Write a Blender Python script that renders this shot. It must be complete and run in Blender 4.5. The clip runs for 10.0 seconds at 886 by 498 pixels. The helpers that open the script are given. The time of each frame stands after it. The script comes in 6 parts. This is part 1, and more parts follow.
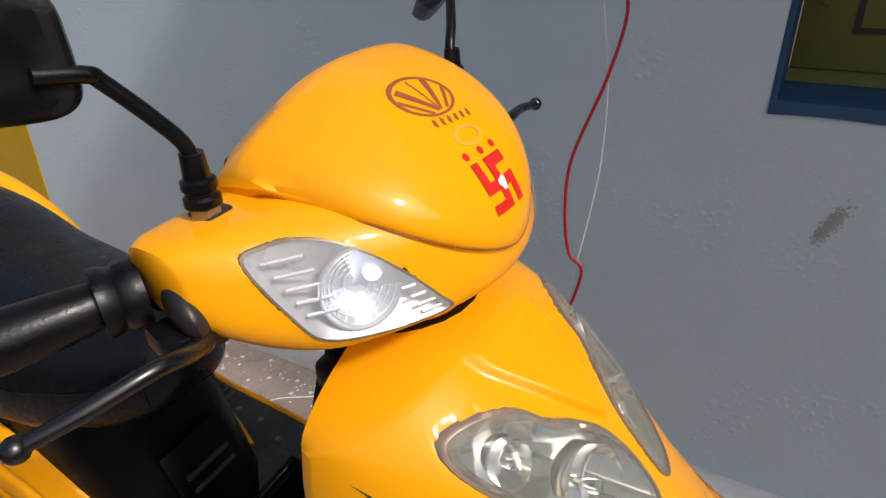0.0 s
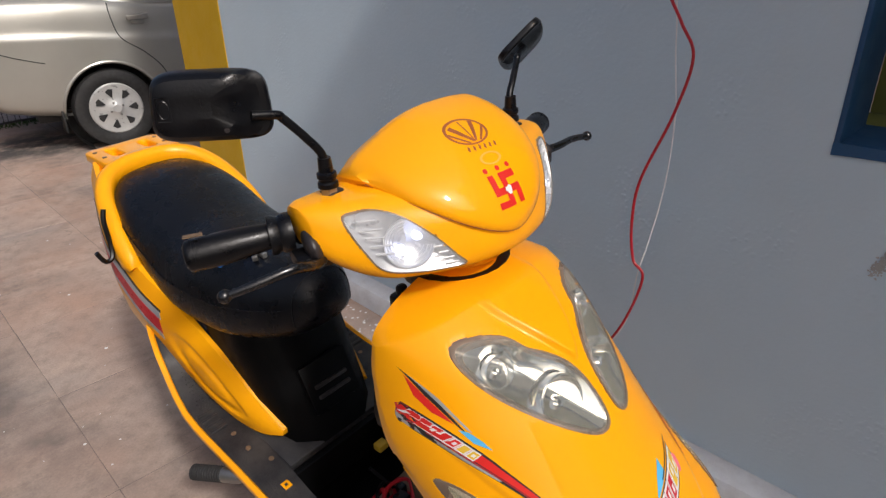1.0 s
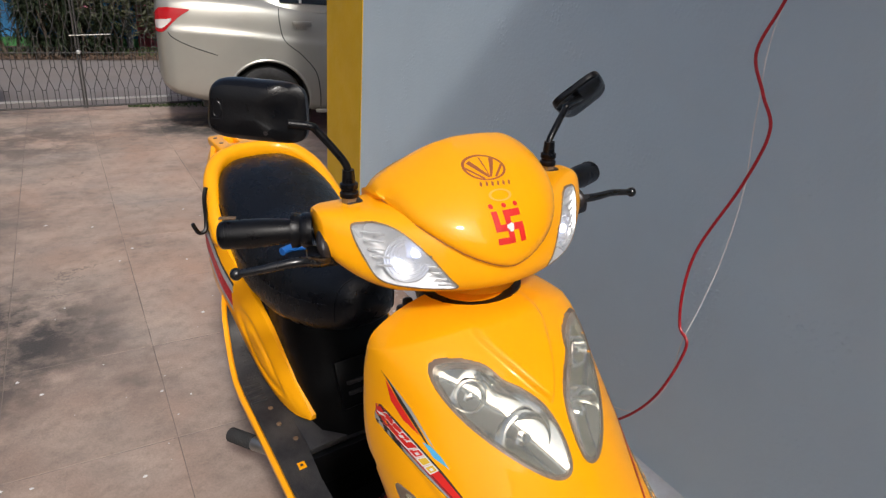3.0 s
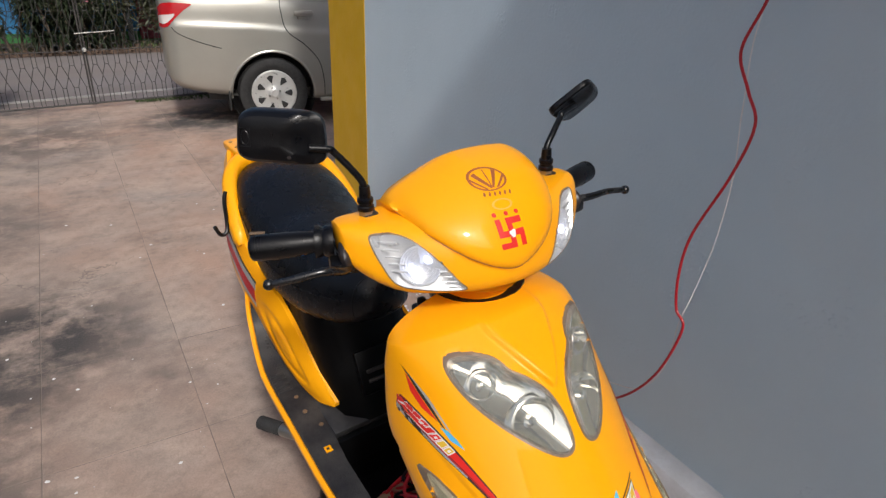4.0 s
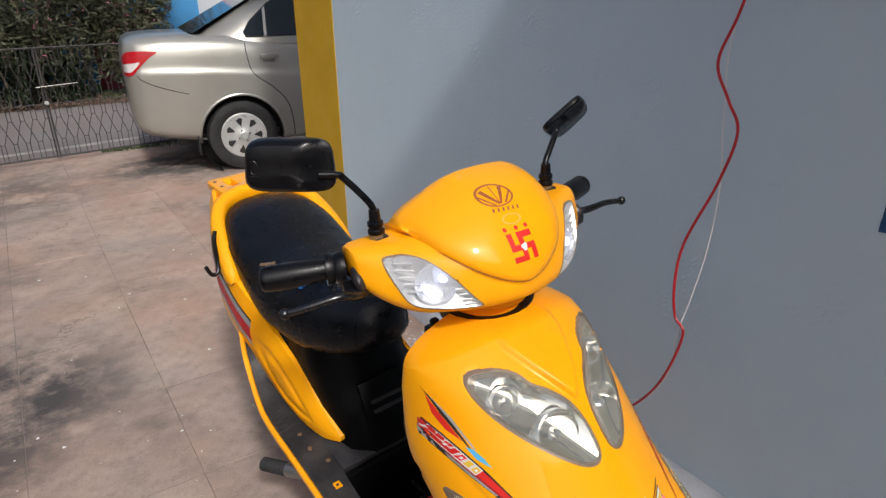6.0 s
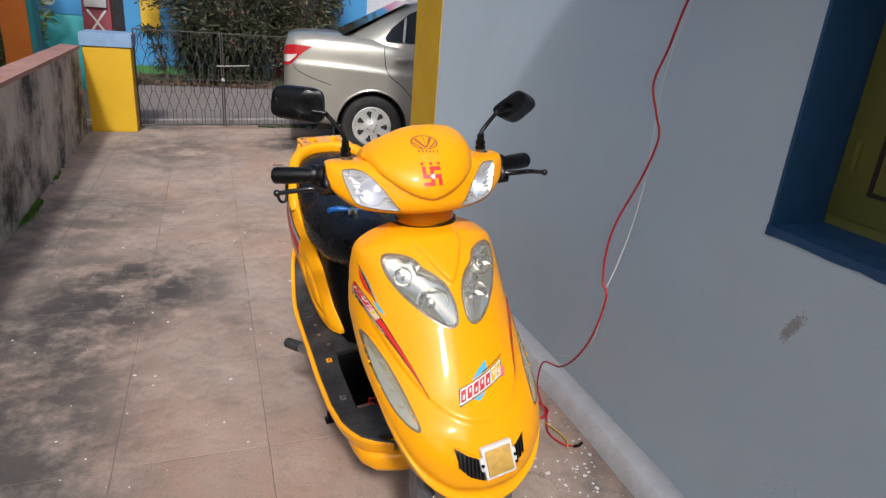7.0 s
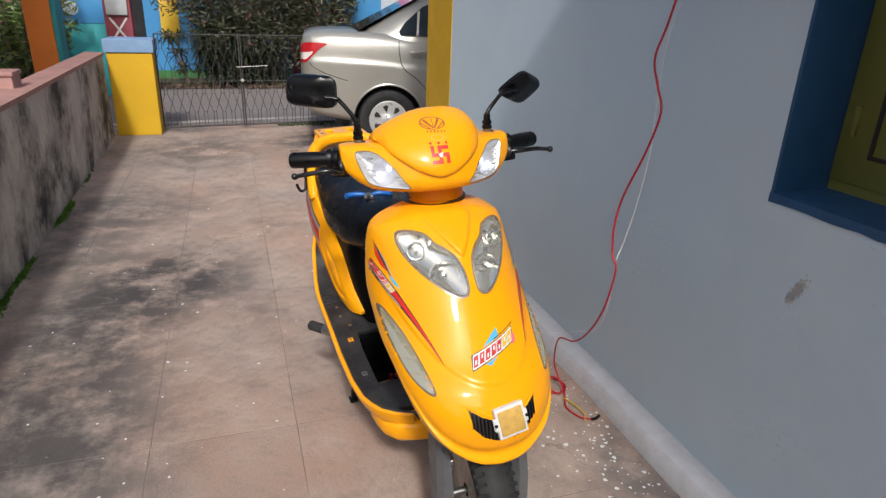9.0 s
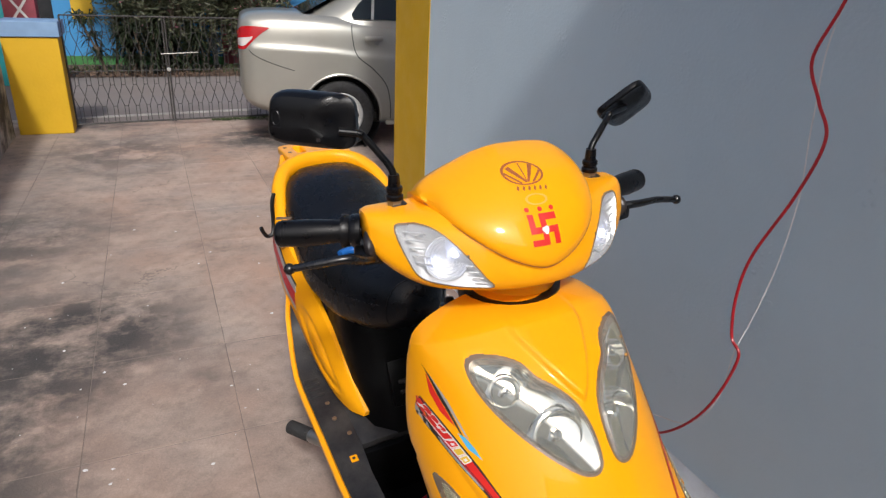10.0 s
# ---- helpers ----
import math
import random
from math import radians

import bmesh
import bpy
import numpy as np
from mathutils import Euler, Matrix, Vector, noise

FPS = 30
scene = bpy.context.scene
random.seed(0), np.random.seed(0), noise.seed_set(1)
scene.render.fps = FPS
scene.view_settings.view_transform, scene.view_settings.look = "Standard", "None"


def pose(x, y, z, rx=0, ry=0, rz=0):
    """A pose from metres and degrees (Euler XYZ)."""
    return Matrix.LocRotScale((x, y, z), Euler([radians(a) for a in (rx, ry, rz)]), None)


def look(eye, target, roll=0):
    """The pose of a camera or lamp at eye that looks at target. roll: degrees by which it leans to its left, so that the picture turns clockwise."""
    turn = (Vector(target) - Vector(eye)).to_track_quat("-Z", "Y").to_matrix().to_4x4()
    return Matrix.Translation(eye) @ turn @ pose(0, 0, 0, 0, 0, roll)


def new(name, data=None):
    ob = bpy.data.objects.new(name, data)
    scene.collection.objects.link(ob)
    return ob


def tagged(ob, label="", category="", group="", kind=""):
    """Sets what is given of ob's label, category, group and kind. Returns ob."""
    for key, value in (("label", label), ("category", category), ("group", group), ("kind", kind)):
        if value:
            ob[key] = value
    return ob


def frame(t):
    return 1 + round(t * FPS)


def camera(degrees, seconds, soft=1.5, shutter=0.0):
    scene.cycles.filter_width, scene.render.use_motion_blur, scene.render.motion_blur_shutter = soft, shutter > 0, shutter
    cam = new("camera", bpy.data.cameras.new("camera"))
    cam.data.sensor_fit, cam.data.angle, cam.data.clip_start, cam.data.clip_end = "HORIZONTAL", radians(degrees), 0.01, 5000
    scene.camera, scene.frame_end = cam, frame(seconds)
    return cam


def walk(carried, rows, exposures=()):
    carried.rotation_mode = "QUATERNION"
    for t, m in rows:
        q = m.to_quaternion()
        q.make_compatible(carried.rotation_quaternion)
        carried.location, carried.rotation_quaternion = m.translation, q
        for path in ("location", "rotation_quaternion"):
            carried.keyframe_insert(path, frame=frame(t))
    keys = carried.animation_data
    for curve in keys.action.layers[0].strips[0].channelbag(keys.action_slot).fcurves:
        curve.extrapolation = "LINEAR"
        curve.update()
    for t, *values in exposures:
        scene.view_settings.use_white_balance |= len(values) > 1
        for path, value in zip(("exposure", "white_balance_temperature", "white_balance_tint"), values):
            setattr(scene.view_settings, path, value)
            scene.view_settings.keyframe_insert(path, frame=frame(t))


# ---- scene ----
K = 0.92  # metres per drawing unit: the plan below is drawn in units
cam = camera(70.6, 10.0, soft=1.35)
PATH = [
    (0, (0.115, -0.373, 1.221), (1.658, 0.534, 0.33), -0.8),
    (0.5, (0.028, -0.52, 1.296), (1.481, 0.625, 0.537), 0.0),
    (1, (-0.023, -0.64, 1.313), (1.229, 0.662, 0.454), -1.4),
    (1.5, (0.055, -0.73, 1.309), (1.124, 0.737, 0.47), 1.8),
    (2, (0.095, -0.769, 1.311), (1.024, 0.788, 0.467), 2.4),
    (2.5, (0.088, -0.772, 1.313), (0.997, 0.78, 0.438), 0.3),
    (3, (0.065, -0.772, 1.334), (1.034, 0.79, 0.546), 4.4),
    (3.2, (0.06, -0.775, 1.339), (1.012, 0.795, 0.527), 3.5),
    (4.3, (0.022, -0.834, 1.417), (0.965, 0.701, 0.55), 1.8),
    (4.5, (0.026, -0.83, 1.417), (0.976, 0.693, 0.536), 1.8),
    (5, (0.004, -0.804, 1.412), (0.97, 0.68, 0.482), 3.5),
    (5.5, (-0.076, -0.727, 1.399), (1.011, 0.637, 0.421), 2.5),
    (5.7, (-0.07, -0.729, 1.397), (1.034, 0.694, 0.528), 0.2),
    (6.8, (0.094, -1.314, 1.359), (0.788, 0.441, 0.698), 4.4),
    (7, (0.091, -1.419, 1.385), (0.761, 0.327, 0.676), 4.7),
    (7.5, (0.149, -1.607, 1.411), (0.75, 0.186, 0.759), 2.7),
    (8, (0.226, -1.753, 1.41), (0.707, 0.069, 0.74), 1.2),
    (8.5, (0.183, -1.71, 1.398), (0.641, 0.09, 0.656), 3.3),
    (9, (0.092, -1.504, 1.369), (0.692, 0.26, 0.64), 2.1),
    (9.5, (0.082, -1.234, 1.349), (0.631, 0.512, 0.542), -0.1),
    (10, (0.079, -0.832, 1.34), (0.857, 0.844, 0.574), 2.8),
]
walk(cam, [(t, look(eye, target, roll)) for t, eye, target, roll in PATH],
     exposures=[(0.0, -0.10, 6350, 11), (0.5, -0.16, 6350, 12), (2.5, -0.15, 6350, 13), (3.0, -0.13, 6250, 10), (5.7, -0.10, 6200, 10), (6.8, -0.02, 6150, 10), (8.0, 0.06, 6200, 10), (9.0, 0.04, 6200, 10), (10.0, -0.03, 6150, 10)])

# ---- light ----
world = bpy.data.worlds.new("world")
scene.world = world
world.use_nodes = True
wn = world.node_tree
sky = wn.nodes.new("ShaderNodeTexSky")
sky.sky_type = "NISHITA"
sky.sun_disc = False
sky.sun_elevation = radians(44)
sky.sun_rotation = radians(191)
sky.air_density, sky.dust_density, sky.ozone_density = 1.0, 6.0, 1.0
wn.links.new(sky.outputs["Color"], wn.nodes["Background"].inputs["Color"])
wn.nodes["Background"].inputs["Strength"].default_value = 0.13
sun = new("sun", bpy.data.lights.new("sun", "SUN"))
sun.data.energy, sun.data.angle, sun.data.color = 2.7, radians(5), (1.0, 0.97, 0.92)
sun.matrix_world = look((-2.05, -10.5, 10.0), (0, 0, 0))


# ---- materials ----
def material(name, colour, rough=0.5, metal=0.0, coat=0.0, vary=0.12, scale=6.0, grain=0.0, grain_scale=200.0, second=None,
             stain=0.5, spec=0.5, random_tint=0.0, rough_vary=0.1, fixed=False):
    """A surface with two scales of variation: cloudy staining and fine grain."""
    m = bpy.data.materials.new(name)
    m.use_nodes = True
    nt = m.node_tree
    b = nt.nodes["Principled BSDF"]
    place = nt.nodes.new("ShaderNodeNewGeometry").outputs["Position"] if fixed else nt.nodes.new("ShaderNodeTexCoord").outputs["Object"]
    n1 = nt.nodes.new("ShaderNodeTexNoise")
    n1.inputs["Scale"].default_value, n1.inputs["Detail"].default_value, n1.inputs["Roughness"].default_value = scale, 6.0, 0.62
    nt.links.new(place, n1.inputs["Vector"])
    ramp = nt.nodes.new("ShaderNodeValToRGB")
    dark = second or tuple(c * (1 - 2 * vary) for c in colour)
    ramp.color_ramp.elements[0].position, ramp.color_ramp.elements[0].color = stain - 0.18, (*dark, 1)
    ramp.color_ramp.elements[1].position, ramp.color_ramp.elements[1].color = stain + 0.18, (*colour, 1)
    nt.links.new(n1.outputs["Fac"], ramp.inputs["Fac"])
    last = ramp.outputs["Color"]
    if random_tint:
        info = nt.nodes.new("ShaderNodeObjectInfo")
        hsv = nt.nodes.new("ShaderNodeHueSaturation")
        mr = nt.nodes.new("ShaderNodeMapRange")
        mr.inputs["To Min"].default_value, mr.inputs["To Max"].default_value = 1 - random_tint, 1 + random_tint
        nt.links.new(info.outputs["Random"], mr.inputs["Value"])
        nt.links.new(mr.outputs["Result"], hsv.inputs["Value"])
        nt.links.new(last, hsv.inputs["Color"])
        last = hsv.outputs["Color"]
    nt.links.new(last, b.inputs["Base Color"])
    b.inputs["Metallic"].default_value = metal
    b.inputs["Specular IOR Level"].default_value = spec
    b.inputs["Coat Weight"].default_value = coat
    b.inputs["Coat Roughness"].default_value = 0.035
    rr = nt.nodes.new("ShaderNodeMapRange")
    rr.inputs["From Min"].default_value, rr.inputs["From Max"].default_value = 0.3, 0.7
    rr.inputs["To Min"].default_value, rr.inputs["To Max"].default_value = max(rough - rough_vary, 0.02), min(rough + rough_vary, 1)
    n3 = nt.nodes.new("ShaderNodeTexNoise")
    n3.inputs["Scale"].default_value, n3.inputs["Detail"].default_value = scale * 3.1, 4.0
    nt.links.new(place, n3.inputs["Vector"])
    nt.links.new(n3.outputs["Fac"], rr.inputs["Value"])
    nt.links.new(rr.outputs["Result"], b.inputs["Roughness"])
    if grain:
        n2 = nt.nodes.new("ShaderNodeTexNoise")
        n2.inputs["Scale"].default_value, n2.inputs["Detail"].default_value = grain_scale, 5.0
        nt.links.new(place, n2.inputs["Vector"])
        bump = nt.nodes.new("ShaderNodeBump")
        bump.inputs["Strength"].default_value, bump.inputs["Distance"].default_value = grain, 0.004
        nt.links.new(n2.outputs["Fac"], bump.inputs["Height"])
        nt.links.new(bump.outputs["Normal"], b.inputs["Normal"])
    return m


def glass(name, colour=(1, 1, 1), rough=0.03, ior=1.45, alpha=0.25):
    """Thin clear plastic: mostly see-through, with a glossy face."""
    m = bpy.data.materials.new(name)
    m.use_nodes = True
    nt = m.node_tree
    out = nt.nodes["Material Output"]
    gloss = nt.nodes["Principled BSDF"]
    gloss.inputs["Base Color"].default_value = (*colour, 1)
    gloss.inputs["Roughness"].default_value = rough
    gloss.inputs["IOR"].default_value = ior
    clear = nt.nodes.new("ShaderNodeBsdfTransparent")
    clear.inputs["Color"].default_value = (*[0.6 + 0.4 * c for c in colour], 1)
    mix = nt.nodes.new("ShaderNodeMixShader")
    mix.inputs["Fac"].default_value = alpha
    nt.links.new(clear.outputs["BSDF"], mix.inputs[1])
    nt.links.new(gloss.outputs["BSDF"], mix.inputs[2])
    nt.links.new(mix.outputs["Shader"], out.inputs["Surface"])
    return m


def glow(name, colour, power):
    m = bpy.data.materials.new(name)
    m.use_nodes = True
    b = m.node_tree.nodes["Principled BSDF"]
    b.inputs["Base Color"].default_value = (*colour, 1)
    b.inputs["Emission Color"].default_value = (*colour, 1)
    b.inputs["Emission Strength"].default_value = power
    return m


def concrete():
    """Old cast concrete: reddish and grey clouds, dark damp stains, shade painted under the car, fine speckle and hair
    cracks.
    """
    m = bpy.data.materials.new("worn_concrete")
    m.use_nodes = True
    nt = m.node_tree
    b = nt.nodes["Principled BSDF"]
    place = nt.nodes.new("ShaderNodeNewGeometry").outputs["Position"]

    def cloud(scale, detail, low, high, rough=0.6):
        n = nt.nodes.new("ShaderNodeTexNoise")
        n.inputs["Scale"].default_value, n.inputs["Detail"].default_value, n.inputs["Roughness"].default_value = scale, detail, rough
        nt.links.new(place, n.inputs["Vector"])
        r = nt.nodes.new("ShaderNodeMapRange")
        r.inputs["From Min"].default_value, r.inputs["From Max"].default_value = low, high
        nt.links.new(n.outputs["Fac"], r.inputs["Value"])
        return r.outputs["Result"], n.outputs["Fac"]

    def mix(fac, a, c):
        x = nt.nodes.new("ShaderNodeMix")
        x.data_type = "RGBA"
        for slot, v in ((0, fac), (6, a), (7, c)):
            if isinstance(v, tuple):
                x.inputs[slot].default_value = (*v, 1)
            elif isinstance(v, float):
                x.inputs[slot].default_value = v
            else:
                nt.links.new(v, x.inputs[slot])
        return x.outputs[2]

    def times(a, v):
        x = nt.nodes.new("ShaderNodeMath")
        x.operation = "MULTIPLY"
        nt.links.new(a, x.inputs[0])
        if isinstance(v, float):
            x.inputs[1].default_value = v
        else:
            nt.links.new(v, x.inputs[1])
        return x.outputs[0]
    tone = mix(cloud(0.9, 4, 0.38, 0.62)[0], (0.40, 0.265, 0.20), (0.33, 0.275, 0.24))
    sep = nt.nodes.new("ShaderNodeSeparateXYZ")
    nt.links.new(place, sep.inputs[0])
    side = nt.nodes.new("ShaderNodeMapRange")
    side.inputs["From Min"].default_value, side.inputs["From Max"].default_value = 0.25 * K, -0.75 * K
    nt.links.new(sep.outputs["X"], side.inputs["Value"])
    tone = mix(times(times(side.outputs["Result"], cloud(1.6, 5, 0.30, 0.55)[0]), 0.75), tone, (0.245, 0.22, 0.20))
    tone = mix(times(cloud(3.4, 7, 0.44, 0.62, 0.7)[0], 0.55), tone, (0.50, 0.385, 0.31))
    tone = mix(times(cloud(14, 7, 0.48, 0.66, 0.72)[0], 0.36), tone, (0.14, 0.115, 0.10))
    blot = cloud(4.2, 7, 0.38, 0.56, 0.7)[0]
    stain = times(cloud(1.15, 5, 0.50, 0.66, 0.66)[0], cloud(9, 4, 0.30, 0.6)[0])
    tone = mix(times(stain, 0.72), tone, (0.085, 0.078, 0.075))
    # The two blots at x 1.03 and 1.45 paint shade under the car.
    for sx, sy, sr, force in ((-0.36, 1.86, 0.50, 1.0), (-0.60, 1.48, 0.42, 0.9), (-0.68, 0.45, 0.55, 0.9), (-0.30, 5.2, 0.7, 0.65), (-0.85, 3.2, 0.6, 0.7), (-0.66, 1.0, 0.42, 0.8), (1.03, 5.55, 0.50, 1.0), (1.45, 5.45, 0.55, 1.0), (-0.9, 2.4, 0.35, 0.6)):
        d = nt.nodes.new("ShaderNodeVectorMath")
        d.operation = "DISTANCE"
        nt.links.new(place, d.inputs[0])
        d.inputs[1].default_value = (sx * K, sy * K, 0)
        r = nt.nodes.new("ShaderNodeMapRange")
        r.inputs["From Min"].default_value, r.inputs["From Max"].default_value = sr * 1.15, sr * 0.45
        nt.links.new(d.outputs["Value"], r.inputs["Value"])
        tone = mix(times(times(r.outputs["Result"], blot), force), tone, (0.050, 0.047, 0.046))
    fine, grain = cloud(120, 4, 0.35, 0.75)
    tone = mix(times(fine, 0.30), tone, (0.15, 0.12, 0.105))
    cell = nt.nodes.new("ShaderNodeTexVoronoi")
    cell.feature = "DISTANCE_TO_EDGE"
    cell.inputs["Scale"].default_value = 1.25
    warp = nt.nodes.new("ShaderNodeTexNoise")
    warp.inputs["Scale"].default_value, warp.inputs["Detail"].default_value = 5.0, 5.0
    nt.links.new(place, warp.inputs["Vector"])
    add = nt.nodes.new("ShaderNodeVectorMath")
    add.operation = "MULTIPLY_ADD"
    add.inputs[1].default_value = (0.45, 0.45, 0.45)
    nt.links.new(warp.outputs["Color"], add.inputs[0])
    nt.links.new(place, add.inputs[2])
    nt.links.new(add.outputs[0], cell.inputs["Vector"])
    crack = nt.nodes.new("ShaderNodeMapRange")
    crack.inputs["From Min"].default_value, crack.inputs["From Max"].default_value = 0.006, 0.0
    nt.links.new(cell.outputs["Distance"], crack.inputs["Value"])
    tone = mix(times(times(crack.outputs["Result"], cloud(1.7, 2, 0.5, 0.56)[0]), 0.6), tone, (0.09, 0.08, 0.075))
    info = nt.nodes.new("ShaderNodeObjectInfo")
    hsv = nt.nodes.new("ShaderNodeHueSaturation")
    mr = nt.nodes.new("ShaderNodeMapRange")
    mr.inputs["To Min"].default_value, mr.inputs["To Max"].default_value = 0.95, 1.06
    nt.links.new(info.outputs["Random"], mr.inputs["Value"])
    nt.links.new(mr.outputs["Result"], hsv.inputs["Value"])
    nt.links.new(tone, hsv.inputs["Color"])
    nt.links.new(hsv.outputs["Color"], b.inputs["Base Color"])
    b.inputs["Roughness"].default_value = 0.8
    bump = nt.nodes.new("ShaderNodeBump")
    bump.inputs["Strength"].default_value, bump.inputs["Distance"].default_value = 0.5, 0.004
    nt.links.new(grain, bump.inputs["Height"])
    nt.links.new(bump.outputs["Normal"], b.inputs["Normal"])
    return m


def pitted_paint():
    """Emulsion on rough plaster: trowel waves, and clusters of small blisters."""
    m = material("grey_blue_wall_paint", (0.585, 0.705, 0.775), 0.62, vary=0.03, scale=2.2, grain=0.30, grain_scale=85)
    nt = m.node_tree
    b = nt.nodes["Principled BSDF"]
    first = b.inputs["Normal"].links[0].from_node
    place = nt.nodes.new("ShaderNodeTexCoord").outputs["Object"]
    cell = nt.nodes.new("ShaderNodeTexVoronoi")
    cell.feature = "SMOOTH_F1"
    cell.inputs["Scale"].default_value = 75
    nt.links.new(place, cell.inputs["Vector"])
    dot = nt.nodes.new("ShaderNodeMapRange")
    dot.inputs["From Min"].default_value, dot.inputs["From Max"].default_value = 0.40, 0.12
    nt.links.new(cell.outputs["Distance"], dot.inputs["Value"])
    where = nt.nodes.new("ShaderNodeTexNoise")
    where.inputs["Scale"].default_value, where.inputs["Detail"].default_value = 5.0, 5.0
    nt.links.new(place, where.inputs["Vector"])
    gate = nt.nodes.new("ShaderNodeMapRange")
    gate.inputs["From Min"].default_value, gate.inputs["From Max"].default_value = 0.55, 0.68
    nt.links.new(where.outputs["Fac"], gate.inputs["Value"])
    x = nt.nodes.new("ShaderNodeMath")
    x.operation = "MULTIPLY"
    nt.links.new(dot.outputs["Result"], x.inputs[0])
    nt.links.new(gate.outputs["Result"], x.inputs[1])
    bump = nt.nodes.new("ShaderNodeBump")
    bump.inputs["Strength"].default_value, bump.inputs["Distance"].default_value = 0.42, 0.004
    nt.links.new(x.outputs[0], bump.inputs["Height"])
    nt.links.new(first.outputs["Normal"], bump.inputs["Normal"])
    nt.links.new(bump.outputs["Normal"], b.inputs["Normal"])
    return m


def mould():
    """Bare cement render with black mould that has run down it."""
    m = material("mouldy_cement_wall", (0.52, 0.48, 0.41), 0.9, vary=0.25, scale=3.2, grain=0.7, grain_scale=50, second=(0.33, 0.30, 0.255), stain=0.44)
    nt = m.node_tree
    b = nt.nodes["Principled BSDF"]
    tone = b.inputs["Base Color"].links[0].from_socket
    place = nt.nodes.new("ShaderNodeTexCoord").outputs["Object"]
    factors = []
    for scale, low, high, detail in (((1, 1.1, 0.8), 0.43, 0.59, 8.0), ((1, 1.3, 1.6), 0.34, 0.54, 8.0)):
        mp = nt.nodes.new("ShaderNodeMapping")
        mp.inputs["Scale"].default_value = scale
        nt.links.new(place, mp.inputs["Vector"])
        n = nt.nodes.new("ShaderNodeTexNoise")
        n.inputs["Scale"].default_value, n.inputs["Detail"].default_value, n.inputs["Roughness"].default_value = 1.7, detail, 0.68
        nt.links.new(mp.outputs["Vector"], n.inputs["Vector"])
        r = nt.nodes.new("ShaderNodeMapRange")
        r.inputs["From Min"].default_value, r.inputs["From Max"].default_value = low, high
        nt.links.new(n.outputs["Fac"], r.inputs["Value"])
        factors.append(r.outputs["Result"])
    x = nt.nodes.new("ShaderNodeMath")
    x.operation = "MULTIPLY"
    nt.links.new(factors[0], x.inputs[0])
    nt.links.new(factors[1], x.inputs[1])
    mixer = nt.nodes.new("ShaderNodeMix")
    mixer.data_type = "RGBA"
    nt.links.new(x.outputs[0], mixer.inputs[0])
    nt.links.new(tone, mixer.inputs[6])
    mixer.inputs[7].default_value = (0.035, 0.033, 0.030, 1)
    nt.links.new(mixer.outputs[2], b.inputs["Base Color"])
    return m


YELLOW = material("yellow_paint", (0.91, 0.374, 0.002), 0.34, coat=0.55, vary=0.02, scale=5, rough_vary=0.05, spec=0.08)
SEAT = material("black_vinyl", (0.006, 0.007, 0.010), 0.30, spec=0.27, vary=0.2, scale=9, grain=0.25, grain_scale=260, rough_vary=0.12)
BLACK = material("black_plastic", (0.004, 0.004, 0.005), 0.34, spec=0.32, vary=0.2, scale=14, grain=0.08, grain_scale=300)
LEVER = material("satin_black_lever", (0.008, 0.008, 0.009), 0.24, spec=0.7, vary=0.2, scale=20)
TUB = material("dull_black_plastic", (0.003, 0.003, 0.0032), 0.42, spec=0.12, vary=0.2, scale=14, grain=0.1, grain_scale=300)
GREY = material("grey_plastic", (0.014, 0.014, 0.016), 0.50, spec=0.4, vary=0.22, scale=16, grain=0.3, grain_scale=240, second=(0.048, 0.044, 0.041), stain=0.47)
FORK = material("grey_fork_plastic", (0.13, 0.13, 0.135), 0.5, vary=0.15, scale=10, grain=0.1)
RUBBER = material("tyre_rubber", (0.022, 0.022, 0.022), 0.75, vary=0.25, scale=12, grain=0.3)
CHROME = material("chrome", (0.82, 0.82, 0.80), 0.12, metal=1.0, vary=0.04, rough_vary=0.05)
REFLECTOR = material("lamp_reflector", (0.92, 0.92, 0.87), 0.11, metal=1.0, vary=0.02, scale=2, rough_vary=0.03)
SMOKE = material("lamp_bezel", (0.26, 0.19, 0.14), 0.3, metal=0.2, vary=0.15, scale=8)
LENS = glass("clear_lens", (0.92, 0.92, 0.86), 0.04, 1.49, 0.12)
BAND = glass("frosted_lens_edge", (0.36, 0.31, 0.25), 0.25, 1.49, 0.42)
LENS_AGED = glass("aged_lens", (0.86, 0.80, 0.58), 0.08, 1.49, 0.20)
LED = glow("led_glow", (0.70, 0.75, 1.0), 2.6)
CUP = material("indicator_reflector", (0.72, 0.73, 0.78), 0.3, metal=0.55, vary=0.03, scale=3)
RED = material("red_sticker", (0.68, 0.02, 0.014), 0.4, vary=0.06, scale=30)
CRIMSON = material("crimson_print", (0.55, 0.02, 0.03), 0.35, vary=0.1, scale=40)
WHITE = material("white_print", (0.72, 0.72, 0.70), 0.4, vary=0.05, scale=40)
SILVERP = material("silver_print", (0.42, 0.43, 0.44), 0.4, metal=0.3, vary=0.08, scale=40)
BLUEP = material("blue_print", (0.10, 0.45, 0.75), 0.4, vary=0.08, scale=40)
PINK = material("pink_print", (0.85, 0.16, 0.22), 0.4, vary=0.08, scale=40)
INK = material("dark_print_and_hollow_shade", (0.025, 0.02, 0.02), 0.4, vary=0.1, scale=40)
BROWN = material("brown_print_and_seam_shade", (0.34, 0.09, 0.03), 0.4, vary=0.1, scale=40)
PALE = material("faded_print", (0.84, 0.40, 0.06), 0.45, vary=0.06, scale=40)
AMBER = material("amber_reflector", (0.72, 0.44, 0.10), 0.35, vary=0.14, scale=60, grain=0.5, grain_scale=700)
STEEL = material("dull_steel", (0.36, 0.35, 0.33), 0.4, metal=0.9, vary=0.15, scale=20)
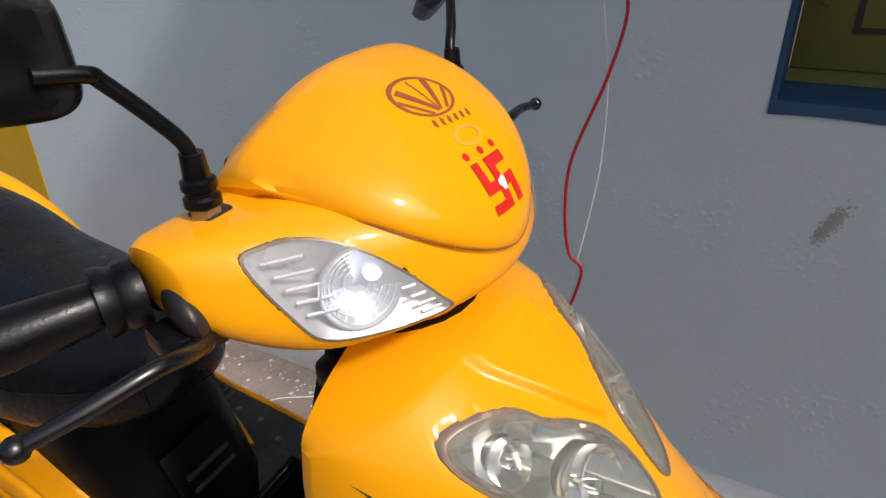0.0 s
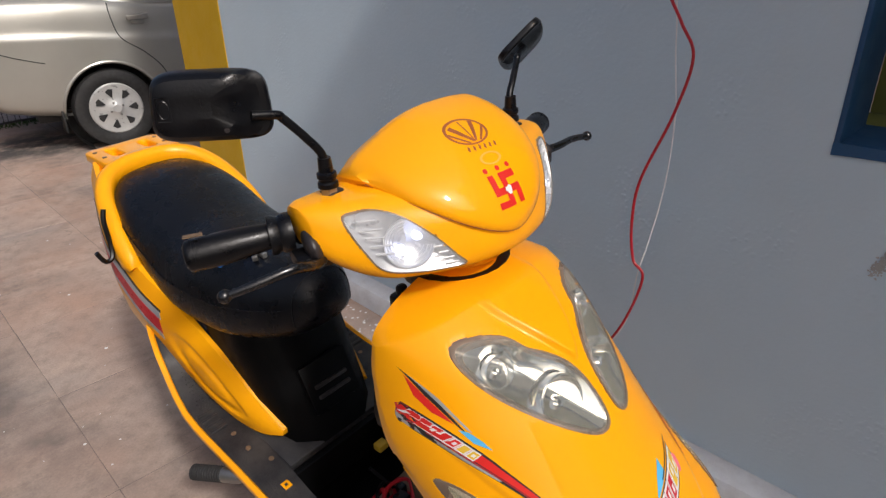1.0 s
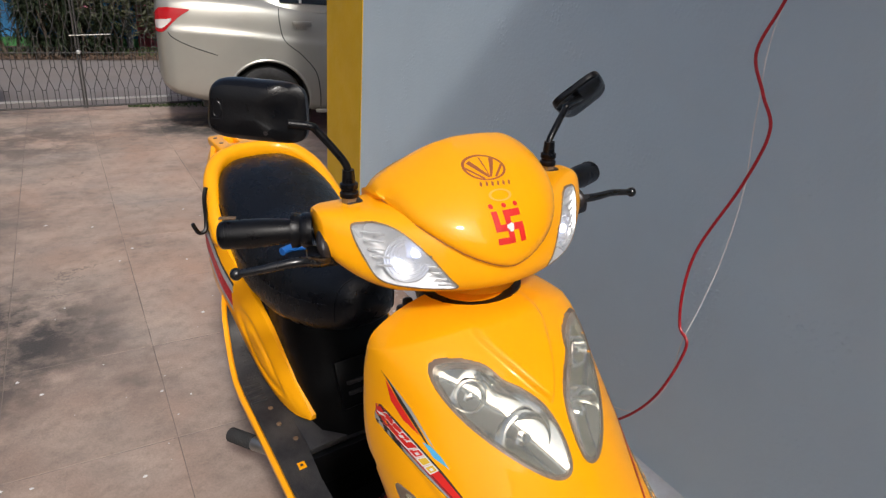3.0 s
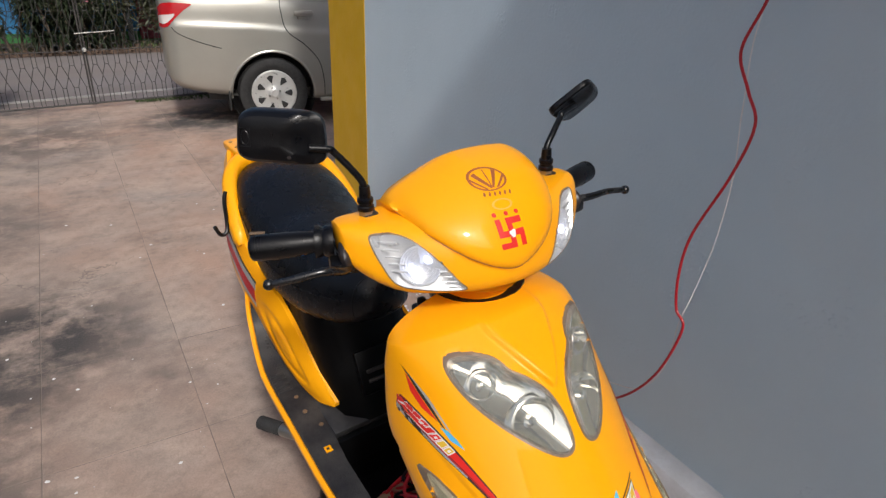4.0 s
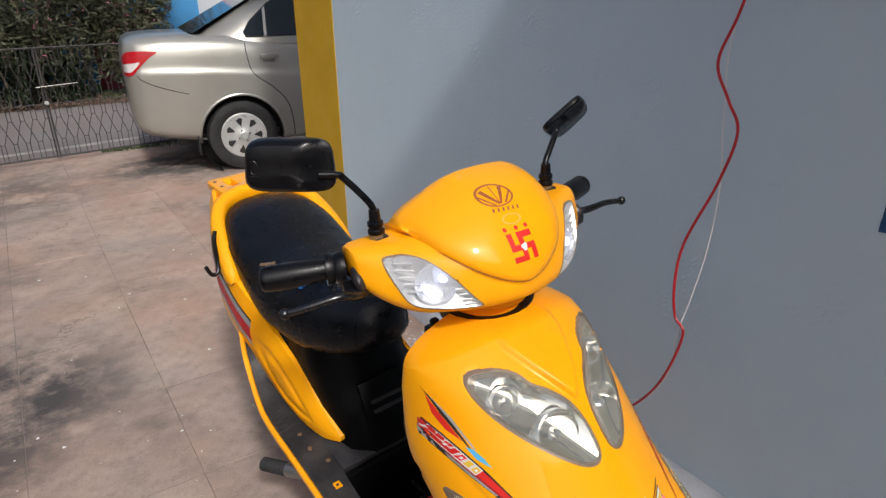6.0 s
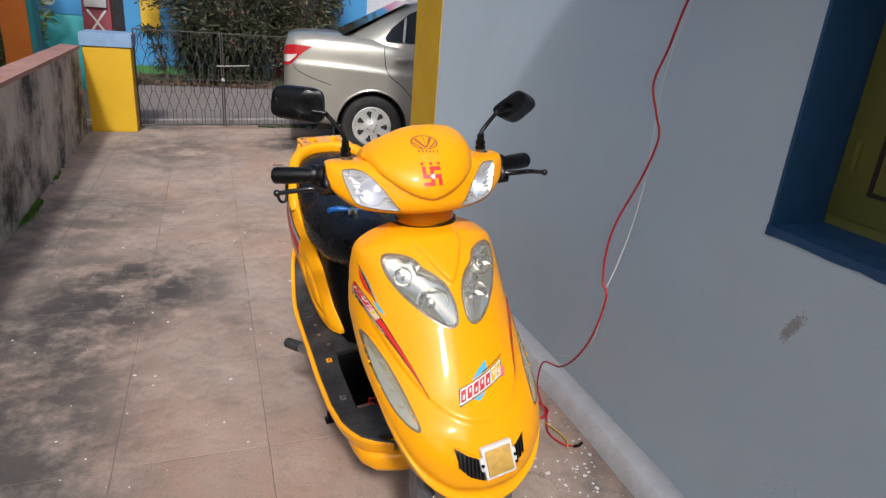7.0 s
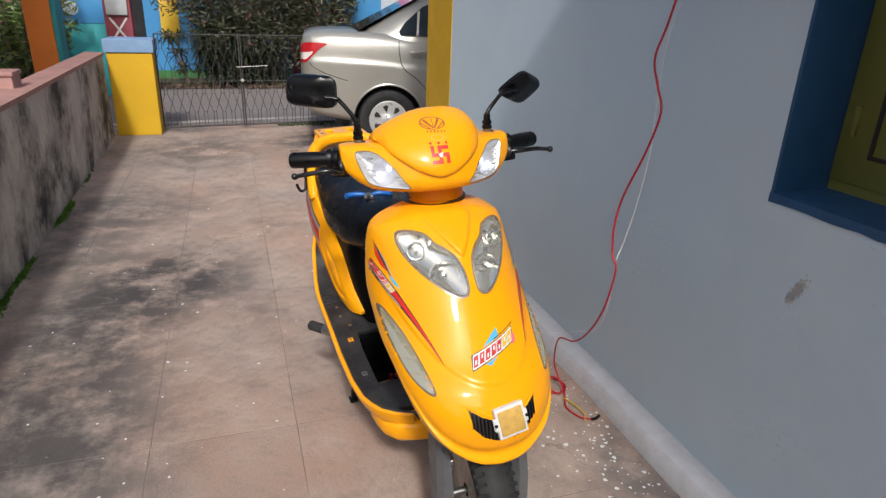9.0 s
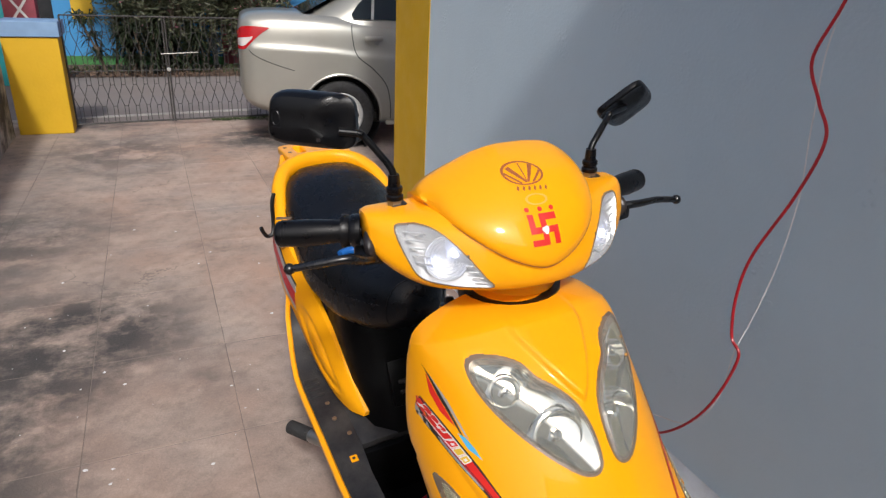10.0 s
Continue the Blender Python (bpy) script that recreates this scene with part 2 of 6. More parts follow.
RUST = material("rusty_bolt", (0.26, 0.17, 0.10), 0.6, metal=0.4, vary=0.2, scale=40)
BLUEGRIP = material("blue_rubber", (0.015, 0.13, 0.46), 0.4, vary=0.1, scale=30)
RED_WIRE = material("red_wire", (0.50, 0.012, 0.02), 0.4, vary=0.12, scale=12)
PALE_WIRE = material("white_wire", (0.80, 0.80, 0.80), 0.45, vary=0.08, scale=12)
YELLOW_WIRE = material("yellow_wire", (0.66, 0.40, 0.03), 0.45, vary=0.1, scale=12)
CARD = material("brown_cardboard", (0.42, 0.27, 0.17), 0.8, vary=0.12, scale=14, grain=0.2)
WALL = pitted_paint()
PLINTH = material("whitewashed_plinth", (0.66, 0.67, 0.69), 0.85, vary=0.10, scale=16, grain=1.0, grain_scale=70, second=(0.56, 0.56, 0.56), stain=0.42)
YWALL = material("mustard_wall_paint", (0.61, 0.365, 0.005), 0.6, vary=0.04, scale=3, grain=0.4, grain_scale=40)
BLUEWALL = material("blue_reveal_paint", (0.020, 0.085, 0.20), 0.6, vary=0.08, scale=4, grain=0.4, grain_scale=40)
SHUTTER = material("olive_shutter_paint", (0.185, 0.18, 0.038), 0.5, vary=0.09, scale=5, grain=0.2, grain_scale=60)
FLOOR = concrete()
JOINT = material("dirty_joint", (0.23, 0.188, 0.163), 0.9, vary=0.2, scale=8, grain=0.4)
SPLASH = material("paint_splash", (0.74, 0.74, 0.73), 0.7, vary=0.08, scale=30)
GREYWALL = mould()
COPING = material("pink_coping_paint", (0.40, 0.22, 0.19), 0.75, vary=0.16, scale=6, grain=0.3)
CAP = material("blue_cap_paint", (0.20, 0.32, 0.50), 0.6, vary=0.08, scale=6)
IRON = material("gate_iron", (0.055, 0.050, 0.048), 0.6, metal=0.1, vary=0.2, scale=12)
MOSS = material("moss", (0.10, 0.22, 0.02), 0.9, vary=0.3, scale=30)
ROAD = material("dusty_road", (0.185, 0.168, 0.165), 0.9, vary=0.15, scale=0.9, grain=0.4, grain_scale=40, second=(0.17, 0.145, 0.13))
EARTH = material("red_earth", (0.17, 0.115, 0.085), 0.95, vary=0.25, scale=1.2, grain=0.5)
BROWNLEAF = material("dry_leaf", (0.16, 0.10, 0.065), 0.9, vary=0.3, scale=3)
GREENP = material("green_base_paint", (0.06, 0.22, 0.06), 0.7, vary=0.15, scale=2)
GRASS = material("grass", (0.055, 0.095, 0.020), 0.8, vary=0.25, scale=9)
LEAF = material("leaf", (0.085, 0.092, 0.045), 0.6, vary=0.35, scale=2.5)
STRAP = material("strap_leaf", (0.026, 0.038, 0.015), 0.5, vary=0.4, scale=4)
LEAF_LIGHT = material("young_leaf", (0.16, 0.24, 0.05), 0.6, vary=0.3, scale=3)
BLOSSOM = material("pink_blossom", (0.62, 0.22, 0.30), 0.6, vary=0.15)
BARK = material("bark", (0.16, 0.12, 0.09), 0.9, vary=0.2, scale=20)
CAR = material("champagne_car_paint", (0.36, 0.352, 0.315), 0.34, metal=0.45, coat=0.5, vary=0.04, scale=3, rough_vary=0.05)
CARGLASS = material("dark_car_glass", (0.018, 0.024, 0.028), 0.06, vary=0.1, spec=0.8, rough_vary=0.02)
CARBLACK = material("car_black_trim", (0.02, 0.02, 0.02), 0.55, vary=0.2)
ALLOY = material("silver_hub_cap", (0.55, 0.55, 0.53), 0.35, metal=0.4, vary=0.06, scale=10)
LAMPWHITE = material("clear_lamp_lens", (0.62, 0.58, 0.56), 0.2, coat=0.5, vary=0.08)
TAIL = material("red_tail_lamp", (0.42, 0.008, 0.012), 0.2, coat=0.3, spec=0.3, vary=0.1)
SKYBLUE = material("sky_blue_house_paint", (0.06, 0.28, 0.58), 0.7, vary=0.12, scale=1.0)
TEAL = material("teal_paint", (0.03, 0.33, 0.36), 0.6, vary=0.12, scale=2)
ORANGE = material("orange_paint", (0.85, 0.24, 0.03), 0.6, vary=0.08, scale=2)
HOUSEPINK = material("pink_house_paint", (0.66, 0.26, 0.45), 0.7, vary=0.08, scale=1.5)
KERB = material("faded_kerb_paint", (0.40, 0.385, 0.365), 0.85, vary=0.2, scale=5)
HOUSEWHITE = material("pale_house_paint", (0.55, 0.58, 0.60), 0.7, vary=0.1, scale=1.5)
POSTER = material("yellow_notice", (0.72, 0.46, 0.03), 0.6, vary=0.08, scale=6)
MAROON = material("maroon_paint", (0.28, 0.05, 0.07), 0.6, vary=0.15, scale=6)
SLATE = material("dark_slate_paint", (0.045, 0.075, 0.10), 0.7, vary=0.2, scale=2)
POLE = material("pole_paint", (0.40, 0.42, 0.45), 0.7, vary=0.15, scale=3)
# near-black for the painted shade inside porches; also the grey post's cap
SHADE = material("porch_shade_and_cap_black", (0.02, 0.02, 0.022), 0.9, vary=0.2, scale=2)


# ---- mesh helpers ----
def smooth(x, xs, ys):
    """A monotone cubic through (xs, ys)."""
    h = [b - a for a, b in zip(xs, xs[1:])]
    d = [(b - a) / s for a, b, s in zip(ys, ys[1:], h)]
    m = [d[0]] + [0.0 if a * b <= 0 else 2 * a * b / (a + b) for a, b in zip(d, d[1:])] + [d[-1]]
    x = min(max(x, xs[0]), xs[-1])
    i = max(k for k in range(len(h)) if x >= xs[k])
    t = (x - xs[i]) / h[i]
    return ((2 * t**3 - 3 * t * t + 1) * ys[i] + (t**3 - 2 * t * t + t) * h[i] * m[i]
            + (-2 * t**3 + 3 * t * t) * ys[i + 1] + (t**3 - t * t) * h[i] * m[i + 1])


def empty(name, at=(0, 0, 0), turn=(0, 0, 0), label="", category="", group="", kind=""):
    ob = new(name)
    ob.matrix_basis = pose(*(Vector(at) * K), *turn)
    return tagged(ob, label, category, group, kind)


def part(name, bm, mat, parent=None, label="", angle=38):
    """Links a bmesh, drawn in units, as one mesh object."""
    bmesh.ops.remove_doubles(bm, verts=bm.verts, dist=1e-5)
    bmesh.ops.recalc_face_normals(bm, faces=bm.faces)
    bmesh.ops.scale(bm, vec=(K, K, K), verts=bm.verts)
    me = bpy.data.meshes.new(name)
    bm.to_mesh(me)
    bm.free()
    me.materials.append(mat)
    me.polygons.foreach_set("use_smooth", [True] * len(me.polygons))
    me.set_sharp_from_angle(angle=radians(angle))
    ob = new(name, me)
    if parent:
        ob.parent = parent
    return tagged(ob, label)


def thing(name, bm, mat, label, category, at=(0, 0, 0), turn=(0, 0, 0), group="", kind="", angle=38):
    ob = part(name, bm, mat, angle=angle)
    ob.matrix_basis = pose(*(Vector(at) * K), *turn)
    return tagged(ob, label, category, group, kind)


def box(x0, x1, y0, y1, z0, z1, bevel=0.0, bm=None, seg=2):
    own = bmesh.new()
    vs = [own.verts.new((x, y, z)) for x in (x0, x1) for y in (y0, y1) for z in (z0, z1)]
    for f in ((0, 1, 3, 2), (4, 6, 7, 5), (0, 4, 5, 1), (2, 3, 7, 6), (0, 2, 6, 4), (1, 5, 7, 3)):
        own.faces.new([vs[i] for i in f])
    if bevel:
        bmesh.ops.bevel(own, geom=list(own.edges), offset=bevel, segments=seg, affect="EDGES", profile=0.5)
    return join(bm, own)


def join(bm, own):
    """Adds own to bm, and returns bm; with no bm, returns own."""
    if bm is None:
        return own
    me = bpy.data.meshes.new("join")
    own.to_mesh(me)
    own.free()
    bm.from_mesh(me)
    bpy.data.meshes.remove(me)
    return bm


def moved(bm, m):
    bmesh.ops.transform(bm, matrix=m, verts=bm.verts)
    return bm


def loft(rings, closed=True, caps=True, bm=None):
    """A skin over rings of equally many points."""
    bm = bm or bmesh.new()
    vs = [[bm.verts.new(p) for p in ring] for ring in rings]
    n = len(vs[0])
    for a, b in zip(vs, vs[1:]):
        for i in range(n if closed else n - 1):
            j = (i + 1) % n
            bm.faces.new((a[i], a[j], b[j], b[i]))
    if caps and closed:
        bm.faces.new(vs[0][::-1])
        bm.faces.new(vs[-1])
    return bm


def spline(pts, n, closed=False):
    """A smooth line (Catmull-Rom) through points of two or three numbers."""
    p = [Vector(q) for q in pts]
    out, m = [], len(p)
    spans = m if closed else m - 1
    for k in range(n if closed else n + 1):
        u = k * spans / n
        i = min(int(u), spans - 1)
        t = u - i
        g = (lambda j: p[j % m]) if closed else (lambda j: p[min(max(j, 0), m - 1)])
        a, b, c, d = g(i - 1), g(i), g(i + 1), g(i + 2)
        out.append(0.5 * ((2 * b) + (c - a) * t + (2 * a - 5 * b + 4 * c - d) * t * t + (3 * b - a - 3 * c + d) * t**3))
    return out


def tube(pts, radius, seg=10, bm=None, ends=True):
    """A round bar along points; radius is a number or a function of 0..1."""
    p = [Vector(q) for q in pts]
    rings, side = [], None
    for i, q in enumerate(p):
        ahead = (p[min(i + 1, len(p) - 1)] - p[max(i - 1, 0)]).normalized()
        if side is None:
            side = ahead.orthogonal().normalized()
        side = (side - ahead * side.dot(ahead)).normalized()
        other = ahead.cross(side)
        r = radius(i / (len(p) - 1)) if callable(radius) else radius
        rings.append([q + r * (math.cos(a) * side + math.sin(a) * other) for a in (2 * math.pi * k / seg for k in range(seg))])
    return loft(rings, caps=ends, bm=bm)


def lathe(profile, seg=32, axis="x", bm=None):
    """Turns (radius, along) pairs round an axis."""
    rings = []
    for k in range(seg):
        a = 2 * math.pi * k / seg
        c, s = math.cos(a), math.sin(a)
        rings.append([(h, r * c, r * s) if axis == "x" else (r * c, h, r * s) if axis == "y" else (r * c, r * s, h) for r, h in profile])
    bm = bm or bmesh.new()
    vs = [[bm.verts.new(q) for q in ring] for ring in rings]
    for a, b in zip(vs, vs[1:] + vs[:1]):
        for i in range(len(profile) - 1):
            bm.faces.new((a[i], a[i + 1], b[i + 1], b[i]))
    return bm


def dome(outline, surface, lift, bulge, rings=5, bm=None):
    """A cap over an outline of (x, z) that follows a surface y(x, z): its rim stands lift in front, its middle lift + bulge."""
    bm = bm or bmesh.new()
    n = len(outline)
    cx, cz = sum(p[0] for p in outline) / n, sum(p[1] for p in outline) / n
    vs = []
    for k in range(rings):
        s = 1 - k / rings
        vs.append([bm.verts.new((cx + (p[0] - cx) * s, 0, cz + (p[1] - cz) * s)) for p in outline])
    vs.append([bm.verts.new((cx, 0, cz))])
    for k, ring in enumerate(vs):
        s = 1 - k / rings
        for v in ring:
            v.co.y = surface(v.co.x, v.co.z) - lift - bulge * (1 - s * s)
    for a, b in zip(vs, vs[1:]):
        for i in range(n):
            j = (i + 1) % n
            bm.faces.new((a[i], a[j], b[j], b[i]) if len(b) > 1 else (a[i], a[j], b[0]))
    return bm


def rim(outline, surface, lift, width, depth=0.004, bm=None):
    """A raised band round an outline on a surface y(x, z)."""
    n = len(outline)
    cx, cz = sum(p[0] for p in outline) / n, sum(p[1] for p in outline) / n
    rings = []
    for grow, up in ((0, -depth), (0, lift), (width, lift), (width, -depth)):
        ring = []
        for i, p in enumerate(outline):
            t = (outline[(i + 1) % n] - outline[i - 1]).normalized()
            q = Vector((t.y, -t.x))
            if q.dot(Vector((p[0] - cx, p[1] - cz))) < 0:
                q = -q
            x, z = p[0] + q.x * grow, p[1] + q.y * grow
            ring.append((x, surface(x, z) - up, z))
        rings.append(ring)
    return loft(rings + rings[:1], caps=False, bm=bm)


def sticker(outline, surface, lift=0.0009, step=0.006, bm=None):
    """A thin printed shape, an outline of (x, z), laid on a surface y(x, z)."""
    own = bmesh.new()
    own.faces.new([own.verts.new((p[0], 0, p[1])) for p in outline])
    bmesh.ops.triangulate(own, faces=own.faces)
    for _ in range(7):
        long = [e for e in own.edges if e.calc_length() > step * 2]
        if not long:
            break
        bmesh.ops.subdivide_edges(own, edges=long, cuts=1)
        bmesh.ops.triangulate(own, faces=own.faces)
    for v in own.verts:
        v.co.y = surface(v.co.x, v.co.z) - lift
    return join(bm, own)


def inside(outline, x, z):
    odd = False
    for p, q in zip(outline, outline[1:] + outline[:1]):
        if (p[1] > z) != (q[1] > z) and x < (q[0] - p[0]) * (z - p[1]) / (q[1] - p[1]) + p[0]:
            odd = not odd
    return odd


def grown(outline, d):
    """The outline of (x, z) set outwards by d."""
    n = len(outline)
    cx, cz = sum(p[0] for p in outline) / n, sum(p[1] for p in outline) / n
    out = []
    for i, p in enumerate(outline):
        t = (outline[(i + 1) % n] - outline[i - 1]).normalized()
        q = Vector((t.y, -t.x))
        if q.dot(Vector((p[0] - cx, p[1] - cz))) < 0:
            q = -q
        out.append(Vector((p[0] + q.x * d, p[1] + q.y * d)))
    return out


def punch(bm, outline, reach, front):
    """Opens a skin along an outline of (x, z): near points slide onto it, faces within it go. front(v) picks the side."""
    x0, x1 = min(p[0] for p in outline) - reach, max(p[0] for p in outline) + reach
    z0, z1 = min(p[1] for p in outline) - reach, max(p[1] for p in outline) + reach
    for v in bm.verts:
        if x0 < v.co.x < x1 and z0 < v.co.z < z1 and front(v.co):
            best = min(outline, key=lambda p: (p[0] - v.co.x) ** 2 + (p[1] - v.co.z) ** 2)
            if math.hypot(best[0] - v.co.x, best[1] - v.co.z) < reach:
                v.co.x, v.co.z = best[0], best[1]
    gone = []
    for f in bm.faces:
        c = f.calc_center_median()
        if x0 < c.x < x1 and z0 < c.z < z1 and front(c) and inside(outline, c.x, c.z):
            gone.append(f)
    bmesh.ops.delete(bm, geom=gone, context="FACES")
    return bm


def bar(a, b, w):
    """A straight bar from a to b as an outline of (x, z)."""
    a, b = Vector(a), Vector(b)
    t = (b - a).normalized()
    q = Vector((-t.y, t.x)) * w / 2
    return [a + q, b + q, b - q, a - q]


# ---- the place ----
WX = 1.485          # face of the house wall
WIN = (-1.55, -0.342, 1.037, 2.15)   # the window's opening along y and z


def slab(name, x0, x1, y0, y1, z0, z1, mat, label, category, bevel=0.0, kind="structure", turn=(0, 0, 0)):
    cx, cy, cz = (x0 + x1) / 2, (y0 + y1) / 2, z0
    return thing(name, box(x0 - cx, x1 - cx, y0 - cy, y1 - cy, 0, z1 - z0, bevel), mat, label, category, (cx, cy, cz), turn, kind=kind)


def build_house_wall():
    wall = empty("wall_east", label="house wall in grey-blue paint beside the drive", category="wall", kind="structure")
    y0, y1, z0, z1 = WIN
    bm = box(WX, WX + 0.24, -6.0, y0, 0, 5.0)
    box(WX, WX + 0.24, y1, 2.42, 0, 3.2, bm=bm)
    box(WX, WX + 0.24, y0, y1, 0, z0, bm=bm)
    box(WX, WX + 0.24, y0, y1, z1, 5.0, bm=bm)
    part("plaster", bm, WALL, wall)
    part("corner_band", box(WX - 0.004, WX + 0.24, 2.42, 2.955, 0, 5.0, 0.006), YWALL, wall, "mustard yellow painted corner band", 20)
    part("return_wall", box(WX + 0.24, 7.0, 2.6, 2.84, 0, 5.0), WALL, wall)
    # the low whitewashed ledge with its uneven outer edge
    rings = []
    for i in range(121):
        y = -6 + i * 0.07
        n = noise.noise((y * 2.3, 0.3, 0)) * 0.008 + noise.noise((y * 9, 4, 0)) * 0.004
        x0 = WX - 0.080 + n
        rings.append([(WX, y, 0.0), (x0 - 0.008, y, 0.0), (x0 - 0.002, y, 0.066 + n * 0.6), (x0 + 0.010, y, 0.082 + n * 0.5), (WX, y, 0.093)])
    ledge = thing("baseboard", loft(rings), PLINTH, "low whitewashed cement ledge along the wall foot", "ledge", kind="structure")
    ledge.location = (-0.001, 0, 0)
    return wall


def build_window():
    y0, y1, z0, z1 = WIN
    win = empty("window_1", (WX, (y0 + y1) / 2, z0), label="closed olive wooden shutters in a blue reveal", category="window", kind="structure")
    d, h, w = 0.19, z1 - z0, (y1 - y0) / 2
    t = 0.012
    n = 26
    rings = []
    for i in range(n + 1):
        y = -w + 2 * w * i / n
        j = noise.noise((y * 14, 2.2, 0)) * 0.006
        rings.append([(-0.004, y, 0.003), (d, y, 0.007), (d, y, -0.02), (-0.004, y, -0.022 + j)])
    part("sill", loft(rings), BLUEWALL, win, "blue painted sill")
    for s, nm in ((1, "jamb"), (-1, "jamb")):
        part(nm, box(-0.003, d, s * w - (t if s > 0 else 0), s * w + (0 if s > 0 else t), 0, h, 0.003), BLUEWALL, win)
    part("head", box(-0.003, d, -w, w, h - t, h), BLUEWALL, win)
    part("window_frame", box(d - 0.004, d + 0.03, -w + t, w - t, 0.002, 0.035), SHUTTER, win)
    for s in (1, -1):
        leaf = part("shutter", box(d - 0.012, d + 0.02, (0.003 if s > 0 else -w + t + 0.002), (w - t - 0.002 if s > 0 else -0.003), 0.036, h - t - 0.002, 0.004), SHUTTER, win)
        ya, yb = (0.09, w - t - 0.10) if s > 0 else (-w + t + 0.10, -0.09)
        za, zb = 0.11, h - 0.62
        for k in range(2):
            bm = bmesh.new()
            lw = 0.011
            zz0, zz1 = za + k * 0.53, za + k * 0.53 + 0.47
            for a in ((ya, yb, zz0, zz0 + lw), (ya, yb, zz1 - lw, zz1), (ya, ya + lw, zz0 + lw, zz1 - lw), (yb - lw, yb, zz0 + lw, zz1 - lw)):
                box(d - 0.016, d - 0.010, a[0], a[1], a[2], a[3], bm=bm)
            part("panel_line", bm, INK, leaf, "thin black painted outline")
        for zz in (0.16, 0.58):
            bm = box(d - 0.022, d - 0.008, (w - t - 0.05 if s > 0 else -w + t + 0.035), (w - t - 0.035 if s > 0 else -w + t + 0.05), zz, zz + 0.08, 0.002)
            part("hinge", bm, SHUTTER, leaf)
    return win


def build_light_blockers():
    """An added plain wall behind the walk and a tall block, both unseen, that cut the sky light."""
    slab("blocker_south", -1.2, 0.998, -4.3, -4.1, 0, 2.5, WALL, "added unseen grey-blue wall that cuts light behind the walk", "wall")
    slab("blocker_tall", 1.0, WX - 0.002, -4.3, -3.0, 0, 5.0, SLATE, "added unseen dark slate block that cuts light on the wall", "wall")


def build_shade_slab():
    """An added slab above the view, placed to shade the wall: its end throws the slanted shadow edge."""
    return slab("shade_slab", WX - 0.55, WX - 0.002, -6.2, 0.12, 2.2, 2.3, WALL, "added unseen slab above the wall that shades it", "roof", 0.005)


def build_left_wall():
    wall = empty("wall_west", (-1.07, 0, 0), (0, 0, 0.9), "low bare cement compound wall stained with black mould", "wall", kind="structure")
    rings = []
    for i in range(90):
        y = -6 + i * 12.0 / 89
        j = lambda s: noise.noise((y * 3.1, s, 0.5)) * 0.006
        rings.append([(-0.005 + j(1), y, 0), (-0.004 + j(3), y, 0.3), (0 + j(5), y, 0.6), (0.0, y, 0.862), (-0.14, y, 0.862), (-0.14, y, 0)])
    part("masonry", loft(rings), GREYWALL, wall)
    rings = []
    for i in range(60):
        y = -6 + i * 12.0 / 59
        j = noise.noise((y * 4.1, 7, 0.5)) * 0.005
        rings.append([(0.012 + j, y, 0.862), (0.014 + j, y, 0.893), (-0.16, y, 0.90 + j), (-0.16, y, 0.862)])
    part("coping", loft(rings), COPING, wall, "faded pink painted coping")
    bm = bmesh.new()
    for i in range(5200):
        y = random.uniform(0.4, 4.5)
        f = noise.noise((y * 1.7, 3, 1)) + 0.4 * noise.noise((y * 6, 1, 1))
        if f + (0.6 if 0.5 < y < 2.0 else 0) < random.uniform(-0.1, 0.35):
            continue
        x, r, a = abs(random.gauss(0, 0.020)) * (0.6 + f), random.uniform(0.004, 0.010), random.uniform(0, 6.3)
        v = [bm.verts.new(q) for q in ((x - r * math.cos(a), y - r * math.sin(a), 0.0), (x + r * math.cos(a), y + r * math.sin(a), 0.0), (x + random.uniform(-0.01, 0.012), y + random.uniform(-0.01, 0.01), random.uniform(0.008, 0.028)))]
        bm.faces.new(v)
    moss = thing("moss", bm, MOSS, "bright green moss along the wall foot", "moss", (-1.07, 0, 0), (0, 0, 0.9), kind="stuff")
    post = empty("wall_post", (-1.36, 3.15, 0.80), (0, 0, 1), "short pink painted post on the compound wall", "post")
    part("block", box(-0.15, 0.15, -0.1, 0.1, -0.80, 0.17, 0.008), COPING, post)
    part("cap", box(-0.16, 0.16, -0.11, 0.11, 0.17, 0.20, 0.008), COPING, post)


def build_gate_pillar():
    p = empty("gate_pillar", (-0.915, 6.29, 0), label="square mustard yellow gate pillar with a blue cap", category="pillar", kind="structure")
    part("shaft", box(-0.226, 0.226, -0.22, 0.22, 0, 0.885, 0.008), YWALL, p, "", 20)
    part("cap", box(-0.246, 0.246, -0.24, 0.24, 0.889, 1.025, 0.008), CAP, p, "blue painted cap", 20)


